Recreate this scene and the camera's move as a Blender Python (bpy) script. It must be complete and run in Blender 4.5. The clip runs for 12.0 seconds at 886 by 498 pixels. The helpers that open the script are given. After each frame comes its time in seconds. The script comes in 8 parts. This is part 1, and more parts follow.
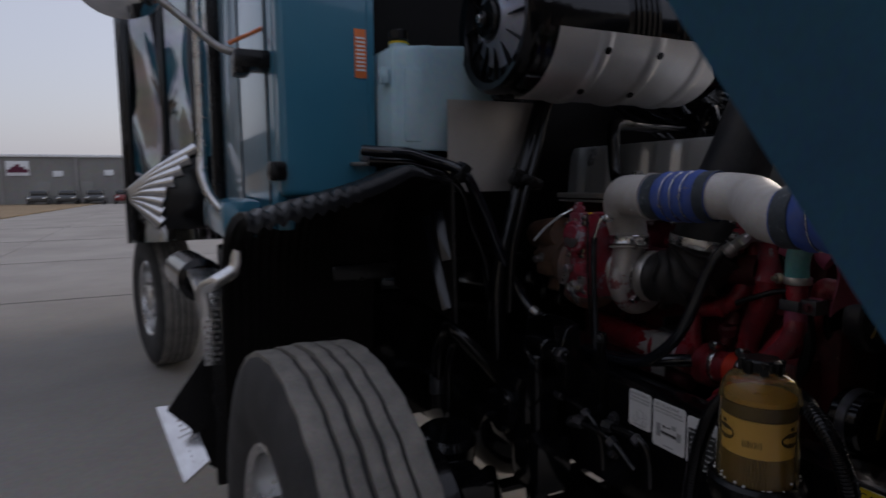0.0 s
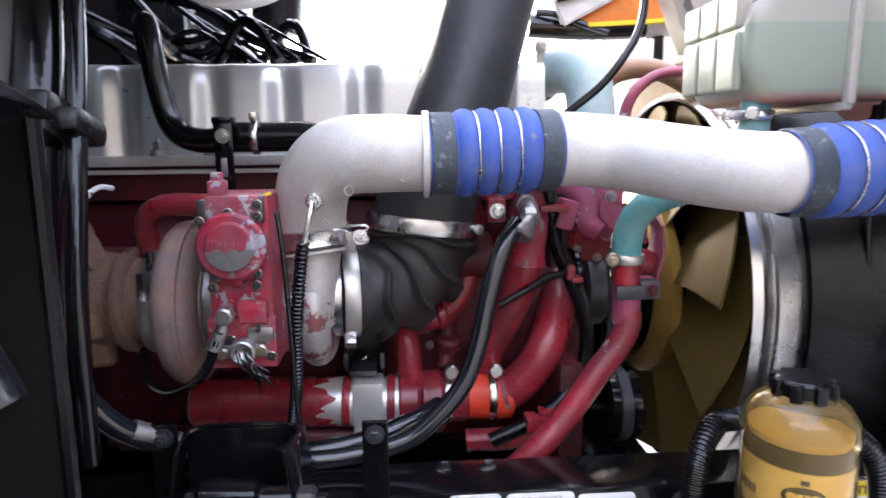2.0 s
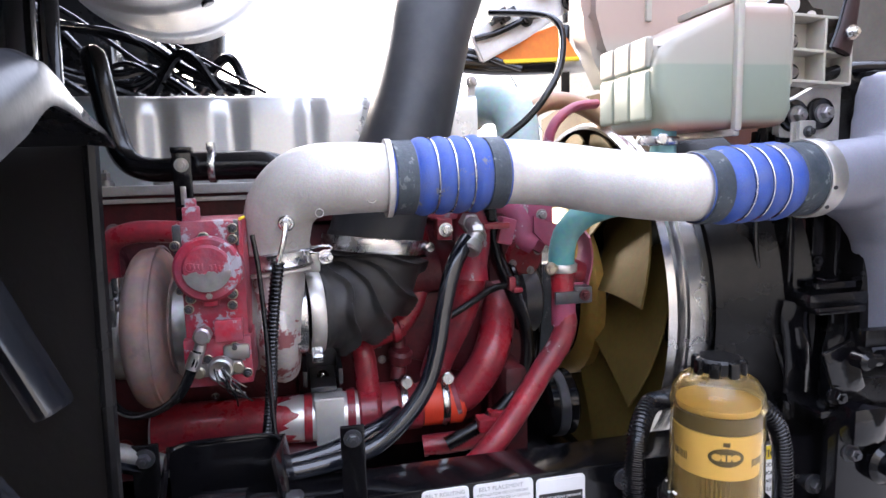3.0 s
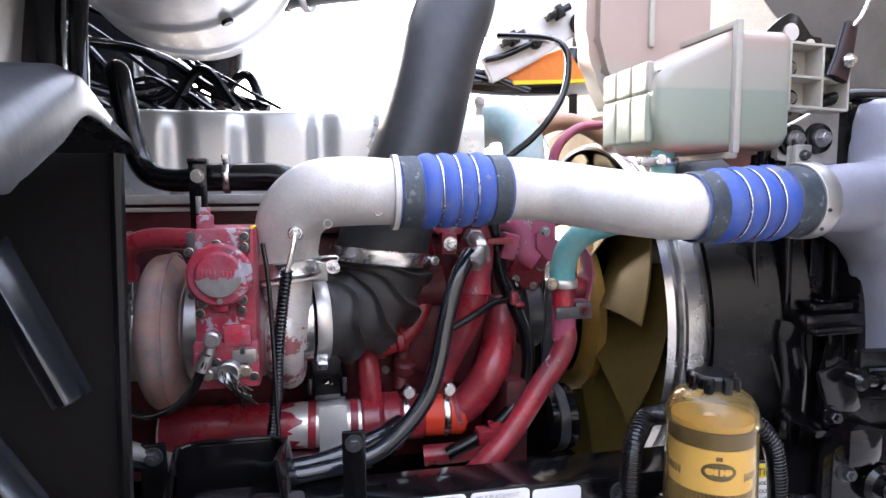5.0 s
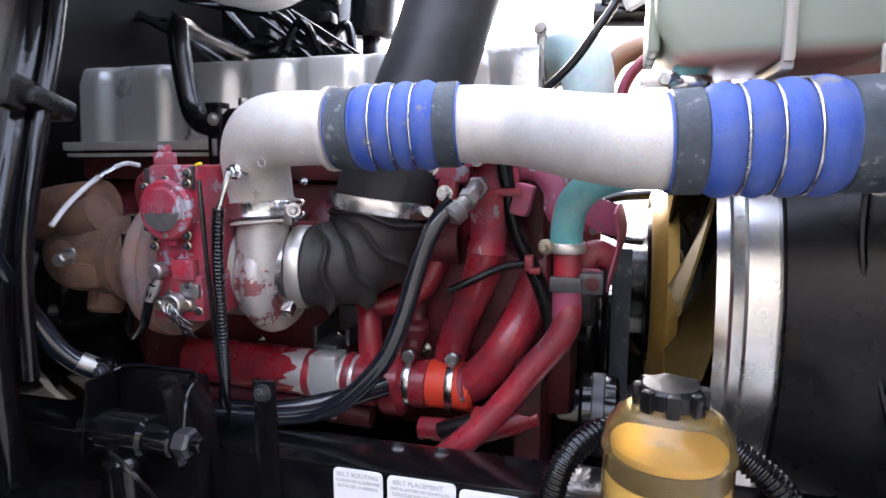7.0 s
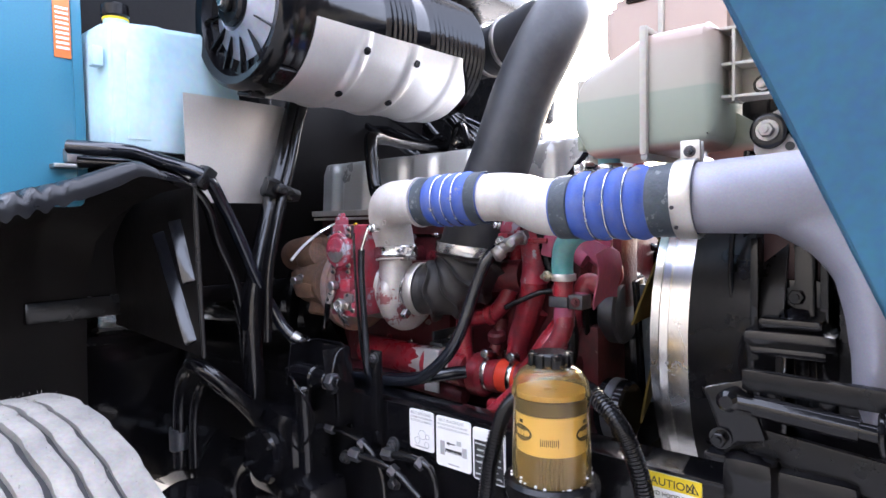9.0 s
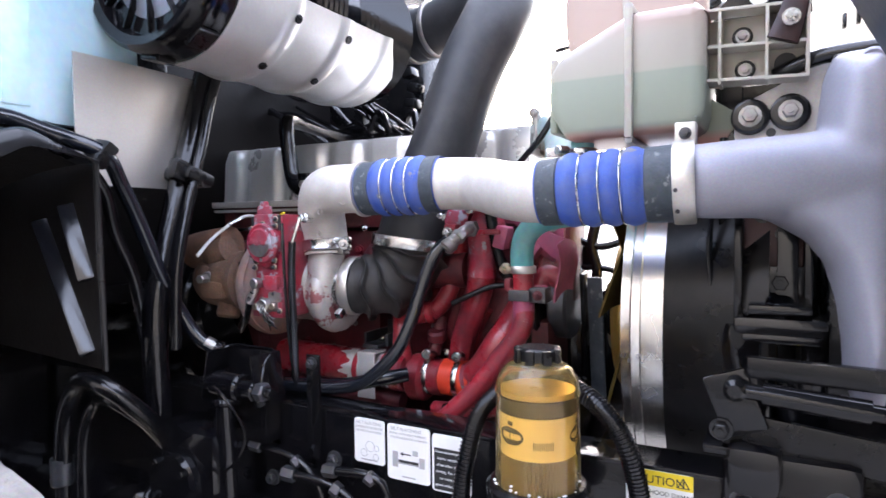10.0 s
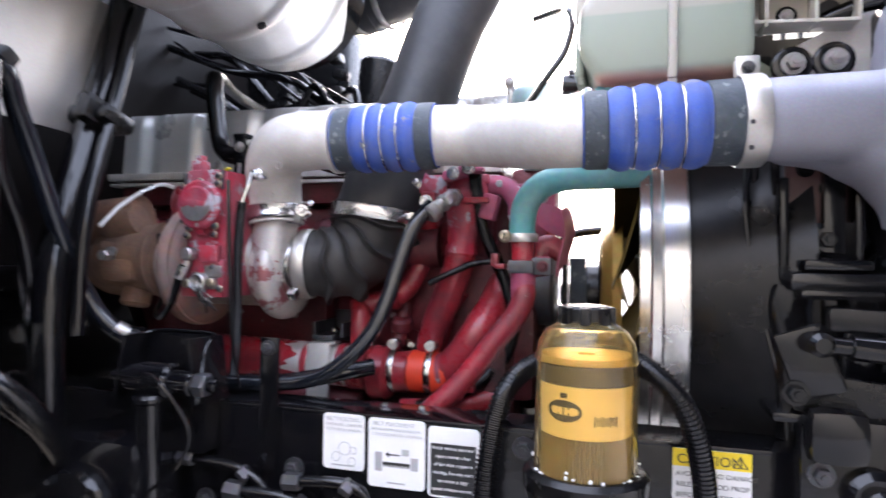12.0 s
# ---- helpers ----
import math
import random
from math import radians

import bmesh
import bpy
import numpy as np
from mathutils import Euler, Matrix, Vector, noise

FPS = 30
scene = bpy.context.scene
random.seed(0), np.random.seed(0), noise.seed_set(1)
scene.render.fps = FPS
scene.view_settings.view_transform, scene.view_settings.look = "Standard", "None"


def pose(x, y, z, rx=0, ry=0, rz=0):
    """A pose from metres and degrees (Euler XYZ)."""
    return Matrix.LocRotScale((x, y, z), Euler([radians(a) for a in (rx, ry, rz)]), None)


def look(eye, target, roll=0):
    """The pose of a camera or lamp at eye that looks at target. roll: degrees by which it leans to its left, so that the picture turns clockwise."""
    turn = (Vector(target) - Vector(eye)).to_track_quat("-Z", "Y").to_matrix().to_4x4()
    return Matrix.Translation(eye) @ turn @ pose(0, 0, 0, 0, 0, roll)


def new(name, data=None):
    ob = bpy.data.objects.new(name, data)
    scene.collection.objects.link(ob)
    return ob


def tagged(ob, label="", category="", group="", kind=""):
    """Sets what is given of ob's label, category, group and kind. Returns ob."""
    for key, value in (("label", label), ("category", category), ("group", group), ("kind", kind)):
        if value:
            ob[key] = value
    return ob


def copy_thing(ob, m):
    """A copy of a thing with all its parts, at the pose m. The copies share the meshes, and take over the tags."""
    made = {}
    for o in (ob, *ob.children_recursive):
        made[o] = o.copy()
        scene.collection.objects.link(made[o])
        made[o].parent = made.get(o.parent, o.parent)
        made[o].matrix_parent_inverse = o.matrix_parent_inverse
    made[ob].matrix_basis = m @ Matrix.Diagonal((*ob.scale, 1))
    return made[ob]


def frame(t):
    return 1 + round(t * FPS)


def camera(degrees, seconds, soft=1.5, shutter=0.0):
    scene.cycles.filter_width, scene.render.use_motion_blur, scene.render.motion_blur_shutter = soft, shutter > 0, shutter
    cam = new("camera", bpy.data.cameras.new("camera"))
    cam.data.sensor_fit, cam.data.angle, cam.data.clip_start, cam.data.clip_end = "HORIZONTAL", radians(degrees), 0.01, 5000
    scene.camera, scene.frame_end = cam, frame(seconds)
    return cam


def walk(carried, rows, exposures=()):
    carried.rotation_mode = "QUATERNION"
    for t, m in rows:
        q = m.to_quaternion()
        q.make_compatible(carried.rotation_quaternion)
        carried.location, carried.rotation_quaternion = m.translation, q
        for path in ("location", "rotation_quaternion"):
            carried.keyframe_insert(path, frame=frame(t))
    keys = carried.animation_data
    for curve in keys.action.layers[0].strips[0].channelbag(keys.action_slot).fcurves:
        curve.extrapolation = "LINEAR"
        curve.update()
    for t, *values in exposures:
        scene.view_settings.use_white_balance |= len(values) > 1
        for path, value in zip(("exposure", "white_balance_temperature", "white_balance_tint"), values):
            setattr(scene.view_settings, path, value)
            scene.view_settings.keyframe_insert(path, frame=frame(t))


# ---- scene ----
cam = camera(71.5, 12.0, soft=1.5, shutter=0.22)
PATH = [
    (0, (0.0691, -0.0966, 1.3864), (-1.727, 0.7563, 1.1701), -0.50),
    (0.2, (-0.0842, -0.0551, 1.3039), (-1.7414, 1.0562, 1.1677), 0.98),
    (0.5, (-0.3711, -0.0844, 1.3272), (-1.5873, 1.4908, 1.1286), 2.57),
    (1, (-0.6912, 0.0356, 1.3257), (-1.231, 1.9412, 1.0477), 0.01),
    (1.5, (-0.9555, 0.1837, 1.3491), (-1.3358, 2.1286, 1.08), -2.52),
    (2, (-1.0951, 0.1664, 1.3647), (-0.9847, 2.1329, 1.0172), -0.72),
    (2.5, (-1.1685, 0.106, 1.357), (-0.7646, 2.0366, 1.0256), -0.95),
    (3, (-1.1903, 0.0904, 1.3581), (-0.7654, 2.0276, 1.0998), -1.60),
    (5, (-1.1872, 0.0575, 1.3529), (-0.7914, 2.0079, 1.1544), -0.42),
    (5.5, (-1.1802, 0.0383, 1.3483), (-0.7942, 1.9891, 1.1355), -0.40),
    (6, (-1.1414, 0.0419, 1.3327), (-0.7755, 1.9928, 1.0877), -0.03),
    (6.5, (-0.9817, 0.1238, 1.2799), (-0.9594, 2.0951, 0.9433), -2.57),
    (7, (-0.6855, 0.2107, 1.3053), (-1.2242, 2.1146, 1.0136), -0.21),
    (7.5, (-0.5335, 0.0565, 1.3126), (-1.405, 1.851, 1.1709), -3.74),
    (7.7, (-0.4423, -0.0075, 1.3292), (-1.3998, 1.7424, 1.1839), -2.42),
    (9.3, (-0.0878, -0.0461, 1.2981), (-1.4053, 1.4567, 1.2208), -1.32),
    (9.5, (-0.1493, -0.0404, 1.2959), (-1.3851, 1.5316, 1.2588), -1.09),
    (10, (-0.3071, -0.0545, 1.2737), (-1.2573, 1.7033, 1.1873), -0.65),
    (10.5, (-0.3167, -0.0377, 1.2881), (-1.1454, 1.779, 1.1753), 0.83),
    (11, (-0.3292, -0.018, 1.2697), (-1.2401, 1.7569, 1.1278), -0.67),
    (11.5, (-0.4576, -0.031, 1.233), (-1.48, 1.6875, 1.1909), -2.03),
    (12, (-0.5853, 0.018, 1.1413), (-1.1405, 1.9392, 1.1687), 0.84),
]
EXPOSURES = [(t, stops, kelvin, 15) for t, stops, kelvin in ((0.0, -0.45, 6150), (0.4, 0.3, 6100), (0.8, 1.25, 6020), (1.2, 2.25, 5940), (1.6, 2.77, 5910), (3.0, 3.0, 5900), (6.0, 3.0, 5900), (7.5, 3.08, 5920), (9.5, 3.16, 5920), (12.0, 3.2, 5980))]
walk(cam, [(t, look(eye, target, roll)) for t, eye, target, roll in PATH], EXPOSURES)

# ---- world, sun, light ----
world = bpy.data.worlds.new("world")
scene.world = world
world.use_nodes = True
wn = world.node_tree
sky = wn.nodes.new("ShaderNodeTexSky")
sky.sky_type = "NISHITA"
sky.sun_disc = False
sky.sun_elevation = radians(19)
sky.sun_rotation = radians(-24)
sky.air_density, sky.dust_density, sky.ozone_density = 1.0, 4.0, 1.0
haze = wn.nodes.new("ShaderNodeMix")
haze.data_type = "RGBA"
haze.inputs["Factor"].default_value = 0.45
haze.inputs["B"].default_value = (7.0, 7.0, 7.6, 1)
wn.links.new(sky.outputs[0], haze.inputs["A"])
wn.nodes["Background"].inputs[1].default_value = 0.16
wn.links.new(haze.outputs["Result"], wn.nodes["Background"].inputs[0])
sun_data = bpy.data.lights.new("sun", "SUN")
sun_data.energy, sun_data.angle, sun_data.color = 0.8, radians(10), (1.0, 0.93, 0.84)
sun = new("sun", sun_data)
sun.matrix_world = look((0, 0, 0), (0.39, -0.87, -0.33))


# ---- materials ----
def mat(name, col, rough=0.5, metal=0.0, col2=None, scale=6.0, amount=0.35, fine=90.0, bump=0.15, chips=None, chip_at=0.62,
        chip_scale=9.0, coat=0.0, trans=0.0, ior=1.45, rough_var=0.15, vary=0.0, spec=0.5, dust=0.0, dust_col=(0.3, 0.26, 0.24)):
    """A surface with variation at two scales, fine relief and, if asked, chipped patches of a second colour."""
    m = bpy.data.materials.new(name)
    m.use_nodes = True
    t = m.node_tree
    n, l = t.nodes, t.links
    p = n["Principled BSDF"]
    tc = n.new("ShaderNodeTexCoord")
    big = n.new("ShaderNodeTexNoise")
    big.inputs["Scale"].default_value, big.inputs["Detail"].default_value, big.inputs["Roughness"].default_value = scale, 6, 0.6
    small = n.new("ShaderNodeTexNoise")
    small.inputs["Scale"].default_value, small.inputs["Detail"].default_value = fine, 4
    l.new(tc.outputs["Object"], big.inputs["Vector"])
    l.new(tc.outputs["Object"], small.inputs["Vector"])
    c2 = col2 or tuple(0.62 * v for v in col)
    ramp = n.new("ShaderNodeMapRange")
    ramp.inputs["From Min"].default_value, ramp.inputs["From Max"].default_value = 0.35, 0.7
    ramp.inputs["To Max"].default_value = amount * 2
    l.new(big.outputs[0], ramp.inputs[0])
    mix = n.new("ShaderNodeMix")
    mix.data_type = "RGBA"
    mix.inputs["A"].default_value, mix.inputs["B"].default_value = (*col, 1), (*c2, 1)
    l.new(ramp.outputs[0], mix.inputs["Factor"])
    speck = n.new("ShaderNodeMix")
    speck.data_type, speck.blend_type = "RGBA", "OVERLAY"
    speck.inputs["Factor"].default_value = 0.3 * min(1.0, amount * 2)
    l.new(mix.outputs["Result"], speck.inputs["A"])
    l.new(small.outputs[1], speck.inputs["B"])
    out = speck.outputs["Result"]
    if vary:
        oi = n.new("ShaderNodeObjectInfo")
        hs = n.new("ShaderNodeHueSaturation")
        mr = n.new("ShaderNodeMapRange")
        mr.inputs["To Min"].default_value, mr.inputs["To Max"].default_value = 1 - vary, 1 + vary
        l.new(oi.outputs["Random"], mr.inputs[0])
        l.new(mr.outputs[0], hs.inputs["Value"])
        l.new(out, hs.inputs["Color"])
        out = hs.outputs[0]
    rr = n.new("ShaderNodeMapRange")
    rr.inputs["To Min"].default_value, rr.inputs["To Max"].default_value = max(0.02, rough - rough_var), min(1, rough + rough_var)
    l.new(big.outputs[0], rr.inputs[0])
    rough_out = rr.outputs[0]
    if chips:
        cn = n.new("ShaderNodeTexNoise")
        cn.inputs["Scale"].default_value, cn.inputs["Detail"].default_value, cn.inputs["Roughness"].default_value = chip_scale, 9, 0.68
        l.new(tc.outputs["Object"], cn.inputs["Vector"])
        cr = n.new("ShaderNodeMapRange")
        cr.inputs["From Min"].default_value, cr.inputs["From Max"].default_value = chip_at, chip_at + 0.015
        l.new(cn.outputs[0], cr.inputs[0])
        cm = n.new("ShaderNodeMix")
        cm.data_type = "RGBA"
        cm.inputs["B"].default_value = (*chips, 1)
        l.new(cr.outputs[0], cm.inputs["Factor"])
        l.new(out, cm.inputs["A"])
        out = cm.outputs["Result"]
    if dust:
        dn = n.new("ShaderNodeTexNoise")
        dn.inputs["Scale"].default_value, dn.inputs["Detail"].default_value, dn.inputs["Roughness"].default_value = 26.0, 8, 0.7
        l.new(tc.outputs["Object"], dn.inputs["Vector"])
        dr = n.new("ShaderNodeMapRange")
        dr.inputs["From Min"].default_value, dr.inputs["From Max"].default_value, dr.inputs["To Max"].default_value = 0.42, 0.72, dust
        l.new(dn.outputs[0], dr.inputs[0])
        dm = n.new("ShaderNodeMix")
        dm.data_type = "RGBA"
        dm.inputs["B"].default_value = (*dust_col, 1)
        l.new(dr.outputs[0], dm.inputs["Factor"])
        l.new(out, dm.inputs["A"])
        out = dm.outputs["Result"]
        ra = n.new("ShaderNodeMath")
        ra.operation, ra.use_clamp = "MULTIPLY_ADD", True
        ra.inputs[1].default_value = 0.6
        l.new(dr.outputs[0], ra.inputs[0])
        l.new(rough_out, ra.inputs[2])
        rough_out = ra.outputs[0]
    l.new(out, p.inputs["Base Color"])
    l.new(rough_out, p.inputs["Roughness"])
    p.inputs["Metallic"].default_value = metal
    p.inputs["Specular IOR Level"].default_value = spec
    p.inputs["Coat Weight"].default_value = coat
    p.inputs["Coat Roughness"].default_value = 0.05
    p.inputs["Transmission Weight"].default_value = trans
    p.inputs["IOR"].default_value = ior
    b = n.new("ShaderNodeBump")
    b.inputs["Strength"].default_value, b.inputs["Distance"].default_value = bump, 0.003
    add = n.new("ShaderNodeMath")
    l.new(small.outputs[0], add.inputs[0])
    l.new(big.outputs[0], add.inputs[1])
    l.new(add.outputs[0], b.inputs["Height"])
    l.new(b.outputs[0], p.inputs["Normal"])
    return m


CONCRETE = mat("concrete", (0.3, 0.285, 0.265), 0.85, col2=(0.2, 0.19, 0.175), scale=0.5, fine=30, bump=0.4)
SLAB_JOINT = mat("slab_joint_filler", (0.17, 0.165, 0.155), 0.9, col2=(0.12, 0.115, 0.11), scale=2)
DRY_GRASS = mat("dry_grass", (0.24, 0.17, 0.095), 0.95, col2=(0.13, 0.1, 0.05), scale=1.2, fine=25, bump=0.8)
TYRE = mat("dusty_tyre_rubber", (0.24, 0.225, 0.2), 0.9, col2=(0.11, 0.106, 0.1), scale=14, fine=160, bump=0.5)
TYRE_DARK = mat("tyre_groove_rubber", (0.05, 0.049, 0.048), 0.9, col2=(0.025, 0.025, 0.025), scale=9, fine=120, bump=0.3)
CAB_BLUE = mat("cab_blue_paint", (0.045, 0.2, 0.3), 0.3, col2=(0.03, 0.15, 0.24), scale=3, fine=250, bump=0.02, coat=0.8, amount=0.25, rough_var=0.05)
HOOD_BLUE = mat("hood_blue_paint", (0.02, 0.125, 0.2), 0.42, col2=(0.012, 0.06, 0.13), scale=3, fine=200, bump=0.03, coat=0.3, amount=0.45)
HOOD_INNER = mat("hood_liner", (0.1, 0.088, 0.075), 0.8, scale=5)
BLACK = mat("black_gloss_paint", (0.0028, 0.0028, 0.004), 0.12, spec=0.5, dust=0.014, col2=(0.0045, 0.0045, 0.0045), scale=16, fine=70, bump=0.12, rough_var=0.1)
BODY_BLACK = mat("body_black_paint", (0.01, 0.01, 0.011), 0.06, scale=2, fine=8, bump=0.1, rough_var=0.02, coat=1.0)
PLASTIC = mat("black_plastic", (0.003, 0.003, 0.0036), 0.26, spec=0.4, dust=0.015, col2=(0.006, 0.006, 0.006), scale=9, bump=0.14)
RUBBER = mat("black_rubber", (0.003, 0.003, 0.0038), 0.2, spec=0.6, dust=0.014, col2=(0.006, 0.006, 0.007), scale=13, fine=70, bump=0.15)
HOSE_GLOSS = mat("glossy_hose_rubber", (0.006, 0.0075, 0.011), 0.18, col2=(0.011, 0.013, 0.019), scale=14, bump=0.08, rough_var=0.1, coat=0.6)
DUCT = mat("intake_duct_plastic", dust=0.05, col=(0.014, 0.016, 0.019), rough=0.42, col2=(0.03, 0.029, 0.03), scale=5, bump=0.1)
BOOT = mat("boot_rubber", dust=0.22, dust_col=(0.1, 0.09, 0.085), col=(0.014, 0.0135, 0.0135), rough=0.5, col2=(0.04, 0.037, 0.035), scale=14, bump=0.2)
MIRROR_STEEL = mat("wavy_polished_steel", (0.42, 0.42, 0.43), 0.08, metal=1.0, col2=(0.2, 0.2, 0.21), scale=2.0, fine=6, bump=0.25, rough_var=0.04)
CAST = mat("cast_aluminium", dust=0.32, dust_col=(0.4, 0.345, 0.3), col=(0.63, 0.61, 0.58), rough=0.48, metal=0.25, col2=(0.53, 0.5, 0.465), scale=14, fine=260, bump=0.12, amount=0.45, chips=(0.4, 0.37, 0.34), chip_at=0.72)
CAST_GREY = mat("grey_cast_tank", dust=0.25, dust_col=(0.3, 0.29, 0.31), col=(0.32, 0.32, 0.375), rough=0.5, metal=0.35, col2=(0.26, 0.26, 0.3), scale=6, fine=300, bump=0.07, amount=0.35, chips=(0.5, 0.5, 0.55), chip_at=0.73)
COVER = mat("valve_cover_paint", (0.6, 0.6, 0.585), 0.3, metal=0.5, col2=(0.45, 0.44, 0.42), scale=4, fine=180, bump=0.06, amount=0.25)
POLISHED = mat("polished_aluminium", (0.82, 0.82, 0.82), 0.2, metal=1.0, col2=(0.6, 0.59, 0.58), scale=15, bump=0.06, amount=0.25, rough_var=0.1)
RING_ALU = mat("brushed_ring_aluminium", col=(0.82, 0.81, 0.79), rough=0.25, metal=1.0, col2=(0.6, 0.58, 0.55), scale=9, fine=200, bump=0.06, amount=0.35, rough_var=0.1)
SHIELD = mat("heat_shield_aluminium", (0.76, 0.75, 0.73), 0.36, metal=0.6, col2=(0.55, 0.53, 0.5), scale=6, fine=150, bump=0.08, amount=0.3)
PLATE = mat("brushed_plate", (0.6, 0.575, 0.54), 0.42, metal=0.8, col2=(0.46, 0.44, 0.41), scale=5, fine=260, bump=0.06, amount=0.3)
STEEL = mat("bright_steel", (0.7, 0.7, 0.7), 0.25, metal=1.0, col2=(0.42, 0.4, 0.37), scale=30, bump=0.1, rough_var=0.12)
STEEL_DULL = mat("dull_steel", (0.4, 0.39, 0.38), 0.42, metal=0.9, col2=(0.25, 0.22, 0.2), scale=24, bump=0.2)
RED = mat("red_engine_paint", dust=0.5, dust_col=(0.075, 0.03, 0.035), col=(0.36, 0.022, 0.035), rough=0.26, col2=(0.15, 0.016, 0.026), scale=9, fine=150, bump=0.22, amount=0.5, chips=(0.42, 0.38, 0.38), chip_at=0.665, chip_scale=18, coat=0.25)
# darker copy of RED: shade behind the pipes and turbo is in the colour
RED_SHADED = mat("shaded_red_block_paint", dust=0.6, dust_col=(0.04, 0.022, 0.022), col=(0.125, 0.012, 0.018), rough=0.4, col2=(0.07, 0.01, 0.015), scale=9, fine=110, bump=0.55, amount=0.5, chips=(0.3, 0.26, 0.26), chip_at=0.68, chip_scale=14)
RED_WORN = mat("worn_red_paint", dust=0.55, dust_col=(0.19, 0.15, 0.165), col=(0.35, 0.016, 0.036), rough=0.42, col2=(0.2, 0.025, 0.05), scale=22, fine=160, bump=0.25, amount=0.5, chips=(0.3, 0.28, 0.31), chip_at=0.575, chip_scale=18)
# grime plus painted shade: darkens red parts under the cover and at the front
SHADED_GRIME = mat("shaded_grimy_red_paint", (0.13, 0.014, 0.02), 0.5, col2=(0.03, 0.014, 0.012), scale=10, fine=120, bump=0.5, amount=0.5, chips=(0.2, 0.17, 0.14), chip_at=0.66)
PINK_RED = mat("faded_red_paint", dust=0.35, dust_col=(0.2, 0.14, 0.16), col=(0.33, 0.055, 0.1), rough=0.5, col2=(0.24, 0.05, 0.1), scale=12, amount=0.5, chips=(0.55, 0.5, 0.52), chip_at=0.62, chip_scale=14)
ORANGE_HOSE = mat("orange_silicone", (0.72, 0.06, 0.025), 0.45, scale=12, amount=0.25)
TURBINE = mat("rusted_turbine_iron", dust=0.45, dust_col=(0.3, 0.24, 0.24), col=(0.37, 0.15, 0.08), rough=0.72, col2=(0.2, 0.14, 0.125), scale=9, fine=70, bump=0.25, amount=0.8, chips=(0.16, 0.12, 0.11), chip_at=0.66)
RUST = mat("rusted_iron", (0.2, 0.1, 0.06), 0.85, col2=(0.1, 0.06, 0.045), scale=18, fine=200, bump=0.8, amount=0.5)
COMPRESSOR = mat("compressor_cast", (0.52, 0.51, 0.49), 0.45, metal=0.5, col2=(0.42, 0.36, 0.33), scale=9, fine=220, bump=0.12, chips=(0.26, 0.07, 0.08), chip_at=0.56, chip_scale=13, dust=0.3, dust_col=(0.3, 0.22, 0.2))
BLUE_HOSE = mat("blue_silicone", dust=0.45, dust_col=(0.15, 0.15, 0.19), col=(0.028, 0.075, 0.36), rough=0.58, col2=(0.07, 0.12, 0.36), scale=20, fine=420, bump=0.3, amount=0.5, chips=(0.17, 0.17, 0.2), chip_at=0.61, chip_scale=22)
HOSE_END = mat("dark_hose_cuff", (0.024, 0.033, 0.046), 0.5, col2=(0.06, 0.075, 0.085), scale=30, fine=200, bump=0.35, amount=0.45, chips=(0.15, 0.165, 0.17), chip_at=0.6, chip_scale=60, dust=0.35, dust_col=(0.12, 0.13, 0.14))
TEAL = mat("teal_hose", (0.11, 0.34, 0.34), 0.5, col2=(0.24, 0.38, 0.36), scale=14, amount=0.4)
YELLOW_FAN = mat("yellow_fan_paint", (0.088, 0.06, 0.014), 0.75, spec=0.15, col2=(0.072, 0.05, 0.013), scale=7, amount=0.45)
OCHRE = mat("ochre_panel_fill", (0.075, 0.044, 0.01), 0.7, spec=0.2, col2=(0.045, 0.028, 0.008), scale=8, amount=0.45)
GOLD_RING = mat("gold_fan_hub", (0.42, 0.26, 0.06), 0.4, metal=0.5, col2=(0.22, 0.13, 0.04), scale=9, amount=0.4)
LABEL_WHITE = mat("white_label", (0.8, 0.8, 0.8), 0.4, scale=20, amount=0.08, bump=0.02)
LABEL_YELLOW = mat("yellow_label", (0.8, 0.6, 0.02), 0.4, scale=20, amount=0.1, bump=0.02)
LABEL_ORANGE = mat("orange_label", (0.8, 0.2, 0.05), 0.5, scale=20, amount=0.15, bump=0.02)
INK = mat("label_ink", (0.03, 0.03, 0.03), 0.5, bump=0.0)
GREY_INK = mat("label_grey_ink", (0.42, 0.42, 0.42), 0.5, bump=0.0)
WASHER = mat("washer_tank_plastic", (0.5, 0.66, 0.72), 0.35, col2=(0.34, 0.55, 0.65), scale=4, fine=60, bump=0.08, amount=0.35)
CARTRIDGE = mat("filter_cartridge_print", (0.84, 0.74, 0.45), 0.5, col2=(0.78, 0.67, 0.38), scale=10, amount=0.25)
FILTER_DARK = mat("filter_band", (0.022, 0.016, 0.008), 0.45, scale=12)
PLEAT = mat("filter_paper", (0.2, 0.15, 0.065), 0.8, col2=(0.09, 0.07, 0.03), scale=14)
RIB = mat("shiny_black_rib", (0.01, 0.011, 0.015), 0.16, spec=0.8, scale=8, bump=0.05)
LIP_BLACK = mat("worn_fender_edge", (0.004, 0.0042, 0.0055), 0.3, spec=0.45, col2=(0.008, 0.008, 0.009), scale=8, bump=0.08)
BRONZE = mat("bronze_bar_paint", (0.33, 0.22, 0.15), 0.5, metal=0.4)
ELBOW_RUST = mat("scorched_exhaust_iron", dust=0.4, dust_col=(0.08, 0.055, 0.045), col=(0.2, 0.11, 0.065), rough=0.8, col2=(0.13, 0.085, 0.07), scale=11, fine=160, bump=0.7, amount=0.5, chips=(0.36, 0.24, 0.17), chip_at=0.64)
BRASS = mat("brass_washer", (0.46, 0.4, 0.3), 0.4, metal=0.9, scale=20)
STRAP_RED = mat("worn_strap", (0.035, 0.012, 0.012), 0.5, col2=(0.012, 0.008, 0.008), scale=20, amount=0.5)
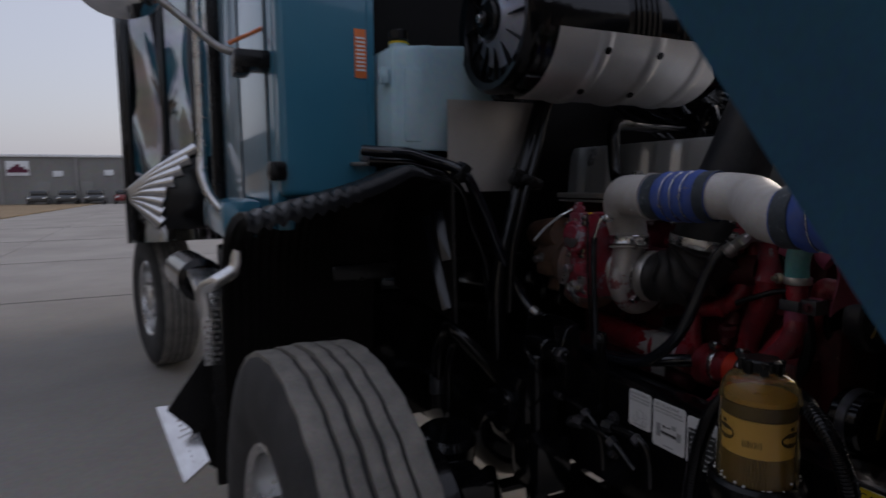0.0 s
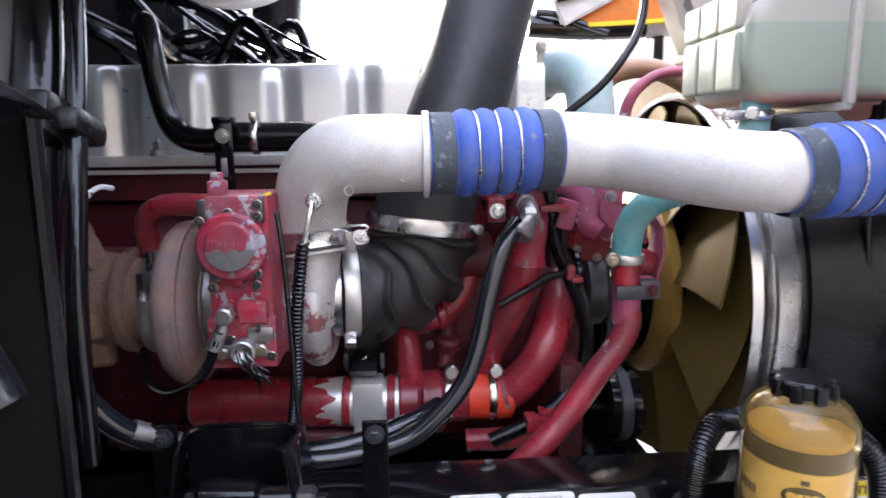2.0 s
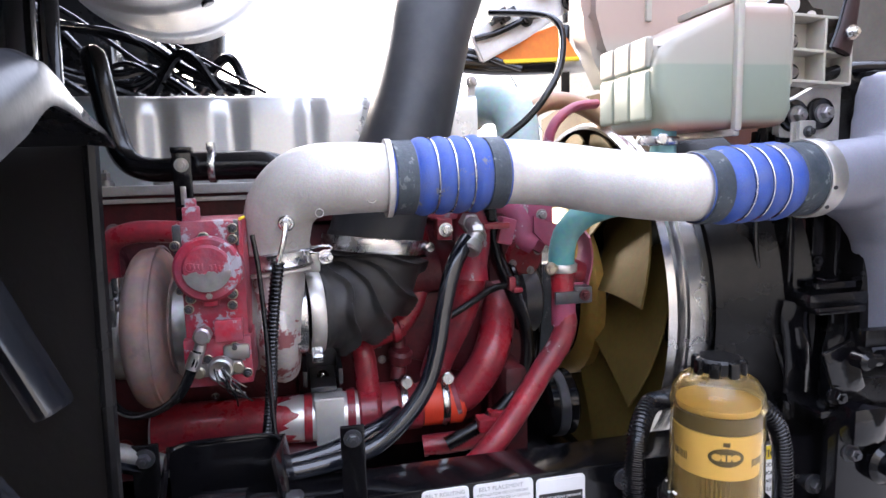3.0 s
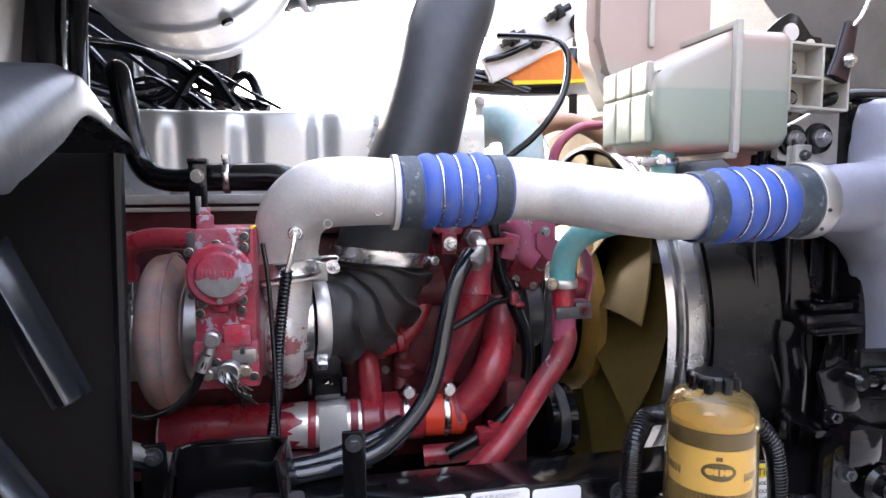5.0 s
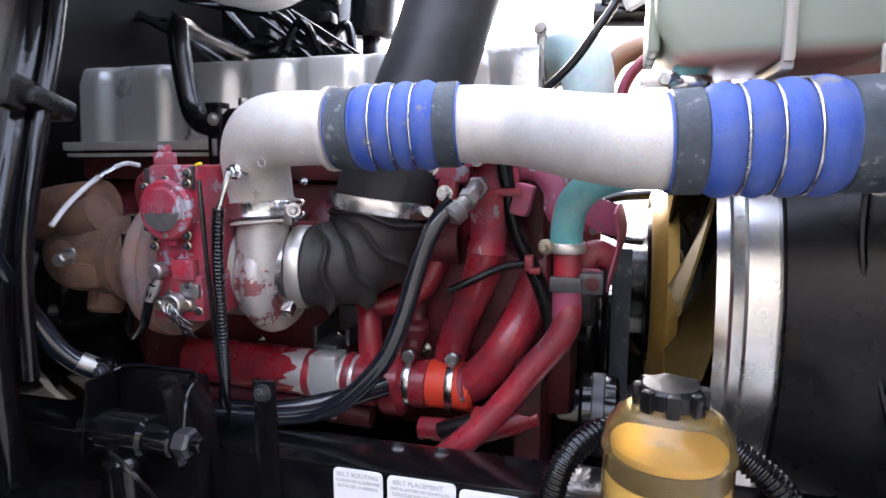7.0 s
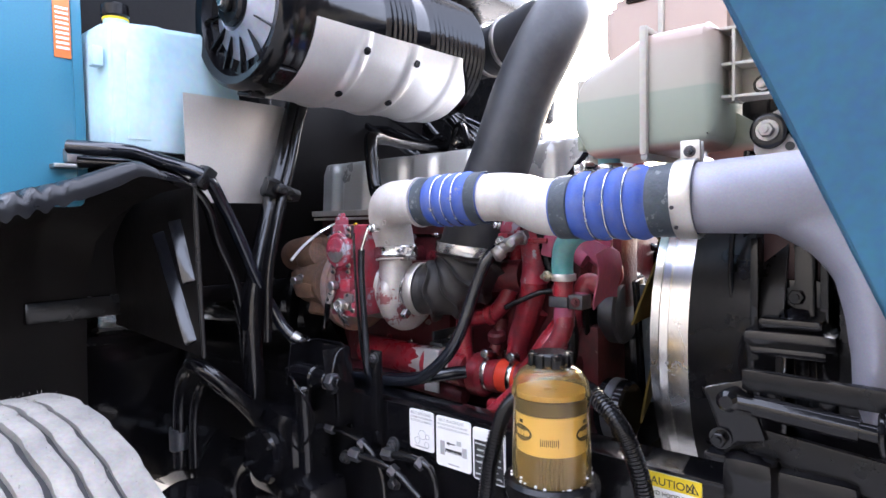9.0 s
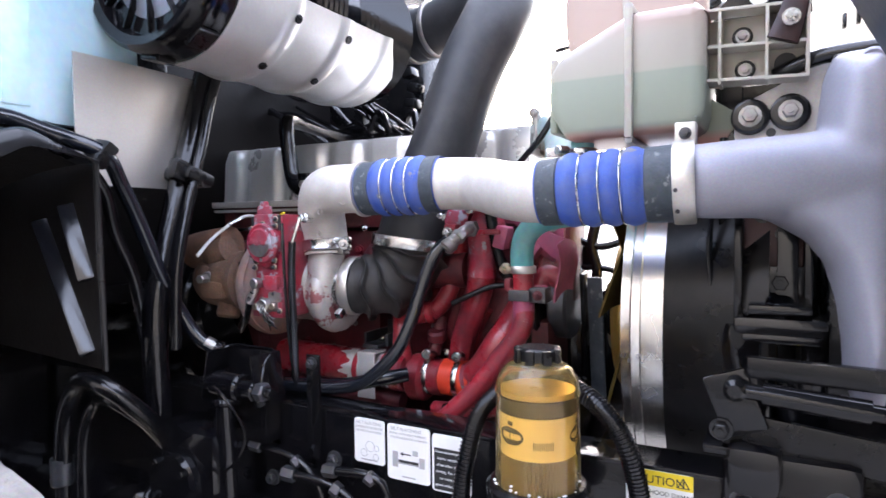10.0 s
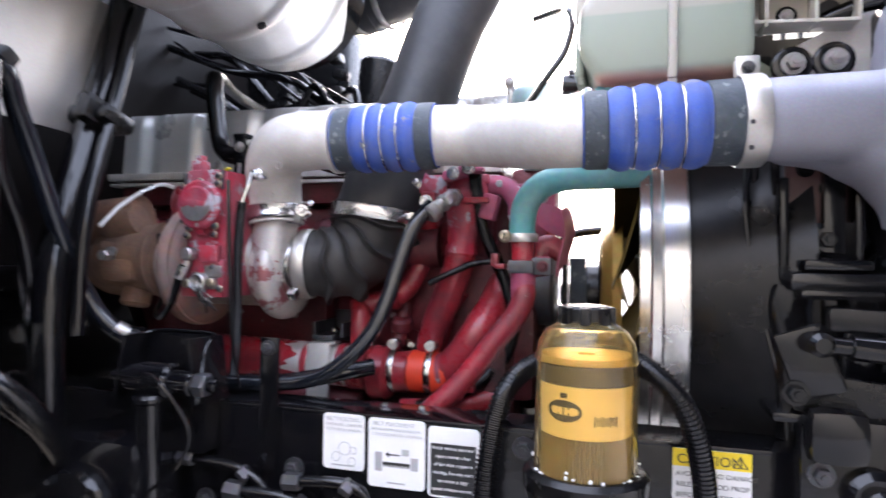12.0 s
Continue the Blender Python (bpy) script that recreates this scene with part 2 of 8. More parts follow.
FLANGE_BLUE = mat("hood_flange_blue", (0.014, 0.026, 0.045), 0.6, col2=(0.02, 0.03, 0.045), scale=5, amount=0.3)
MILKY = mat("milky_plastic", (0.42, 0.39, 0.33), 0.4, col2=(0.44, 0.4, 0.33), scale=8, amount=0.25)
DARK_STEEL = mat("dark_steel", (0.1, 0.1, 0.11), 0.4, metal=0.7, col2=(0.05, 0.05, 0.05), scale=20)
LINER_BLACK = mat("matt_black_liner", (0.006, 0.0055, 0.0055), 0.42, spec=0.14, col2=(0.0095, 0.008, 0.0075), scale=6)
END_COVER = mat("grey_end_cover", (0.34, 0.36, 0.42), 0.36, metal=0.5, col2=(0.22, 0.23, 0.28), scale=8)
SHROUD = mat("shroud_plastic", (0.0045, 0.0045, 0.005), 0.28, spec=0.35, dust=0.02, col2=(0.009, 0.0085, 0.0085), scale=7, bump=0.1)
PALE_TEAL = mat("pale_teal_hose", (0.5, 0.57, 0.56), 0.45, col2=(0.24, 0.42, 0.43), scale=9, amount=0.45)
GOLD_DISC = mat("gold_filter_top", (0.5, 0.38, 0.12), 0.35, metal=0.3, col2=(0.36, 0.27, 0.08), scale=12)
SAGE = mat("pale_fibreglass", (0.6, 0.52, 0.38), 0.7, scale=4)
CHROME = mat("chrome", (0.85, 0.85, 0.85), 0.06, metal=1.0, col2=(0.7, 0.7, 0.7), rough_var=0.03, bump=0.01)
SIDING = mat("grey_metal_siding", (0.25, 0.24, 0.22), 0.6, col2=(0.2, 0.19, 0.175), scale=0.3, fine=3, bump=0.05)
BLADE_ORANGE = mat("orange_plastic", (0.7, 0.2, 0.02), 0.5, scale=8)


def amber():
    m = mat("amber_filter_bowl", (1.0, 0.79, 0.38), 0.04, trans=0.96, ior=1.38, bump=0.02, rough_var=0.04, amount=0.08, col2=(0.98, 0.84, 0.5))
    return m


def coolant_plastic():
    """Milky plastic: clear of fluid above its level, greenish below, reddish stain at the bottom and the top."""
    m = mat("coolant_tank_plastic", (0.43, 0.41, 0.35), 0.34, col2=(0.36, 0.34, 0.29), scale=6, bump=0.05, amount=0.2)
    n, l = m.node_tree.nodes, m.node_tree.links
    p = n["Principled BSDF"]
    src = p.inputs["Base Color"].links[0].from_socket
    tc = n.new("ShaderNodeTexCoord")
    sep = n.new("ShaderNodeSeparateXYZ")
    l.new(tc.outputs["Object"], sep.inputs[0])
    cr = n.new("ShaderNodeValToRGB")
    mr = n.new("ShaderNodeMapRange")
    mr.inputs["From Min"].default_value, mr.inputs["From Max"].default_value = 1.41, 1.66
    l.new(sep.outputs[2], mr.inputs[0])
    l.new(mr.outputs[0], cr.inputs[0])
    e = cr.color_ramp.elements
    e[0].position, e[0].color = 0.0, (0.440, 0.160, 0.112, 1)
    e[1].position, e[1].color = 1.0, (0.42, 0.3, 0.25, 1)
    for pos, c in ((0.06, (0.235, 0.27, 0.2, 1)), (0.39, (0.245, 0.295, 0.23, 1)), (0.405, (0.36, 0.34, 0.28, 1)), (0.62, (0.37, 0.33, 0.275, 1)), (0.74, (0.41, 0.29, 0.235, 1))):
        k = e.new(pos)
        k.color = c
    mx = n.new("ShaderNodeMix")
    mx.data_type, mx.blend_type = "RGBA", "MIX"
    mx.inputs["Factor"].default_value = 0.8
    l.new(src, mx.inputs["A"])
    l.new(cr.outputs[0], mx.inputs["B"])
    l.new(mx.outputs["Result"], p.inputs["Base Color"])
    p.inputs["Subsurface Weight"].default_value = 0.15
    p.inputs["Subsurface Radius"].default_value = (0.02, 0.018, 0.015)
    return m


AMBER = amber()
COOLANT = coolant_plastic()


# ---- building helpers ----
def smooth_mesh(me, angle=40):
    bm = bmesh.new()
    bm.from_mesh(me)
    lim = radians(angle)
    for f in bm.faces:
        f.smooth = True
    for e in bm.edges:
        if len(e.link_faces) == 2 and e.calc_face_angle(0) > lim:
            e.smooth = False
    bm.to_mesh(me)
    bm.free()


def mesh_of(name, bm, material):
    me = bpy.data.meshes.new(name)
    bm.normal_update()
    bm.to_mesh(me)
    bm.free()
    me.materials.append(material)
    smooth_mesh(me)
    return me


def part(name, bm, material, parent=None, label=""):
    """Links a bmesh as one mesh object under a thing or part, all in world coordinates."""
    ob = new(name, mesh_of(name, bm, material))
    if parent:
        ob.parent = parent
    if label:
        ob["label"] = label
    return ob


def thing(name, label, category, group="", kind="", at=(0, 0, 0)):
    """An empty that parents its parts; at moves the whole thing."""
    ob = tagged(new(name), label, category, group, kind)
    ob.location = at
    return ob


def lone(name, bm, material, label, category, group="", kind=""):
    return tagged(part(name, bm, material), label, category, group, kind)


def box(bm, c, s, bevel=0.0, rot=None, segs=2):
    m = Matrix.Translation(c) @ (rot.to_4x4() if rot else Matrix()) @ Matrix.Diagonal((*s, 1))
    r = bmesh.ops.create_cube(bm, size=1, matrix=m)
    if bevel:
        es = {e for v in r["verts"] for e in v.link_edges}
        bmesh.ops.bevel(bm, geom=list(es), offset=bevel, segments=segs, affect="EDGES", profile=0.6)
    return bm


def boxes(*specs):
    bm = bmesh.new()
    for s in specs:
        box(bm, *s)
    return bm


def euler(rx=0, ry=0, rz=0):
    return Euler([radians(a) for a in (rx, ry, rz)]).to_matrix()


def frame_of(d, up=Vector((0, 0, 1))):
    d = Vector(d).normalized()
    if abs(d.dot(up)) > 0.98:
        up = Vector((0, 1, 0))
    a = d.cross(up).normalized()
    return a, a.cross(d).normalized(), d


def spline(pts, n=8):
    """A Catmull-Rom curve through the points, n steps a span."""
    P = [Vector(p) for p in pts]
    if len(P) < 3:
        return [P[0].lerp(P[-1], i / n) for i in range(n + 1)]
    Q = [2 * P[0] - P[1]] + P + [2 * P[-1] - P[-2]]
    out = []
    for i in range(1, len(Q) - 2):
        a, b, c, d = Q[i - 1:i + 3]
        for k in range(n):
            t = k / n
            out.append(0.5 * (2 * b + (c - a) * t + (2 * a - 5 * b + 4 * c - d) * t * t + (3 * b - a - 3 * c + d) * t ** 3))
    out.append(P[-1])
    return out


def sweep(bm, line, radius, segs=16, cap=True, flat=1.0):
    """A tube along the points of line; radius is a number or a function of 0..1 along its length."""
    total = sum((line[i + 1] - line[i]).length for i in range(len(line) - 1)) or 1
    run, rings, up = 0.0, [], None
    for i, p in enumerate(line):
        d = (line[min(i + 1, len(line) - 1)] - line[max(i - 1, 0)]).normalized()
        if up is None:
            a, up, _ = frame_of(d)
        up = (up - d * up.dot(d)).normalized()
        a = d.cross(up)
        r = radius(run / total) if callable(radius) else radius
        rings.append([bm.verts.new(p + (a * math.cos(k * math.tau / segs) * flat + up * math.sin(k * math.tau / segs)) * r) for k in range(segs)])
        if i < len(line) - 1:
            run += (line[i + 1] - p).length
    for A, B in zip(rings, rings[1:]):
        for k in range(segs):
            bm.faces.new((A[k], A[(k + 1) % segs], B[(k + 1) % segs], B[k]))
    if cap:
        bm.faces.new(rings[0][::-1])
        bm.faces.new(rings[-1])
    bmesh.ops.recalc_face_normals(bm, faces=bm.faces)
    return bm


def tube(pts, radius, n=8, segs=16, cap=True, bm=None, flat=1.0):
    return sweep(bm or bmesh.new(), spline(pts, n), radius, segs, cap, flat)


def ribbed(pts, radius, pitch, depth, segs=14, bm=None):
    """A corrugated hose along a curve."""
    line = spline(pts, 24)
    length = sum((line[i + 1] - line[i]).length for i in range(len(line) - 1))
    steps = max(8, int(length / pitch * 4))
    out, run, i, acc = [], 0.0, 0, 0.0
    for s in range(steps + 1):
        want = length * s / steps
        while i < len(line) - 2 and acc + (line[i + 1] - line[i]).length < want:
            acc += (line[i + 1] - line[i]).length
            i += 1
        seg = (line[i + 1] - line[i]).length or 1e-6
        out.append(line[i].lerp(line[i + 1], min(1, (want - acc) / seg)))
    return sweep(bm or bmesh.new(), out, lambda u: radius + (depth if round(u * steps) % 4 < 2 else -depth), segs)


def lathe(profile, origin, axis, segs=32, bm=None, arc=(0, 360)):
    """Turns (distance along axis, radius) pairs round an axis."""
    bm = bm or bmesh.new()
    a, b, d = frame_of(axis)
    o = Vector(origin)
    full = arc[1] - arc[0] >= 360
    count = segs if full else segs + 1
    rings = []
    for h, r in profile:
        ring = []
        for k in range(count):
            g = radians(arc[0] + (arc[1] - arc[0]) * k / segs)
            ring.append(bm.verts.new(o + d * h + (a * math.cos(g) + b * math.sin(g)) * max(r, 1e-4)))
        rings.append(ring)
    for A, B in zip(rings, rings[1:]):
        for k in range(count if full else count - 1):
            bm.faces.new((A[k], A[(k + 1) % count], B[(k + 1) % count], B[k]))
    bmesh.ops.recalc_face_normals(bm, faces=bm.faces)
    return bm


def disc_cyl(bm, c, axis, r, h, segs=20, bevel=0.0):
    """A closed cylinder from c along axis."""
    e = bevel or 0.0
    prof = [(0, 0), (0, r - e), (e, r), (h - e, r), (h, r - e), (h, 0)] if e else [(0, 0), (0, r), (h, r), (h, 0)]
    return lathe(prof, c, axis, segs, bm)


def bolt(bm, c, axis, r=0.008, h=0.006):
    """A washer with a hexagon head and a stud end."""
    d = Vector(axis).normalized()
    disc_cyl(bm, c, d, r * 1.45, h * 0.3, 14)
    disc_cyl(bm, Vector(c) + d * h * 0.3, d, r, h, 6, bevel=h * 0.12)
    disc_cyl(bm, Vector(c) + d * h * 1.25, d, r * 0.45, h * 0.4, 8)
    return bm


def bolts(name, parent, axis, places, r=0.008, h=0.006, material=None):
    for c in places:
        part(name, bolt(bmesh.new(), c, axis, r, h), material or STEEL, parent)


def sheet(bm, grid, thick):
    """A closed sheet from rows of points, thickened along the mean normal."""
    rows = [[bm.verts.new(p) for p in row] for row in grid]
    faces = []
    for A, B in zip(rows, rows[1:]):
        for i in range(len(A) - 1):
            faces.append(bm.faces.new((A[i], A[i + 1], B[i + 1], B[i])))
    bm.normal_update()
    bmesh.ops.solidify(bm, geom=faces, thickness=thick)
    bmesh.ops.recalc_face_normals(bm, faces=bm.faces)
    return bm


def clamp_band(c, axis, r, width, thick=0.0025, segs=40):
    """A flat band round a pipe."""
    w = width / 2
    return lathe([(-w, r), (-w, r + thick), (-w * 0.8, r + thick * 1.4), (w * 0.8, r + thick * 1.4), (w, r + thick), (w, r), (-w, r)], c, axis, segs)


def words(name, body, size, m, material, parent, align="LEFT"):
    """Flat raised lettering in the built-in font, laid in the plane of m."""
    cu = bpy.data.curves.new(name, "FONT")
    cu.body, cu.size, cu.extrude, cu.align_x = body, size, 0.0003, align
    tmp = bpy.data.objects.new(name, cu)
    me = bpy.data.meshes.new_from_object(tmp)
    bpy.data.objects.remove(tmp)
    me.transform(m)
    me.materials.clear()
    me.materials.append(material)
    ob = new(name, me)
    ob.parent = parent
    return ob


# ---- ground and distance ----
bm = bmesh.new()
bmesh.ops.create_grid(bm, x_segments=40, y_segments=40, size=400)
for v in bm.verts:
    v.co.z = max(-0.6, 0.0072 * min(0, v.co.x))
lone("ground", bm, CONCRETE, "weathered grey concrete yard slab", "ground", kind="structure")
bm = bmesh.new()
sheet(bm, [[Vector((x, y, 0.0072 * x + 0.02 + 0.015 * math.sin(x * 1.7) * math.sin(y))) for x in np.linspace(-74, -22, 30)] for y in np.linspace(-60, -4.6 - 0, 20)], -0.04)
for v in bm.verts:
    v.co.y -= 0.06 * (v.co.x + 74) * (1 if v.co.y > -30 else 0.2)
lone("dry_verge", bm, DRY_GRASS, "strip of brown dry grass beside the concrete drive", "grass", kind="stuff")
seam = bmesh.new()
for x in (-9, -14, -20, -27):
    box(seam, (x, -6, 0.0072 * x + 0.003), (0.008, 30, 0.006))
box(seam, (-40, -3.0, -0.288 + 0.003), (80, 0.012, 0.006), 0, euler(0, -math.degrees(math.atan(0.0072)), 0))
lone("slab_joint", seam, SLAB_JOINT, "dark joints between the concrete slabs", "joint", kind="stuff")

hall = thing("metal_building", "long low grey metal warehouse with white eaves", "building")
part("wall", boxes(((-84, 10, 1.9), (16, 140, 5.0))), SIDING, hall)
part("roof", boxes(((-84, 10, 4.46), (16.6, 141, 0.28), 0.08)), LABEL_WHITE, hall, "white metal roof edge")
for y in (-9.9, -6.0, -1.0):
    part("door", boxes(((-75.96, y, 0.6), (0.12, 1.2, 2.3), 0.02)), SIDING, hall)
for y, z in ((-8.6, 2.6), (-3.9, 2.7)):
    part("vent", boxes(((-75.95, y, z), (0.14, 0.9, 0.6), 0.02)), LABEL_WHITE, hall)
for y in (-13.6, -6.9, -2.5, 4):
    part("downpipe", boxes(((-75.9, y, 1.9), (0.2, 0.15, 5))), STEEL_DULL, hall)
for k in range(60):
    part("siding_rib", boxes(((-75.99, -24 + 0.75 * k, 1.9), (0.06, 0.09, 4.9))), SIDING, hall)
sign = part("sign", boxes(((-75.9, -12.1, 3.15), (0.12, 2.0, 1.5), 0.03)), LABEL_WHITE, hall, "white sign with a maroon roof shape")
bm = bmesh.new()
for dy, h in ((-0.7, 0.35), (-0.38, 0.6), (0, 0.85), (0.38, 0.6), (0.7, 0.35)):
    box(bm, (-75.82, -12.1 + dy, 2.72 + h / 2), (0.04, 0.4, h))
part("emblem", bm, mat("maroon_print", (0.12, 0.01, 0.04), 0.5), sign)


def parked_car(colour):
    car = thing("parked_car", "dark parked saloon car facing the building", "car", "cars along the building")
    bm = bmesh.new()
    box(bm, (0, 0, 0.62), (4.4, 1.75, 0.62), 0.2, segs=3)
    part("body", bm, colour, car)
    bm = bmesh.new()
    box(bm, (-0.2, 0, 1.12), (2.4, 1.5, 0.58), 0.22, segs=3)
    part("cabin", bm, BODY_BLACK, car, "dark tinted glass")
    for sx in (-1.35, 1.35):
        for sy in (-0.8, 0.8):
            w = part("wheel", disc_cyl(bmesh.new(), (sx, sy - 0.1, 0.32), (0, 1, 0), 0.32, 0.2, 18, 0.03), TYRE_DARK, car)
            part("rim", disc_cyl(bmesh.new(), (sx, sy - 0.11, 0.32), (0, 1, 0), 0.18, 0.22, 12), STEEL_DULL, w)
    for sy in (-0.62, 0.62):
        part("headlight", boxes(((2.18, sy, 0.7), (0.08, 0.3, 0.14), 0.03)), CHROME, car)
    return car


car0 = parked_car(mat("grey_car_paint", (0.05, 0.055, 0.06), 0.25, coat=1))
car0.matrix_world = pose(-72, -9.8, -0.52)
copy_thing(car0, pose(-72, -7.4, -0.52))["label"] = "black parked car beside a grey one"
copy_thing(car0, pose(-72, -5.0, -0.52))
red_car = parked_car(mat("red_car_paint", (0.2, 0.012, 0.012), 0.25, coat=1))
red_car["label"] = "red parked saloon car facing the building"
red_car.matrix_world = pose(-72, -2.4, -0.52)

# unseen plain wall added on the camera's side to cut sky light on the engine bay
tagged(new("unseen_sky_block", mesh_of("unseen_sky_block", boxes(((2.0, -3.6, 1.9), (20.0, 0.2, 3.8), 0.02)), SIDING)), kind="structure")

# ---- truck: frame, cab, body, wheels ----
RAIL_Y, RAIL_TOP, MID = 0.935, 0.888, 1.365
for side, y in ((1, RAIL_Y), (-1, 2 * MID - RAIL_Y)):
    rail = thing("frame_rail", "black painted steel truck frame rail, dusty on its top flange", "frame rail", "truck frame rails")
    part("web", boxes(((-3.1, y + side * 0.004, RAIL_TOP - 0.14), (6.2, 0.008, 0.27), 0.002)), BLACK, rail)
    for z in (RAIL_TOP - 0.004, RAIL_TOP - 0.276):
        part("flange", boxes(((-3.1, y + side * 0.045, z), (6.2, 0.09, 0.009), 0.003)), BLACK, rail)
    if side == 1:
        for x, z in ((-1.27, 0.83), (-1.27, 0.72), (-1.1, 0.79), (-1.1, 0.70), (-0.68, 0.69), (-0.72, 0.86), (-0.36, 0.8), (-0.36, 0.7), (-1.47, 0.8)):
            part("rail_bolt", bolt(bmesh.new(), (x, y, z), (0, -1, 0), 0.012, 0.012), DARK_STEEL, rail)
bm = bmesh.new()
sweep(bm, [Vector((-1.31, y, z)) for y, z in ((0.42, 0.5), (0.6, 0.5), (0.8, 0.42), (1.9, 0.42), (2.1, 0.5), (2.3, 0.5))], 0.065, 10)
lone("front_axle", bm, BLACK, "black forged steel front axle beam under the engine", "axle")
for x in (-0.25, -1.75):
    lone("cross_member", boxes(((x, MID, 0.72), (0.09, 2 * (MID - RAIL_Y) - 0.02, 0.16), 0.01)), BLACK, "black steel cross member between the frame rails", "frame rail")
spring = thing("leaf_spring", "dark steel front leaf spring pack under the frame rail", "spring", at=(-0.23, 0, 0))
for i in range(3):
    part("leaf", tube([(-2.0 + i * 0.15, 0.99, 0.62 - 0.018 * i), (-1.08, 0.99, 0.52 - 0.018 * i), (-0.2 - i * 0.15, 0.99, 0.62 - 0.018 * i)], 0.009, 8, 8, flat=4.5), BLACK, spring)

# cab: front corner, door side, cowl and firewall
cab = thing("truck_cab", "light blue painted truck cab corner with glossy door side", "truck cab", at=(0, 0.033, 0))
bm = bmesh.new()
box(bm, (-1.685, 0.335, 1.9), (0.07, 0.27, 1.1), 0.02, segs=3)
part("cowl_panel", bm, CAB_BLUE, cab)
part("door_side", boxes(((-2.55, 0.225, 1.95), (1.65, 0.05, 1.4), 0.012)), CAB_BLUE, cab)
for x in (-1.82, -2.4, -2.98):
    part("door_seam", boxes(((x, 0.199, 1.95), (0.012, 0.006, 1.36))), INK, cab)
part("sill", boxes(((-2.2, 0.12, 1.28), (0.7, 0.12, 0.12), 0.03)), CAB_BLUE, cab)
part("edge_trim", boxes(((-1.652, 0.462, 1.87), (0.012, 0.022, 0.98), 0.004)), CAB_BLUE, cab)
part("hinge_bracket", boxes(((-1.64, 0.44, 1.465), (0.03, 0.035, 0.035), 0.008), ((-1.64, 0.43, 1.44), (0.04, 0.07, 0.01), 0.003)), STEEL_DULL, cab)
part("door_hinge", boxes(((-1.66, 0.19, 1.42), (0.06, 0.05, 0.055), 0.015)), PLASTIC, cab)
part("mirror_mount", boxes(((-1.8, 0.165, 1.735), (0.1, 0.13, 0.055), 0.018), ((-1.8, 0.125, 1.72), (0.09, 0.05, 0.06), 0.018)), PLASTIC, cab)
part("firewall", boxes(((-2.0, MID, 1.75), (0.06, 1.82, 1.3), 0.01)), LINER_BLACK, cab)
part("cowl_top", boxes(((-1.86, MID, 2.3), (0.34, 2.1, 0.08), 0.02)), PLASTIC, cab)
part("floor_pan", boxes(((-2.4, MID, 1.08), (0.9, 1.9, 0.06), 0.01)), PLASTIC, cab)
part("back_wall", boxes(((-3.3, MID, 2.0), (0.06, 2.3, 1.7), 0.01)), CAB_BLUE, cab)
part("roof", boxes(((-2.6, MID, 2.85), (1.5, 2.3, 0.08), 0.03)), CAB_BLUE, cab)
part("far_side", boxes(((-2.68, 2.5, 1.95), (1.3, 0.05, 1.7), 0.01)), PLASTIC, cab)
plate_l = part("warning_label", boxes(((-1.648, 0.432, 1.75), (0.004, 0.034, 0.135), 0.001)), LABEL_ORANGE, cab, "orange and white warning label")
for i in range(9):
    part("print_line", boxes(((-1.645, 0.432, 1.792 - i * 0.011), (0.002, 0.026, 0.005))), LABEL_WHITE, plate_l)
mirror = thing("cab_mirror", "chrome round cab mirror on a curved steel arm", "mirror", at=(0, 0.06, 0))
part("housing", lathe([(0, 0.0), (0.01, 0.1), (0.05, 0.14), (0.12, 0.11), (0.16, 0.0)], (-1.95, -0.2, 2.005), (-1, 0, 0), 28), CHROME, mirror)
part("arm", tube([(-1.98, -0.14, 1.96), (-1.92, -0.02, 1.85), (-1.88, 0.06, 1.78), (-1.86, 0.16, 1.765), (-1.85, 0.21, 1.76)], 0.012, 8, 10), STEEL_DULL, mirror)
part("orange_stripe", tube([(-1.9, 0.08, 1.8), (-1.87, 0.2, 1.87), (-1.86, 0.2, 1.96)], 0.006, 8, 8), LABEL_ORANGE, mirror)
grab = thing("grab_rail", "polished steel grab rail beside the cab door", "rail", at=(0, 0.065, 0))
part("tube", tube([(-1.98, 0.0, 2.6), (-1.98, -0.005, 1.6), (-1.95, -0.01, 1.4), (-1.9, 0.04, 1.3), (-1.9, 0.09, 1.26)], 0.014, 8, 12), STEEL, grab)
part("backing", boxes(((-2.08, 0.05, 1.95), (0.03, 0.04, 1.3), 0.01)), PLASTIC, grab)
bracket = thing("fender_bracket", "bent polished aluminium fender bracket under the cab", "bracket", at=(0, 0.04, 0))
part("arm", tube([(-1.9, 0.1, 1.2), (-1.9, 0.09, 1.13), (-1.9, 0.03, 1.09), (-1.92, -0.005, 1.06), (-1.92, 0.0, 0.98)], 0.022, 8, 10, flat=0.5), POLISHED, bracket)

# cab steps
steps = thing("cab_steps", "cab entry steps of perforated aluminium tread on black brackets", "steps", at=(0, 0.09, 0.035))
for z, y, x in ((0.93, -0.06, -2.2),):
    tread = part("tread", boxes(((x - 0.3, y + 0.065, z + 0.04), (0.62, 0.12, 0.03), 0.006), ((x + 0.02, y + 0.048, z - 0.08), (0.02, 0.065, 0.26), 0.006)), POLISHED, steps, "polished tread plate with punched grips")
    bm = bmesh.new()
    for r in range(12):
        for c in range(3):
            disc_cyl(bm, (x + 0.03, y + 0.024 + 0.018 * c + (0.008 if r % 2 else 0), z - 0.19 + r * 0.02), (1, 0, 0), 0.0055, 0.005, 6)
    tagged(part("grip", bm, STEEL_DULL, tread), kind="stuff")
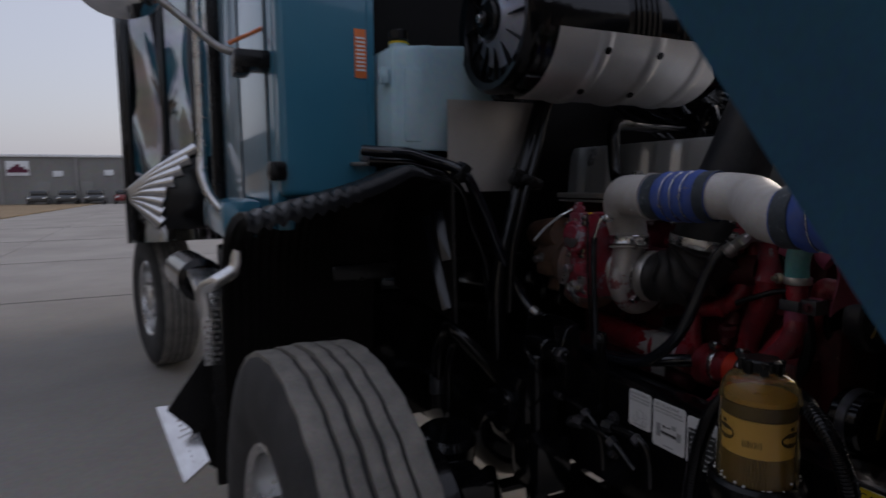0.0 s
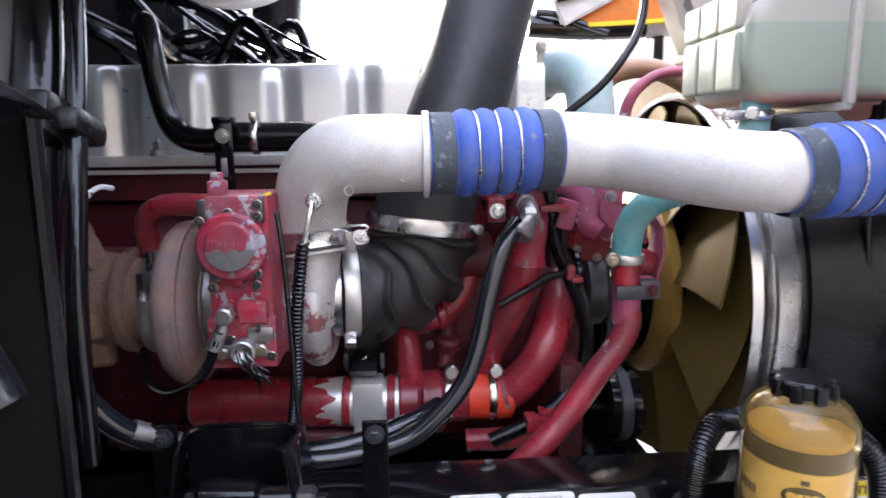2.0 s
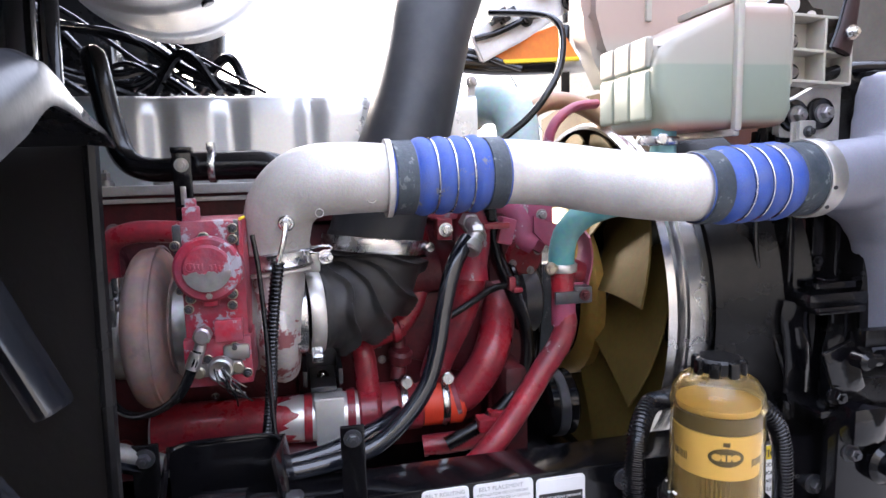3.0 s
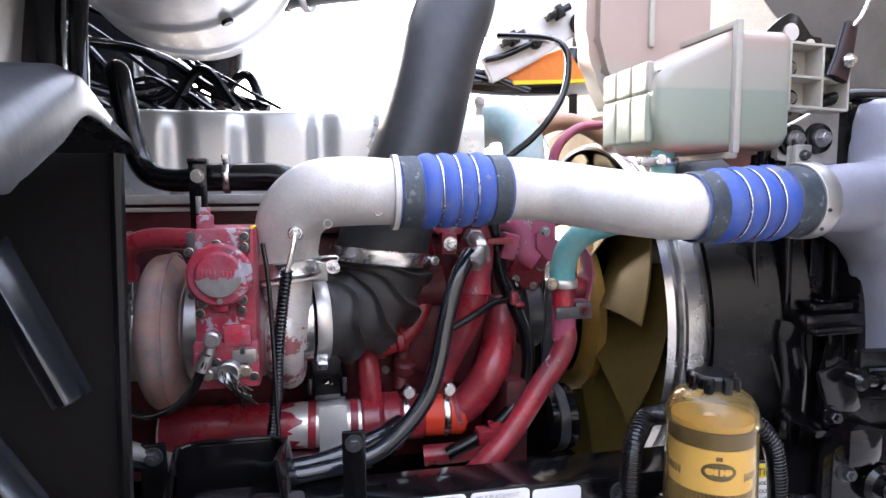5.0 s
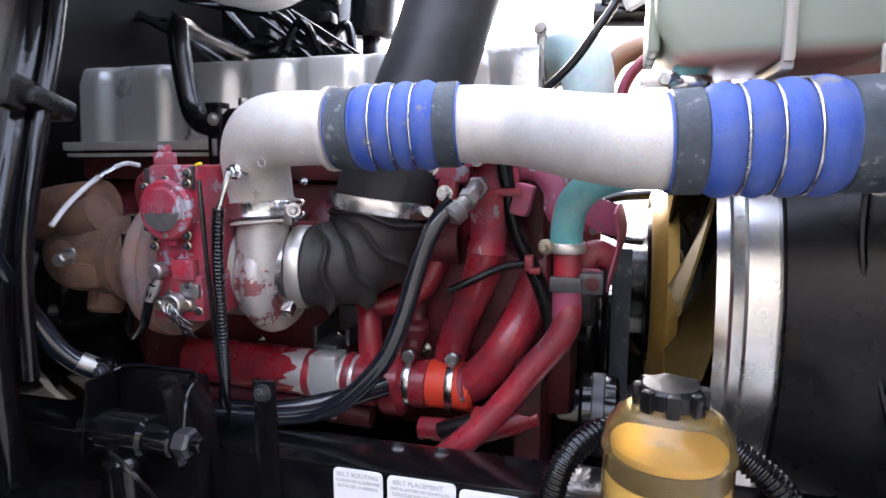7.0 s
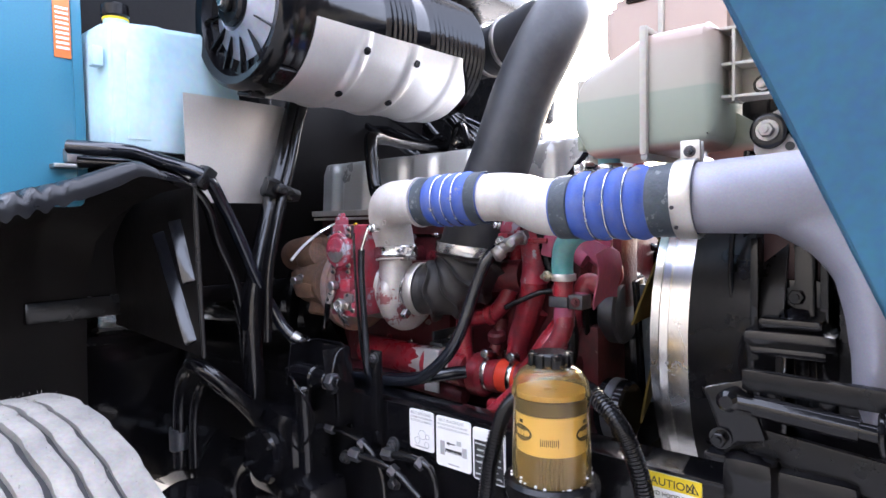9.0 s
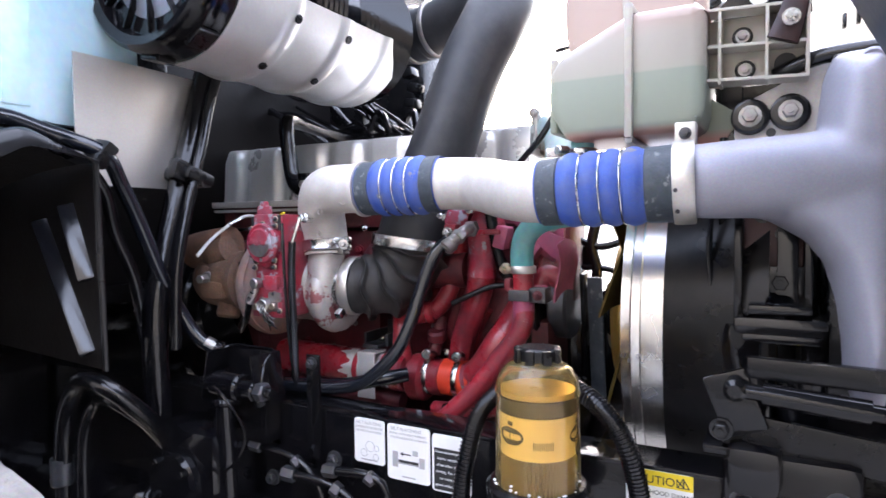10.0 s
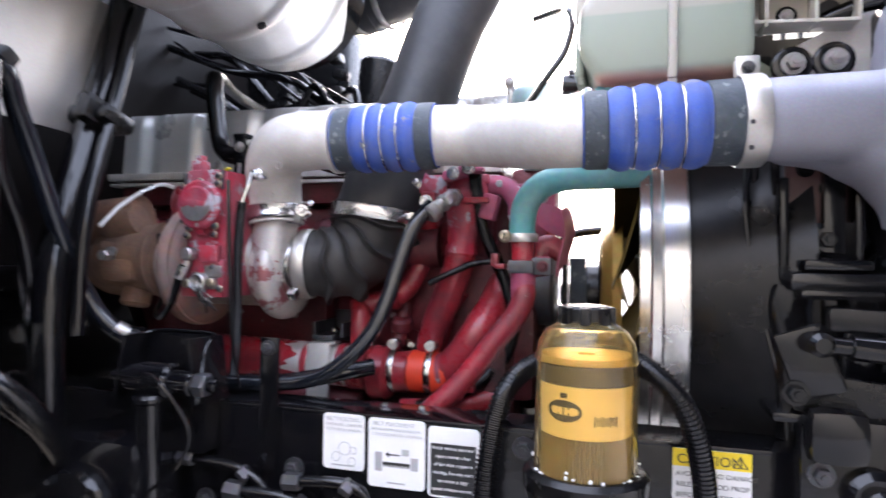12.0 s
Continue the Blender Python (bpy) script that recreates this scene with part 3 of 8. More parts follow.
part("side_plate", boxes(((-2.2, 0.05, 0.75), (0.4, 0.03, 0.75), 0.01, euler(0, 0, 0))), BLACK, steps)
part("hanger", boxes(((-2.3, 0.12, 0.98), (0.06, 0.14, 0.36), 0.01)), BLACK, steps)
bm = bmesh.new()
corner = [(-0.04, 0.76), (-0.17, 0.575), (-0.1, 0.5), (-0.05, 0.36), (0.02, 0.3), (0.02, 0.76)]
A = [bm.verts.new((-2.19, y, z)) for y, z in corner]
B = [bm.verts.new((-2.21, y, z)) for y, z in corner]
bm.faces.new(A)
bm.faces.new(B[::-1])
for i in range(len(corner)):
    j = (i + 1) % len(corner)
    bm.faces.new((A[i], B[i], B[j], A[j]))
bmesh.ops.recalc_face_normals(bm, faces=bm.faces)
part("step_bracket", bm, PLASTIC, steps, "black triangular step bracket")
# added black sheet in place of the truck's shade under the cab
part("shade_panel", boxes(((-2.2, 0.3, 0.64), (0.03, 0.64, 0.74), 0.01)), PLASTIC, steps, "added black sheet standing for the shade behind the steps")
low = part("lower_tread", sheet(bmesh.new(), [[Vector((-2.36, -0.205, 0.53)).lerp(Vector((-2.36, -0.1, 0.525)), u).lerp(Vector((-2.05, -0.128, 0.365)).lerp(Vector((-2.05, -0.048, 0.425)), u), v) for u in (0, 0.5, 1)] for v in (0, 0.5, 1)], 0.012), POLISHED, steps, "polished tread plate with punched grips")
bm = bmesh.new()
for r in range(13):
    for c in range(4):
        q = Vector((-2.36, -0.2, 0.538)).lerp(Vector((-2.36, -0.105, 0.533)), 0.35 + 0.16 * c).lerp(Vector((-2.05, -0.125, 0.373)).lerp(Vector((-2.05, -0.05, 0.433)), 0.35 + 0.16 * c), (r + 0.5) / 13)
        disc_cyl(bm, q, (0.45, -0.2, 0.85), 0.006, 0.006, 6)
tagged(part("grip", bm, STEEL_DULL, low), kind="stuff")
# made-up tank, added to hide bright ground where the underside is in shade
reservoir = thing("air_tank", "added black tank covering the bright gap under the frame rail", "tank")
part("shell", lathe([(0, 0.0), (0.01, 0.09), (0.04, 0.14), (0.08, 0.158), (0.86, 0.158), (0.9, 0.14), (0.93, 0.09), (0.94, 0.0)], (-2.56, 1.02, 0.52), (1, 0, 0), 40), BLACK, reservoir)
for x in (-2.3, -1.9):
    part("band", clamp_band((x, 1.02, 0.52), (1, 0, 0), 0.16, 0.04, 0.004), BLACK, reservoir)
    part("hanger", boxes(((x, 0.97, 0.68), (0.04, 0.05, 0.08), 0.004)), BLACK, reservoir)

# rear body and quarter fender
body = thing("dump_box", "tall black glossy truck body panel behind the cab", "truck body", at=(0, 0.335, 0))
bm = bmesh.new()
grid = []
for z in np.linspace(0.98, 3.4, 24):
    grid.append([Vector((-4.75 + 0.02 * math.sin(z * 5 + y * 9) + 0.012 * math.sin(y * 23 + z * 2), y, z)) for y in np.linspace(-0.56, 3.2, 60)])
sheet(bm, grid, 0.02)
part("front_panel", bm, MIRROR_STEEL, body, "wavy polished steel front")
for y in (-0.57, 3.2):
    part("side_panel", boxes(((-6.9, y, 2.2), (4.3, 0.03, 2.45), 0.01)), BODY_BLACK, body)
part("top_panel", boxes(((-6.9, 1.3, 3.42), (4.35, 3.85, 0.04), 0.01)), BODY_BLACK, body)
for y in (-0.53, -0.3, -0.1):
    part("stake", boxes(((-4.71, y, 2.2), (0.05, 0.05, 2.4), 0.012)), BLACK, body)
guard = thing("quarter_fender", "ribbed polished aluminium quarter fender ahead of the rear wheel", "fender", at=(0, 0.29, -0.02))
for i in range(8):
    v = (i + 0.5) / 8
    ly, lz = -0.515 + 0.02 * v, 1.375 - 0.085 * v
    ry, rz = (-0.053 - 0.235 * min(1, v / 0.6), 1.69 - 0.36 * min(1, v / 0.6)) if v < 0.6 else (-0.288 - 0.03 * (v - 0.6) / 0.4, 1.33 - 0.22 * (v - 0.6) / 0.4)
    part("rib", tube([(-4.56, ly, lz), (-4.5, (ly + ry) / 2 - 0.01, (lz + rz) / 2 + 0.012), (-4.46, ry, rz)], lambda u, w=v: 0.011 + (0.034 + 0.01 * w) * u, 8, 10), POLISHED, guard)
part("inner_wall", boxes(((-4.5, 0.0, 1.35), (0.06, 0.6, 0.5), 0.02)), BLACK, guard)
part("support_arm", boxes(((-4.62, 0.05, 1.35), (0.3, 0.08, 0.08), 0.01)), BLACK, guard)
part("under_box", boxes(((-3.9, 0.35, 1.02), (1.1, 0.5, 0.45), 0.03)), BLACK, guard)
lone("rear_air_tank", disc_cyl(bmesh.new(), (-3.4, 0.05, 0.95), (1, 0.1, 0), 0.1, 0.5, 24, 0.03), BLACK, "black air tank below the cab", "tank")


def truck_wheel(name, label, r, w, rim_r, lugs=10, group="truck wheels"):
    """A truck wheel with its axis on local y; the outer face looks to -y."""
    wheel = thing(name, label, "wheel", group)
    h = w / 2
    part("tyre", lathe([(-h * 0.82, rim_r), (-h * 0.97, rim_r + 0.05), (-h, (r + rim_r) / 2 + 0.02), (-h * 0.96, r - 0.07), (-h * 0.88, r - 0.03), (-h * 0.74, r - 0.012), (-h * 0.7, r - 0.016),
                        (h * 0.7, r - 0.016), (h * 0.74, r - 0.012), (h * 0.88, r - 0.03), (h * 0.96, r - 0.07), (h, (r + rim_r) / 2 + 0.02), (h * 0.97, rim_r + 0.05), (h * 0.82, rim_r)], (0, 0, 0), (0, 1, 0), 96), TYRE_DARK, wheel)
    # tread ribs with wavy groove edges and small cuts
    cuts = 180
    for i in range(5):
        c = -h * 0.74 + (i + 0.5) * h * 1.48 / 5
        hw = h * 1.48 / 10 - 0.006
        if i in (0, 4):
            hw += 0.008
            c += -0.006 if i == 0 else 0.006
        bm = bmesh.new()
        rings = []
        for k in range(cuts):
            a = k * math.tau / cuts
            wob = 0.0014 * math.sin(k * math.tau / 6)
            dip = 0.004 if k % 6 == 0 else 0.0
            top = r - 0.0005 * abs(i - 2) * 6
            prof = [(c - hw + wob, r - 0.02), (c - hw + wob, top - 0.002 - dip), (c - hw * 0.7, top), (c + hw * 0.7, top), (c + hw + wob, top - 0.002 - dip), (c + hw + wob, r - 0.02)]
            rings.append([bm.verts.new((q * math.cos(a), y, q * math.sin(a))) for y, q in prof])
        for k in range(cuts):
            A, B = rings[k], rings[(k + 1) % cuts]
            for j in range(5):
                bm.faces.new((A[j], A[j + 1], B[j + 1], B[j]))
        bmesh.ops.recalc_face_normals(bm, faces=bm.faces)
        part("tread_rib", bm, TYRE, wheel)
    rim = part("rim", lathe([(-h * 0.8, rim_r + 0.012), (-h * 0.86, rim_r), (-h * 0.78, rim_r - 0.02), (-h * 0.2, rim_r - 0.035), (-h * 0.12, rim_r - 0.08), (-h * 0.3, 0.15), (-h * 0.3, 0.11), (-h * 0.75, 0.105), (-h * 0.8, 0.09), (-h * 0.8, 0.0)], (0, 0, 0), (0, 1, 0), 64), STEEL, wheel, "bright aluminium rim")
    for k in range(lugs):
        a = k * math.tau / lugs
        part("lug_nut", disc_cyl(bmesh.new(), (0.143 * math.cos(a), -h * 0.28, 0.143 * math.sin(a)), (0, -1, 0), 0.019, 0.07, 6, 0.006), CHROME, rim)
    return wheel


steer = truck_wheel("steer_wheel", "steered front truck tyre with dusty worn ribbed tread", 0.51, 0.28, 0.285)
steer.matrix_world = pose(-1.305, 0.23, 0.5, 0, 0, 4)
hairs = bmesh.new()
rng = random.Random(5)
for k in range(160):
    a = rng.uniform(math.tau * 0.05, math.tau * 0.45)
    y = rng.choice((-0.09, -0.05, 0.0, 0.05, 0.09)) + rng.uniform(-0.008, 0.008)
    d = Vector((math.cos(a), rng.uniform(-0.3, 0.3), math.sin(a)))
    q = Vector((0.508 * math.cos(a), y, 0.508 * math.sin(a)))
    sweep(hairs, [q, q + d * rng.uniform(0.003, 0.006)], 0.0005, 4, False)
tagged(part("rubber_whisker", hairs, TYRE, steer), kind="stuff")
copy_thing(steer, pose(-1.305, 2 * MID - 0.23, 0.5, 0, 0, 184))
rear = truck_wheel("tandem_wheel", "rear truck wheel with chrome lug nuts", 0.53, 0.29, 0.29)
rear.matrix_world = pose(-5.25, -0.03, 0.5, 0, 0, 12)
copy_thing(rear, pose(-6.65, -0.03, 0.49, 0, 0, -2))
copy_thing(rear, pose(-5.25, 2 * MID + 0.06, 0.5, 0, 0, 180))

# unseen housing, added to block light leaking in behind the engine
gearbox = thing("transmission", "unseen black transmission housing added behind the engine against light leaks", "transmission")
part("flywheel_housing", disc_cyl(bmesh.new(), (-1.94, MID + 0.17, 0.97), (1, 0, 0), 0.33, 0.05, 32, 0.01), BLACK, gearbox)
part("housing", tube([(-1.86, MID + 0.2, 1.0), (-2.0, MID + 0.15, 0.95), (-2.3, MID, 0.9), (-3.2, MID, 0.85)], lambda u: 0.3 - 0.1 * u, 6, 24), BLACK, gearbox)
# made-up box, added to keep light from under the cab
block_box = thing("battery_box", "added black box blocking light under the cab floor", "box")
part("case", boxes(((-2.4, 0.665, 0.71), (0.6, 0.53, 0.48), 0.03)), BLACK, block_box)
part("lid", boxes(((-2.4, 0.665, 0.96), (0.63, 0.55, 0.03), 0.01)), PLASTIC, block_box)
for x in (-2.6, -2.2):
    part("strap", boxes(((x, 0.398, 0.75), (0.035, 0.008, 0.42), 0.002)), STEEL_DULL, block_box)

# inner wheel arch liner
liner = thing("wheel_arch_liner", "black ribbed plastic wheel arch liner above the front tyre", "fender liner")
LIP = ((0.094, 1.318), (0.15, 1.33), (0.205, 1.343), (0.283, 1.362), (0.338, 1.378), (0.4, 1.4), (0.45, 1.421), (0.475, 1.429), (0.49, 1.43), (0.51, 1.423), (0.535, 1.412), (0.6, 1.386))


def lip_z(y):
    """Height of the arch's front lip across the wheel, with corrugations near its outer end."""
    for (a, za), (b, zb) in zip(LIP, LIP[1:]):
        if y <= b:
            return za + (zb - za) * (y - a) / (b - a) + 0.006 * math.sin((y - 0.09) * math.tau / 0.03) * max(0, min(1, (0.4 - y) / 0.08))
    return LIP[-1][1]


ys = [0.094 + 0.506 * i / 90 for i in range(91)]
grid = []
for x, dz, amt in ((-1.328, -0.04, 0), (-1.327, -0.022, 0.4), (-1.331, -0.008, 0.8), (-1.342, 0.0, 1), (-1.39, 0.0, 1), (-1.48, -0.005, 1), (-1.62, -0.025, 1), (-1.76, -0.06, 1), (-1.88, -0.12, 1), (-1.95, -0.22, 0.6), (-1.98, -0.4, 0.3), (-2.0, -0.7, 0.3)):
    row = []
    for y in ys:
        taper = max(0.15, min(1, (0.6 - y) / 0.15)) if dz < 0 and x > -1.34 else 1
        row.append(Vector((x, y, lip_z(y) + dz * taper)))
    grid.append(row)
part("arch_lip", sheet(bmesh.new(), grid[:5], 0.004), LIP_BLACK, liner)
part("arch_shell", sheet(bmesh.new(), grid[4:], 0.004), LINER_BLACK, liner)


def wall_y(x, z):
    """The liner's inner wall, which leans outwards with height."""
    return 0.611 - 0.043 * (z - 1.2) + 0.11 * (-1.353 - x)


grid = []
for i in range(13):
    u = i / 12
    ztop = 1.39 + 0.02 * min(1, i / 3) - 0.02 * max(0, i - 5) - 0.006 * max(0, i - 9) ** 2
    row = []
    for z in np.linspace(1.015, ztop, 12):
        x = -1.353 + 0.039 * (z - 1.2) - 0.645 * u
        row.append(Vector((x, wall_y(x, z), z)))
    grid.append(row)
part("inner_wall", sheet(bmesh.new(), grid, 0.005), LINER_BLACK, liner)
part("front_bead", tube([(-1.353 + 0.039 * (z - 1.2), wall_y(-1.353, z), z) for z in (1.015, 1.1, 1.2, 1.3, 1.385)], 0.006, 6, 8), PLASTIC, liner)
for (xa, za), (xb, zb) in (((-1.557, 1.285), (-1.407, 1.042)), ((-1.447, 1.313), (-1.39, 1.178))):
    a_, b_ = Vector((xa, wall_y(xa, za) - 0.004, za)), Vector((xb, wall_y(xb, zb) - 0.004, zb))
    d_ = (b_ - a_)
    sx = Vector((0, -1, 0)).cross(d_).normalized()
    rotm = Matrix.Rotation(radians(-58), 3, d_) @ Matrix((sx, d_.normalized().cross(sx), d_.normalized())).transposed()
    part("rib", boxes(((a_ + b_) / 2, (0.036, 0.02, d_.length), 0.004, rotm)), RIB, liner, "shiny worn moulded rib")

# hood, tipped forward
hood = thing("tilt_hood", "blue painted truck hood tipped forward with grey inner side", "hood")
E0, ED = Vector((-0.173, 0.266, 1.355)), Vector((0.307, 0.443, -0.843))


def hood_side(sign):
    bm = bmesh.new()
    grid = []
    for i in range(15):
        s = -1.25 + 1.95 * i / 14
        row = []
        for j in range(12):
            u = j / 11
            p = E0 + ED * s + Vector((0.008 * math.cos(s * 3), 0, 0)) + Vector((1.1, 0.30, 0.1)) * u + Vector((0, 0.1, 0)) * u * u - Vector((0, 0.03, 0)) * math.sin(u * 3.14)
            if sign < 0:
                p.y = 2 * MID - p.y
            row.append(p)
        grid.append(row)
    return grid


gr = hood_side(1)
part("side_skin", sheet(bmesh.new(), gr, 0.006 * 1), HOOD_BLUE, hood)
gl = hood_side(-1)
part("far_side_skin", sheet(bmesh.new(), gl, 0.006), HOOD_BLUE, hood)
part("top_skin", sheet(bmesh.new(), [[gr[i][11].lerp(gl[i][11], v) + Vector((0.12 * math.sin(v * 3.14), 0, 0)) for v in np.linspace(0, 1, 16)] for i in range(15)], 0.006), HOOD_BLUE, hood)
off = Vector((0.012, 0.014, 0))
part("side_liner", sheet(bmesh.new(), [[p + off for p in row] for row in gr], 0.004), HOOD_INNER, hood)
part("far_liner", sheet(bmesh.new(), [[p + Vector((0.0, -0.016, 0)) for p in row] for row in gl], 0.004), SAGE, hood, "cream coloured inner side with dark slots")
for x, y, z, h_ in ((-0.02, 2.53, 1.995, 0.13), (-0.06, 2.555, 1.99, 0.08), (0.03, 2.5, 1.95, 0.1), (-0.1, 2.57, 1.97, 0.05)):
    part("slot", boxes(((x, y, z), (0.014, 0.03, h_), 0.004)), PLASTIC, hood)
part("top_liner", sheet(bmesh.new(), [[gr[i][11].lerp(gl[i][11], v) + Vector((0.12 * math.sin(v * 3.14) - 0.02, 0, 0)) for v in np.linspace(0.01, 0.99, 16)] for i in range(15)], 0.004), HOOD_INNER, hood)
for v in (0.25, 0.5, 0.75):
    part("stiffener", tube([gr[i][11].lerp(gl[i][11], v) + Vector((0.12 * math.sin(v * 3.14) - 0.04, 0, 0)) for i in range(0, 15, 2)], 0.02, 4, 8), HOOD_INNER, hood)
part("rear_edge", tube([E0 + ED * s + Vector((0.008, 0.008, 0)) for s in (-1.25, -0.6, 0, 0.7)], 0.004, 8, 8), HOOD_BLUE, hood)
I0, ID = Vector((-0.16, 0.85, 1.4)), Vector((-0.51, 0.0, 1.0))
part("inner_flange", sheet(bmesh.new(), [[(I0 + ID * (z - 1.4) + Vector((0.015 * ((z - 1.5) / 0.3) ** 2, 0, 0))).lerp(E0 + ED * ((1.355 - z) / 0.843) + Vector((0.02, 0.01, 0)), v) for v in np.linspace(0, 1, 10)] for z in np.linspace(1.2, 1.85, 14)], 0.004), FLANGE_BLUE, hood, "dark blue inner flange of the hood")

# ---- engine ----
engine = thing("engine", "red painted diesel engine with bare cast valve cover", "engine")
EX0, EX1, EY = -1.86, -0.83, 1.35
part("block", boxes(((-1.33, 1.58, 0.98), (0.98, 0.46, 0.56), 0.03)), RED_SHADED, engine)
# shade below the cover flange is put into the head's colour, with grime
part("cylinder_head", boxes(((-1.33, 1.57, 1.3), (1.0, 0.5, 0.075), 0.008)), SHADED_GRIME, engine)
part("head_ledge", boxes(((-1.345, 1.53, 1.334), (1.03, 0.46, 0.018), 0.003), ((-1.345, 1.535, 1.315), (1.02, 0.46, 0.008), 0.002)), CAST, engine, "bare cast cover flange")
bm = bmesh.new()
FLUTES = (-1.78, -1.62, -1.455, -1.325, -1.175, -1.03, -0.92)


def flute(x):
    return sum(0.017 * (0.5 + 0.5 * math.cos(math.pi * max(-1, min(1, (x - f) / 0.04)))) for f in FLUTES)


xs = [EX0 + (EX1 - EX0) * i / 160 for i in range(161)]
front = []
for v, dy, z in ((0, 0.0, 1.342), (1, 0.002, 1.36), (2, 0.01, 1.47), (3, 0.013, 1.498), (4, 0.02, 1.507), (5, 0.035, 1.511), (6, 0.3, 1.514), (7, 0.33, 1.505), (8, 0.34, 1.342)):
    front.append([Vector((x + (0.01 * (v >= 3) * (1 if x < EX0 + 0.02 else 0)), EY + dy + (flute(x) if v < 5 else flute(x) * (0.5 if v == 5 else 0)), z)) for x in xs])
rows = [[bm.verts.new(p) for p in r] for r in front]
for A, B in zip(rows, rows[1:]):
    for i in range(160):
        bm.faces.new((A[i], A[i + 1], B[i + 1], B[i]))
bm.faces.new([r[0] for r in rows])
bm.faces.new([r[-1] for r in rows][::-1])
bmesh.ops.recalc_face_normals(bm, faces=bm.faces)
part("valve_cover", bm, COVER, engine, "bare fluted aluminium valve cover")
for x in (-1.545, -1.45, -1.25, -1.1, -0.95):
    part("cover_bolt", bolt(disc_cyl(bmesh.new(), (x, 1.325, 1.34), (0, 0, 1), 0.015, 0.01, 12), (x, 1.325, 1.35), (0, 0, 1), 0.009, 0.014), STEEL_DULL, engine)
# red castings and pipes on the near side of the block
for x in (-1.72, -1.56, -1.4, -1.24, -1.08, -0.94):
    part("exhaust_port", tube([(x, 1.36, 1.2), (x + 0.01, 1.29, 1.19), (x + 0.03, 1.25, 1.16)], 0.034, 6, 14), RED_SHADED, engine)
part("exhaust_manifold", tube([(-1.74, 1.25, 1.15), (-1.5, 1.23, 1.15), (-1.2, 1.24, 1.15), (-0.95, 1.26, 1.16)], 0.042, 8, 16), RED_SHADED, engine)
part("side_cover", boxes(((-1.0, 1.33, 0.98), (0.3, 0.08, 0.3), 0.02), ((-1.45, 1.33, 0.95), (0.45, 0.08, 0.26), 0.02)), RED_SHADED, engine)
part("water_manifold", tube([(-0.985, 1.285, 1.27), (-0.978, 1.27, 1.2), (-0.985, 1.255, 1.14), (-1.005, 1.245, 1.09), (-1.035, 1.238, 1.06), (-1.085, 1.225, 1.045), (-1.11, 1.215, 1.04)], 0.0215, 8, 16), RED, engine)
part("manifold_union", disc_cyl(disc_cyl(bmesh.new(), (-1.05, 1.233, 1.054), (1, 0.15, 0.25), 0.027, 0.02, 20, 0.004), (-1.035, 1.238, 1.06), (1, 0.15, 0.4), 0.024, 0.012, 6, 0.003), RED, engine)
part("coolant_casting", tube([(-0.88, 1.23, 1.29), (-0.886, 1.212, 1.22), (-0.892, 1.21, 1.15)], lambda u: 0.036 + 0.006 * math.sin(u * 6), 8, 20), RED_WORN, engine)
part("coolant_leg", tube([(-0.89, 1.212, 1.17), (-0.9, 1.215, 1.12), (-0.918, 1.218, 1.07), (-0.95, 1.23, 1.0), (-0.965, 1.24, 0.95)], lambda u: 0.032 - 0.004 * u, 8, 18), RED, engine)
part("pocket_cover", boxes(((-0.905, 1.29, 1.05), (0.2, 0.04, 0.2), 0.02, euler(0, 20, 0))), RED_SHADED, engine)
part("drop_pipe", tube([(-1.113, 1.215, 1.045), (-1.102, 1.2, 1.02), (-1.098, 1.195, 0.97), (-1.088, 1.2, 0.905)], lambda u: 0.02 + 0.004 * u, 8, 14), RED, engine)
part("pipe_collar", disc_cyl(bmesh.new(), (-1.03, 1.25, 0.985), (0.1, -0.3, 1), 0.024, 0.03, 18, 0.006), RED_SHADED, engine)
part("small_stub", tube([(-1.03, 1.27, 1.04), (-1.03, 1.255, 1.0), (-1.035, 1.24, 0.955)], 0.016, 6, 12), RED_SHADED, engine)
part("thermostat_housing", disc_cyl(disc_cyl(bmesh.new(), (-1.085, 1.22, 0.9), (1, 0, 0.0), 0.056, 0.05, 28, 0.01), (-1.052, 1.22, 0.905), (1, 0, 0), 0.043, 0.06, 28, 0.006), RED, engine)
part("orange_coupling", disc_cyl(bmesh.new(), (-1.0, 1.222, 0.908), (1, 0, -0.02), 0.043, 0.088, 28, 0.006), ORANGE_HOSE, engine, "orange silicone hose coupling")
part("lower_water_pipe", tube([(-0.96, 1.222, 0.906), (-0.925, 1.216, 0.912), (-0.888, 1.212, 0.945), (-0.855, 1.215, 0.995), (-0.828, 1.25, 1.05), (-0.818, 1.3, 1.1), (-0.83, 1.35, 1.16)], 0.0345, 8, 20), RED, engine)
part("pipe_bead", lathe([(-0.006, 0.034), (-0.004, 0.039), (0.004, 0.039), (0.006, 0.034)], (-0.926, 1.216, 0.911), (1, -0.1, 0.25), 32), RED_WORN, engine)
for x in (-1.031, -0.952):
    part("hose_clamp", clamp_band((x, 1.222, 0.908), (1, 0, -0.02), 0.044, 0.014), STEEL, engine, "steel hose clamp")
    part("clamp_screw", disc_cyl(disc_cyl(bmesh.new(), (x + 0.005, 1.212, 0.962), (0, -1, 0.1), 0.013, 0.03, 12, 0.003), (x + 0.005, 1.232, 0.957), (0, -1, 0.1), 0.006, 0.05, 8), STEEL, engine)
part("oil_cooler", disc_cyl(bmesh.new(), (-1.47, 1.19, 0.925), (1, 0, -0.03), 0.042, 0.37, 36, 0.006), SHIELD, engine, "cylinder worn to bright bare metal")
bm = bmesh.new()
sleeve_rng = random.Random(5)
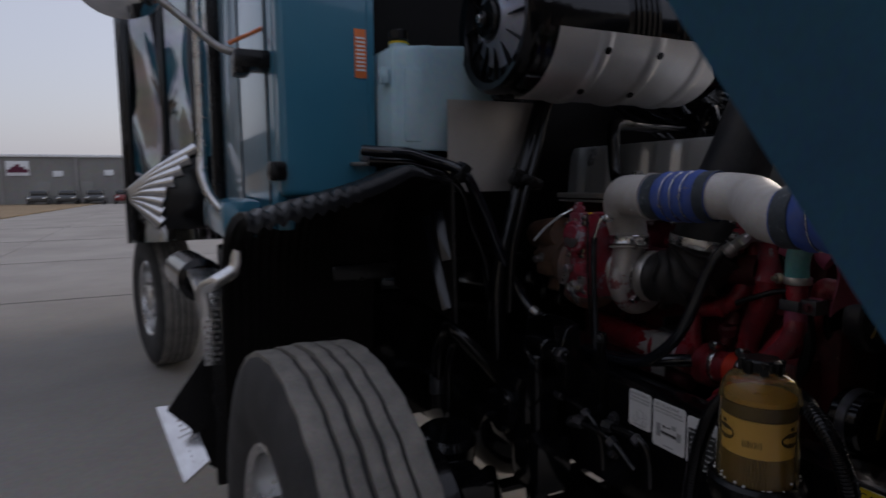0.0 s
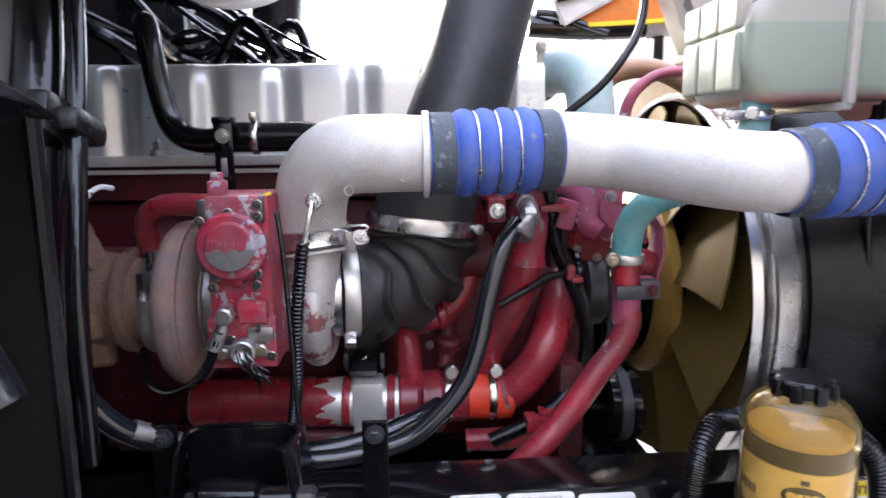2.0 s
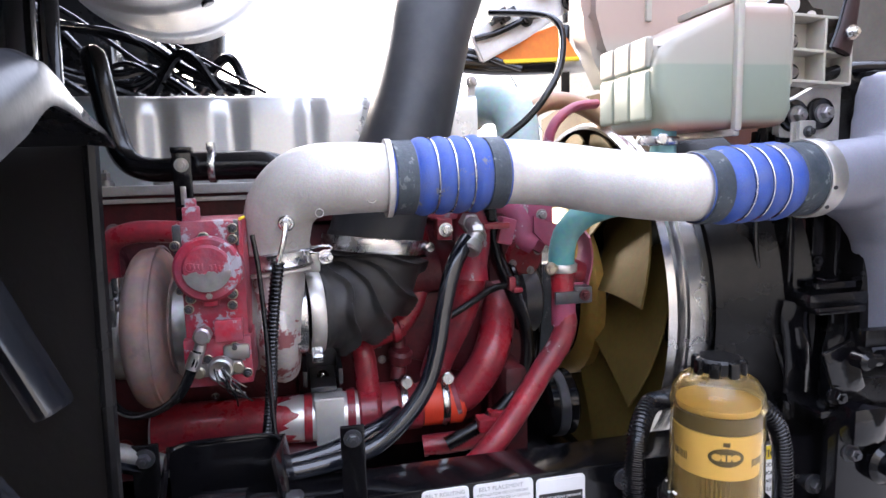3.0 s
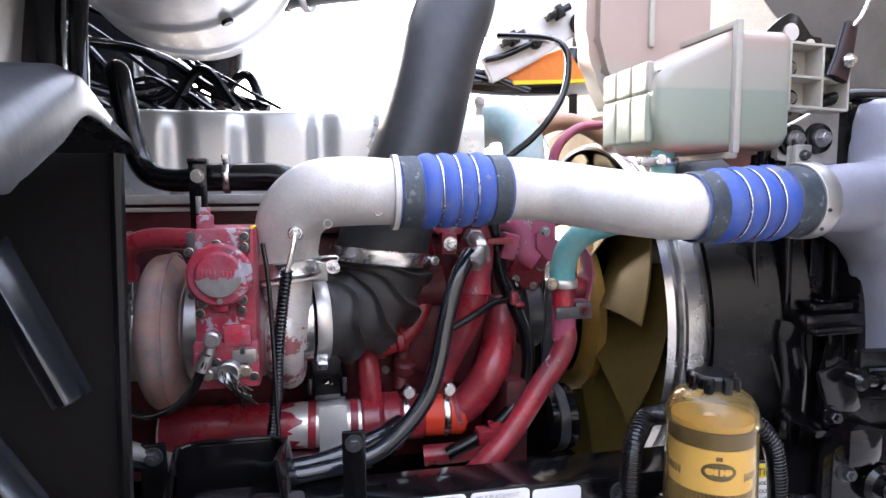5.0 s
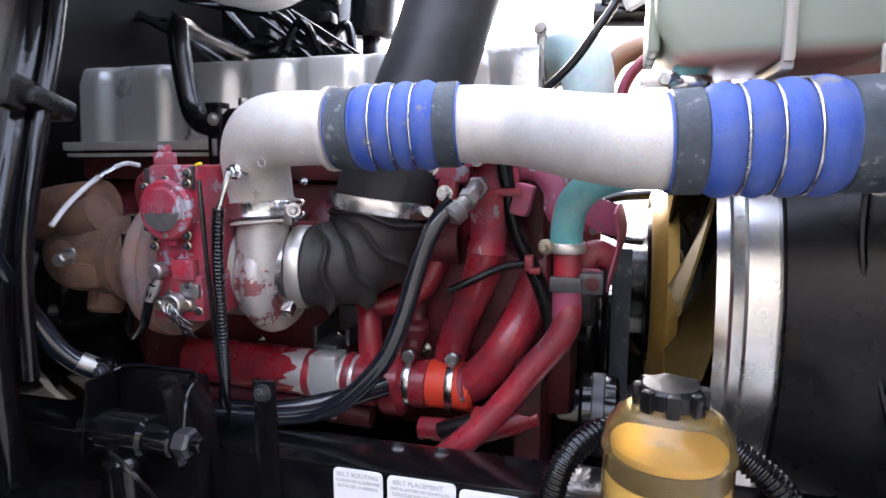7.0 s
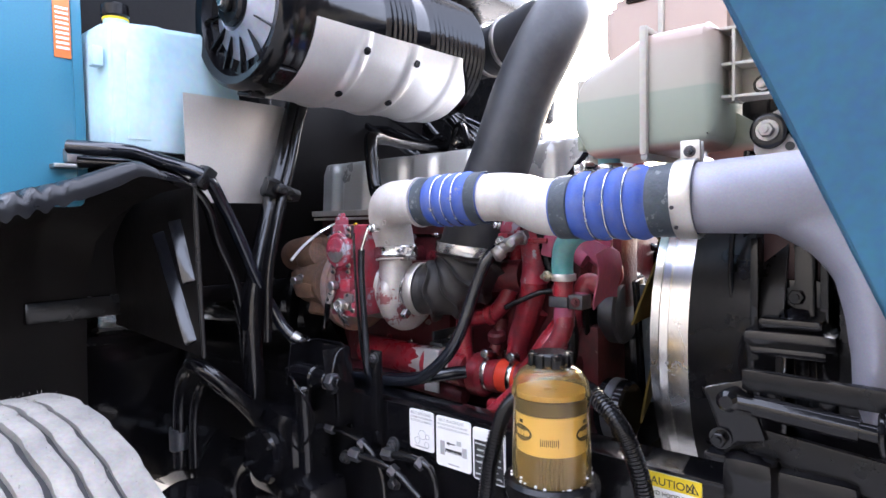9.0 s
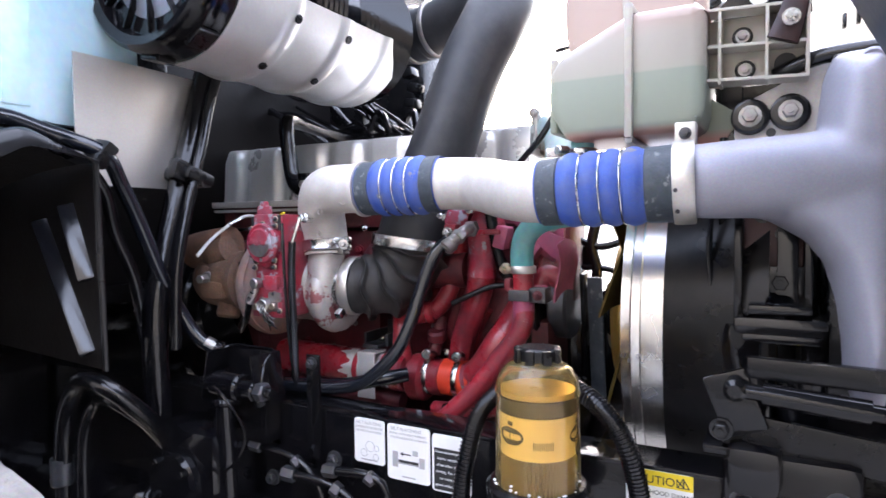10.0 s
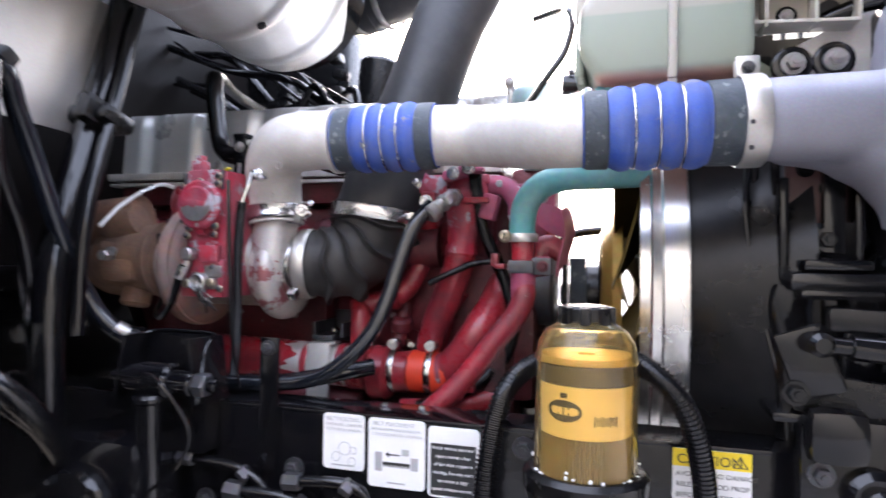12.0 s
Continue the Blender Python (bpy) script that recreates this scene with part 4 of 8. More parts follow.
jag = [0.01 * sleeve_rng.random() + 0.012 * math.sin(k * 0.7) + 0.008 * math.sin(k * 1.9) for k in range(48)]
rows = [[bm.verts.new((x + (jag[k] if end else 0), 1.19 + r * math.cos(k * math.tau / 48), 0.925 - 0.03 * (x + 1.47) + r * math.sin(k * math.tau / 48))) for k in range(48)] for x, r, end in ((-1.465, 0.0425, 0), (-1.4, 0.0427, 0), (-1.3, 0.0427, 0), (-1.245, 0.0427, 1), (-1.2445, 0.042, 1))]
for A, B in zip(rows, rows[1:]):
    for k in range(48):
        bm.faces.new((A[k], A[(k + 1) % 48], B[(k + 1) % 48], B[k]))
bmesh.ops.recalc_face_normals(bm, faces=bm.faces)
part("paint_sleeve", bm, RED, engine, "flaking red paint")
for x in (-1.208, -1.132):
    part("paint_ring", clamp_band((x, 1.19, 0.917), (1, 0, -0.03), 0.0425, 0.014, 0.001), RED, engine)
part("oil_cooler_end", disc_cyl(bmesh.new(), (-1.12, 1.19, 0.915), (1, 0, 0), 0.046, 0.04, 24, 0.006), RED, engine)
part("cooler_strap", boxes(((-1.17, 1.146, 0.908), (0.05, 0.005, 0.11), 0.002), ((-1.17, 1.172, 0.962), (0.05, 0.05, 0.005), 0.002)), SHIELD, engine, "bright folded metal strap")
part("strap_bracket", boxes(((-1.178, 1.24, 0.972), (0.046, 0.13, 0.01), 0.003), ((-1.178, 1.302, 0.985), (0.06, 0.012, 0.07), 0.004), ((-1.21, 1.25, 0.985), (0.008, 0.1, 0.03), 0.002), ((-1.146, 1.25, 0.985), (0.008, 0.1, 0.03), 0.002)), DARK_STEEL, engine)
bolts("strap_bolt", engine, (0, -0.6, 1), [(-1.178, 1.235, 0.978)], 0.008)
part("lower_pipe", tube([(-1.6, 1.2, 0.86), (-1.3, 1.19, 0.855), (-1.1, 1.2, 0.84)], 0.022, 8, 14), RED_SHADED, engine)
part("oil_pan", boxes(((-1.3, MID, 0.62), (0.9, 0.4, 0.3), 0.05)), BLACK, engine)
part("breather_boss", boxes(((-0.945, 1.225, 1.285), (0.06, 0.07, 0.045), 0.014), ((-0.915, 1.25, 1.262), (0.05, 0.05, 0.06), 0.016), ((-0.875, 1.24, 1.3), (0.07, 0.04, 0.02), 0.006)), RED_WORN, engine)
part("bracket_arm", tube([(-0.85, 1.24, 1.29), (-0.81, 1.235, 1.285), (-0.785, 1.23, 1.255), (-0.78, 1.225, 1.22), (-0.76, 1.22, 1.205)], 0.02, 8, 10, flat=0.5), PINK_RED, engine)
part("ear_plate", boxes(((-0.72, 1.118, 1.129), (0.034, 0.012, 0.034), 0.006)), PINK_RED, engine)
part("timing_cover", boxes(((-0.83, 1.55, 1.05), (0.06, 0.42, 0.55), 0.02)), SHADED_GRIME, engine)
rng = random.Random(11)
for i in range(34):
    x, z = rng.uniform(-1.6, -0.9), rng.uniform(0.84, 1.27)
    part("block_bolt", bolt(bmesh.new(), (x, 1.305 + rng.uniform(-0.02, 0.0), z), (0, -1, 0), rng.choice((0.006, 0.008, 0.01)), 0.01), rng.choice((STEEL_DULL, RED, STEEL)), engine)
for pts, r in (([(-0.95, 1.27, 0.95), (-0.93, 1.27, 1.02), (-0.9, 1.26, 1.07)], 0.014), ([(-1.0, 1.18, 0.84), (-0.9, 1.17, 0.85), (-0.8, 1.19, 0.88)], 0.02)):
    part("small_pipe", tube(pts, r, 8, 12), RED, engine)

# ---- turbocharger ----
turbo = thing("turbocharger", "turbocharger with rusted turbine housing and red actuator", "turbocharger", at=(-0.003, 0.045, 0.0))
TY, TZ = 1.085, 1.122
bm = bmesh.new()
rings = []
for k in range(49):
    a = k / 48 * math.tau
    rad = 0.078 + 0.004 * k / 48
    tr = 0.044 + 0.006 * k / 48
    c = Vector((-1.431, TY + math.cos(a) * rad, TZ + math.sin(a) * rad))
    dirn = Vector((0, math.cos(a), math.sin(a)))
    rings.append([bm.verts.new(c + dirn * math.cos(g) * tr * 1.02 + Vector((1, 0, 0)) * math.copysign(abs(math.sin(g)) ** 0.75, math.sin(g)) * 0.031) for g in [j * math.tau / 20 for j in range(20)]])
for A, B in zip(rings, rings[1:]):
    for j in range(20):
        bm.faces.new((A[j], A[(j + 1) % 20], B[(j + 1) % 20], B[j]))
bmesh.ops.recalc_face_normals(bm, faces=bm.faces)
part("turbine_volute", bm, TURBINE, turbo)
part("turbine_hub", disc_cyl(bmesh.new(), (-1.445, TY, TZ), (1, 0, 0), 0.08, 0.06, 36, 0.01), TURBINE, turbo)
part("turbine_seam", lathe([(0, 0.124), (-0.001, 0.128), (0.004, 0.128), (0.005, 0.124)], (-1.42, TY, TZ), (1, 0, 0), 48), TURBINE, turbo)
part("turbine_foot", boxes(((-1.45, 1.17, 1.12), (0.09, 0.12, 0.12), 0.02)), TURBINE, turbo)
part("turbine_flange", lathe([(0, 0.05), (0, 0.072), (0.012, 0.078), (0.024, 0.072), (0.024, 0.05)], (-1.49, TY, TZ), (1, 0, 0), 36), TURBINE, turbo)
part("outlet_clamp", clamp_band((-1.476, TY, TZ), (1, 0, 0), 0.075, 0.026, 0.004), STEEL_DULL, turbo, "dull steel band clamp")
part("clamp_tbolt", boxes(((-1.476, TY - 0.072, TZ + 0.035), (0.018, 0.012, 0.05), 0.003), ((-1.469, TY - 0.06, TZ + 0.065), (0.01, 0.01, 0.05), 0.002), ((-1.469, TY - 0.062, TZ + 0.045), (0.016, 0.016, 0.012), 0.003)), STEEL, turbo)
part("center_housing", disc_cyl(bmesh.new(), (-1.4, TY, TZ), (1, 0, 0), 0.085, 0.13, 32, 0.008), STEEL_DULL, turbo)
act = part("actuator", boxes(((-1.315, 1.0, 1.178), (0.086, 0.12, 0.232), 0.006), ((-1.317, 0.962, 1.27), (0.072, 0.06, 0.05), 0.006), ((-1.315, 0.975, 1.095), (0.092, 0.09, 0.07), 0.005)), RED_WORN, turbo, "red actuator housing with worn paint")
act.location = (-0.005, 0.005, 0.002)
part("cap_flange", disc_cyl(bmesh.new(), (-1.319, 0.938, 1.229), (0, -1, 0), 0.0455, 0.02, 48, 0.004), RED_WORN, act)
cap_ = part("actuator_cap", disc_cyl(bmesh.new(), (-1.319, 0.924, 1.2305), (0, -1, 0), 0.0325, 0.012, 48, 0.003), RED_WORN, act)
seg = bmesh.new()
rim = [(-1.319 + 0.0318 * math.cos(a), 1.2305 + 0.0318 * math.sin(a)) for a in np.linspace(math.pi + 0.15, math.tau - 0.1, 26)]
top = [(-1.319 + 0.031 * u, 1.2255 + 0.002 * math.sin(u * 9) + 0.0012 * math.sin(u * 23)) for u in np.linspace(0.95, -0.95, 16)]
lo_ = [seg.verts.new((x, 0.9125, z)) for x, z in rim + top]
hi_ = [seg.verts.new((x, 0.9116, z)) for x, z in rim + top]
seg.faces.new(hi_)
for i in range(len(lo_)):
    j = (i + 1) % len(lo_)
    seg.faces.new((lo_[i], lo_[j], hi_[j], hi_[i]))
bmesh.ops.recalc_face_normals(seg, faces=seg.faces)
part("bare_patch", seg, STEEL_DULL, cap_, "bare grey metal where the paint has worn off")
for i in range(9):
    if i in (4,):
        continue
    part("cast_letter", boxes(((-1.341 + 0.0055 * i, 0.9115, 1.233 + 0.0006 * (4 - i)), (0.0034, 0.0016, 0.0075 if i % 3 else 0.009), 0.0005)), RED_WORN, cap_)
part("cast_mark", lathe([(0, 0.0045), (-0.0012, 0.005), (-0.0012, 0.006), (0, 0.0065)], (-1.3405, 0.9122, 1.2335), (0, 1, 0), 20), RED_WORN, cap_)
part("cap_lug", boxes(((-1.319, 0.934, 1.189), (0.024, 0.02, 0.03), 0.009)), RED_WORN, act)
part("raised_pad", boxes(((-1.298, 0.931, 1.14), (0.038, 0.014, 0.031), 0.003)), RED_WORN, act)
part("lower_pad", boxes(((-1.29, 0.933, 1.108), (0.036, 0.016, 0.022), 0.005)), STEEL_DULL, act)
part("side_ear", boxes(((-1.284, 0.945, 1.276), (0.014, 0.022, 0.036), 0.003)), DARK_STEEL, act)
part("side_ear", boxes(((-1.358, 0.95, 1.27), (0.012, 0.03, 0.04), 0.003)), DARK_STEEL, act)
part("pedestal", boxes(((-1.34, 0.955, 1.302), (0.02, 0.03, 0.024), 0.003), ((-1.34, 0.955, 1.318), (0.014, 0.016, 0.014), 0.003)), RED_WORN, act)
for x, z, r in ((-1.345, 1.188, 0.0055), (-1.29, 1.191, 0.0055), (-1.349, 1.173, 0.005), (-1.291, 1.175, 0.005), (-1.323, 1.271, 0.006), (-1.284, 1.283, 0.005), (-1.285, 1.268, 0.005), (-1.292, 1.115, 0.005), (-1.329, 1.1, 0.005), (-1.277, 1.076, 0.005), (-1.36, 1.262, 0.005), (-1.358, 1.2, 0.0045)):
    part("washer", disc_cyl(bmesh.new(), (x, 0.933, z), (0, -1, 0), r * 1.4, 0.0045, 16, 0.001), BRASS, act)
    part("cap_screw", bolt(bmesh.new(), (x, 0.93, z), (0, -1, 0), r * 0.8, 0.005), DARK_STEEL, act)
part("lug_screw", bolt(bmesh.new(), (-1.319, 0.924, 1.192), (0, -1, 0), 0.005, 0.005), STEEL_DULL, act)
part("oil_fitting", disc_cyl(disc_cyl(bmesh.new(), (-1.331, 0.925, 1.139), (0, -1, 0), 0.0125, 0.022, 8, 0.003), (-1.334, 0.916, 1.128), (-0.3, -0.2, -1), 0.008, 0.03, 10, 0.002), STEEL_DULL, act)
part("oil_line", tube([(-1.338, 0.912, 1.118), (-1.345, 0.908, 1.1), (-1.356, 0.912, 1.075), (-1.372, 0.922, 1.052), (-1.4, 0.94, 1.03), (-1.44, 0.97, 1.014), (-1.475, 1.0, 1.022), (-1.5, 1.05, 1.05)], lambda u: 0.0075 if u < 0.3 else 0.0058, 8, 10), RUBBER, act, "black oil line")
part("line_sleeve", tube([(-1.339, 0.912, 1.116), (-1.348, 0.909, 1.094)], 0.0095, 4, 10), STEEL_DULL, act)
part("connector_flange", boxes(((-1.314, 0.93, 1.086), (0.064, 0.016, 0.022), 0.007)), STEEL_DULL, act)
part("connector_shell", lathe([(0, 0.018), (-0.014, 0.0165), (-0.016, 0.014), (-0.012, 0.011), (-0.006, 0.0)], (-1.311, 0.924, 1.088), (0, 1, 0), 24), STEEL_DULL, act)
for x, z in ((-1.34, 1.085), (-1.288, 1.088)):
    part("flange_screw", disc_cyl(bmesh.new(), (x, 0.921, z), (0, -1, 0), 0.0085, 0.006, 16, 0.002), BRASS, act)
rng = random.Random(3)
for i in range(11):
    a = Vector((-1.311 + rng.uniform(-0.009, 0.009), 0.914, 1.087 + rng.uniform(-0.008, 0.006)))
    wire = tube([a, a + Vector((rng.uniform(0.0, 0.012), -0.008, -0.008)), a + Vector((rng.uniform(0.004, 0.022), -0.006, -0.022)), a + Vector((rng.uniform(0.008, 0.034), 0.002, -0.04 + rng.uniform(-0.01, 0.008)))], 0.0011, 4, 6)
    part("broken_wire", wire, (RUBBER, RUBBER, STEEL_DULL, DARK_STEEL, RUBBER, DARK_STEEL)[i % 6], act)
part("yellow_tie", boxes(((-1.272, 0.942, 1.296), (0.009, 0.008, 0.004), 0.0015, euler(0, -20, 0))), LABEL_YELLOW, act)
bm = bmesh.new()
rings = []
for k in range(41):
    a = math.pi * 0.5 + k / 40 * math.pi * 1.75
    rad = 0.068
    tr = 0.024 + 0.012 * k / 40
    c = Vector((-1.238, TY + math.cos(a) * rad, TZ - 0.012 + math.sin(a) * rad))
    dirn = Vector((0, math.cos(a), math.sin(a)))
    rings.append([bm.verts.new(c + dirn * math.cos(g) * tr + Vector((1, 0, 0)) * math.sin(g) * tr * 0.9) for g in [j * math.tau / 16 for j in range(16)]])
for A, B in zip(rings, rings[1:]):
    for j in range(16):
        bm.faces.new((A[j], A[(j + 1) % 16], B[(j + 1) % 16], B[j]))
bmesh.ops.recalc_face_normals(bm, faces=bm.faces)
part("compressor_volute", bm, COMPRESSOR, turbo, "bare compressor volute flecked with red paint")
part("compressor_back", disc_cyl(bmesh.new(), (-1.272, TY, TZ - 0.01), (1, 0, 0), 0.085, 0.035, 36, 0.008), COMPRESSOR, turbo)
part("compressor_outlet", tube([(-1.238, 1.03, 1.09), (-1.238, 1.035, 1.14), (-1.238, 1.05, 1.205)], lambda u: 0.03 + 0.014 * u, 8, 20), COMPRESSOR, turbo)
part("compressor_inlet", disc_cyl(bmesh.new(), (-1.25, TY, TZ), (1, 0.1, 0), 0.066, 0.055, 36, 0.006), STEEL, turbo)
exhaust = thing("exhaust_elbow", "scorched rusty exhaust elbow clamped to the turbine", "exhaust", at=(0.035, 0.035, 0.006))
part("casting", tube([(-1.48, TY, TZ), (-1.54, TY, TZ - 0.002), (-1.61, TY + 0.005, TZ + 0.002), (-1.68, TY + 0.03, TZ + 0.005), (-1.75, TY + 0.08, TZ - 0.01)], lambda u: 0.066 + 0.012 * u - 0.003 * math.sin(u * 9), 8, 24), ELBOW_RUST, exhaust)
part("flange", lathe([(0, 0.05), (0, 0.08), (0.014, 0.082), (0.016, 0.05)], (-1.56, TY, TZ), (1, 0, 0), 32), ELBOW_RUST, exhaust)
part("boss", boxes(((-1.62, 1.04, 1.1), (0.085, 0.06, 0.05), 0.02), ((-1.66, 1.05, 1.13), (0.05, 0.06, 0.07), 0.022)), ELBOW_RUST, exhaust)
part("drain_stub", disc_cyl(bmesh.new(), (-1.618, 1.08, 1.075), (0, -0.25, -1), 0.03, 0.055, 16, 0.006), ELBOW_RUST, exhaust)
part("clamp_ear", boxes(((-1.668, 1.035, 1.135), (0.05, 0.02, 0.035), 0.008), ((-1.615, 1.03, 1.125), (0.06, 0.018, 0.03), 0.008)), RUST, exhaust)
part("clamp_nut", disc_cyl(disc_cyl(bmesh.new(), (-1.64, 1.035, 1.13), (0.3, -1, 0), 0.018, 0.02, 20, 0.003), (-1.637, 1.015, 1.13), (0.3, -1, 0), 0.012, 0.03, 6, 0.003), STEEL_DULL, exhaust)
part("upper_pipe", tube([(-1.76, 1.16, 1.18), (-1.7, 1.1, 1.185), (-1.65, 1.06, 1.19), (-1.6, 1.06, 1.205)], 0.035, 8, 14), ELBOW_RUST, exhaust)
lone("heat_wrap", tube([(-1.75, 1.15, 1.2), (-1.68, 1.13, 1.21), (-1.6, 1.14, 1.22)], 0.05, 8, 16), RUST, "brown scorched exhaust wrap beside the turbine", "exhaust")
lone("turbine_feed_pipe", tube([(-1.5, 1.14, 1.2), (-1.49, 1.12, 1.255), (-1.45, 1.1, 1.275), (-1.38, 1.08, 1.275)], 0.017, 8, 12), RED, "red oil feed pipe to the turbocharger", "pipe")
sensor = thing("probe_wire", "pale sheathed probe wire above the exhaust elbow", "cable")
part("sheath", tube([(-1.601, 1.023, 1.195), (-1.6, 1.07, 1.237), (-1.597, 1.13, 1.275), (-1.588, 1.178, 1.297), (-1.58, 1.21, 1.294)], 0.0045, 8, 8), LABEL_WHITE, sensor)
part("ferrule", tube([(-1.597, 1.125, 1.273), (-1.592, 1.16, 1.289)], 0.007, 4, 8), STEEL, sensor)

# ---- charge air pipe ----
charge = thing("charge_air_pipe", "cast aluminium charge air pipe with blue silicone couplings", "pipe")
part("elbow", tube([(-1.238, 1.095, 1.225), (-1.238, 1.085, 1.262), (-1.226, 1.06, 1.31), (-1.19, 1.033, 1.342), (-1.13, 1.017, 1.348), (-1.05, 1.013, 1.346)], lambda u: 0.0495 + 0.004 * math.sin(u * 3), 10, 32), CAST, charge)
part("elbow_lip", lathe([(-0.004, 0.052), (-0.004, 0.0585), (0.004, 0.0585), (0.004, 0.052)], (-1.07, 1.013, 1.346), (1, 0, 0), 36), CAST, charge)
bm = bmesh.new()
disc_cyl(bm, (-1.22, 1.012, 1.287), (0, -1, 0), 0.0115, 0.022, 18, 0.002)
part("probe_boss", bm, POLISHED, charge)
part("probe_nut", disc_cyl(bmesh.new(), (-1.22, 0.991, 1.287), (0, -1, 0), 0.0085, 0.012, 6, 0.002), STEEL, charge)
for c in ((-1.173, 0.9885, 1.3), (-1.099, 0.9735, 1.318), (-1.212, 1.032, 1.25)):
    part("cast_boss", lathe([(0.001, 0.0048), (-0.0006, 0.0058), (0.001, 0.0068)], c, (0, 1, 0), 24), CAST, charge)
part("link_pipe", tube([(-0.9, 1.026, 1.35), (-0.86, 1.031, 1.35), (-0.8, 1.02, 1.344), (-0.73, 0.96, 1.33), (-0.67, 0.91, 1.322), (-0.6, 0.893, 1.32)], lambda u: 0.0515 - 0.002 * u, 10, 32), CAST, charge)


def coupling(a, b, humps, r0, r1, lo, hi):
    """A blue silicone coupling with bulges between lo and hi, wire rings between them and dark cuffs; its radius goes from r0 to r1."""
    a, b = Vector(a), Vector(b)
    ax = (b - a)
    length = ax.length

    def rad(u):
        return r0 + (r1 - r0) * u

    prof = []
    for i in range(121):
        u = i / 120
        v = (u - lo) / (hi - lo)
        prof.append((length * u, rad(u) + (0.006 * abs(math.sin(v * math.pi * humps)) ** 0.8 if 0 <= v <= 1 else 0.0)))
    hose = part("coupling", lathe(prof, a, ax, 52), BLUE_HOSE, charge, "blue corrugated silicone coupling")
    for p, q in ((0.012, lo - 0.01), (hi + 0.01, 0.985)):
        part("cuff", lathe([(length * p, rad(p) + 0.0004), (length * (p + 0.008), rad(p) + 0.0024), (length * (q - 0.008), rad(q) + 0.0024), (length * q, rad(q) + 0.0004)], a, ax, 52), HOSE_END, hose, "dark grey reinforced cuff")
    for k in range(1, humps):
        t = lo + (hi - lo) * k / humps
        part("wire_ring", lathe([(length * t + 0.0017 * math.cos(q * math.tau / 8), rad(t) + 0.0026 + 0.0017 * math.sin(q * math.tau / 8)) for q in range(9)], a, ax, 52), STEEL, hose, "steel wire ring")


coupling((-1.068, 1.013, 1.346), (-0.889, 1.0276, 1.35), 4, 0.0535, 0.0545, 0.2, 0.815)
coupling((-0.64, 0.895, 1.32), (-0.417, 0.914, 1.328), 4, 0.0515, 0.0555, 0.165, 0.715)
part("band_clamp", clamp_band((-0.425, 0.913, 1.328), (1, 0.08, 0.03), 0.0575, 0.03, 0.003), PLATE, charge, "wide steel band clamp")
for g in (-12, -42):
    a = radians(g)
    part("clamp_hole", disc_cyl(bmesh.new(), (-0.425 - 0.005 * math.cos(a), 0.914 - 0.0622 * math.cos(a), 1.328 + 0.0622 * math.sin(a)), (0, -math.cos(a), math.sin(a)), 0.003, 0.003, 12), DARK_STEEL, charge)
part("clamp_lug", boxes(((-0.425, 0.918, 1.396), (0.03, 0.008, 0.042), 0.003), ((-0.425, 0.932, 1.396), (0.03, 0.006, 0.04), 0.003)), PLATE, charge)
part("lug_screw", bolt(bmesh.new(), (-0.425, 0.914, 1.4), (0, -1, 0), 0.0062, 0.008), DARK_STEEL, charge)
VB, VBD = Vector((-1.238, 1.092, 1.221)), Vector((-0.1, 0.1, 1))
part("vband", lathe([(-0.013, 0.0535), (-0.013, 0.0565), (-0.01, 0.0585), (-0.004, 0.0565), (0.004, 0.0565), (0.01, 0.0585), (0.013, 0.0565), (0.013, 0.0535)], VB, VBD, 56), STEEL, charge, "steel V-band clamp")
for dz in (-0.018, 0.018):
    part("joint_bead", lathe([(dz - 0.003, 0.049), (dz - 0.002, 0.0525), (dz + 0.002, 0.0525), (dz + 0.003, 0.049)], VB, VBD, 48), CAST, charge)
for dz in (-0.009, 0.009):
    c = VB + Vector((0.06, -0.012, dz + 0.006))
    part("clamp_loop", tube([c + Vector((-0.012, 0.006, -0.004)), c + Vector((0.0, -0.004, -0.004)), c + Vector((0.018, -0.004, -0.002)), c + Vector((0.022, -0.004, 0.003)), c + Vector((0.016, -0.004, 0.006)), c + Vector((-0.004, 0.0, 0.005)), c + Vector((-0.014, 0.008, 0.004))], 0.0022, 6, 8), STEEL, charge)
part("vband_bolt", bolt(disc_cyl(bmesh.new(), VB + Vector((0.067, -0.014, 0.006)), (0.35, -0.9, 0), 0.0052, 0.034, 14, 0.001), VB + Vector((0.071, -0.028, 0.006)), (0.35, -0.9, 0), 0.0078, 0.009), STEEL, charge)
part("clamp_pad", boxes((VB + Vector((0.05, -0.018, -0.004)), (0.028, 0.01, 0.03), 0.003)), STEEL_DULL, charge)
probe = thing("temperature_probe", "steel temperature probe with corrugated black lead on the charge pipe", "sensor", at=(0.002, 0.018, -0.015))
part("stem", tube([(-1.222, 0.962, 1.302), (-1.226, 0.955, 1.28), (-1.235, 0.95, 1.248)], 0.004, 6, 8), STEEL, probe)
part("lead", ribbed([(-1.235, 0.95, 1.25), (-1.243, 0.955, 1.2), (-1.252, 0.965, 1.13), (-1.258, 0.975, 1.05), (-1.27, 0.99, 0.97), (-1.28, 1.0, 0.92)], 0.0085, 0.006, 0.0008, 10), RUBBER, probe)
part("thin_lead", tube([(-1.268, 0.955, 1.29), (-1.262, 0.95, 1.24), (-1.258, 0.95, 1.15), (-1.255, 0.96, 1.0), (-1.245, 0.97, 0.91)], 0.0035, 8, 8), RUBBER, probe)

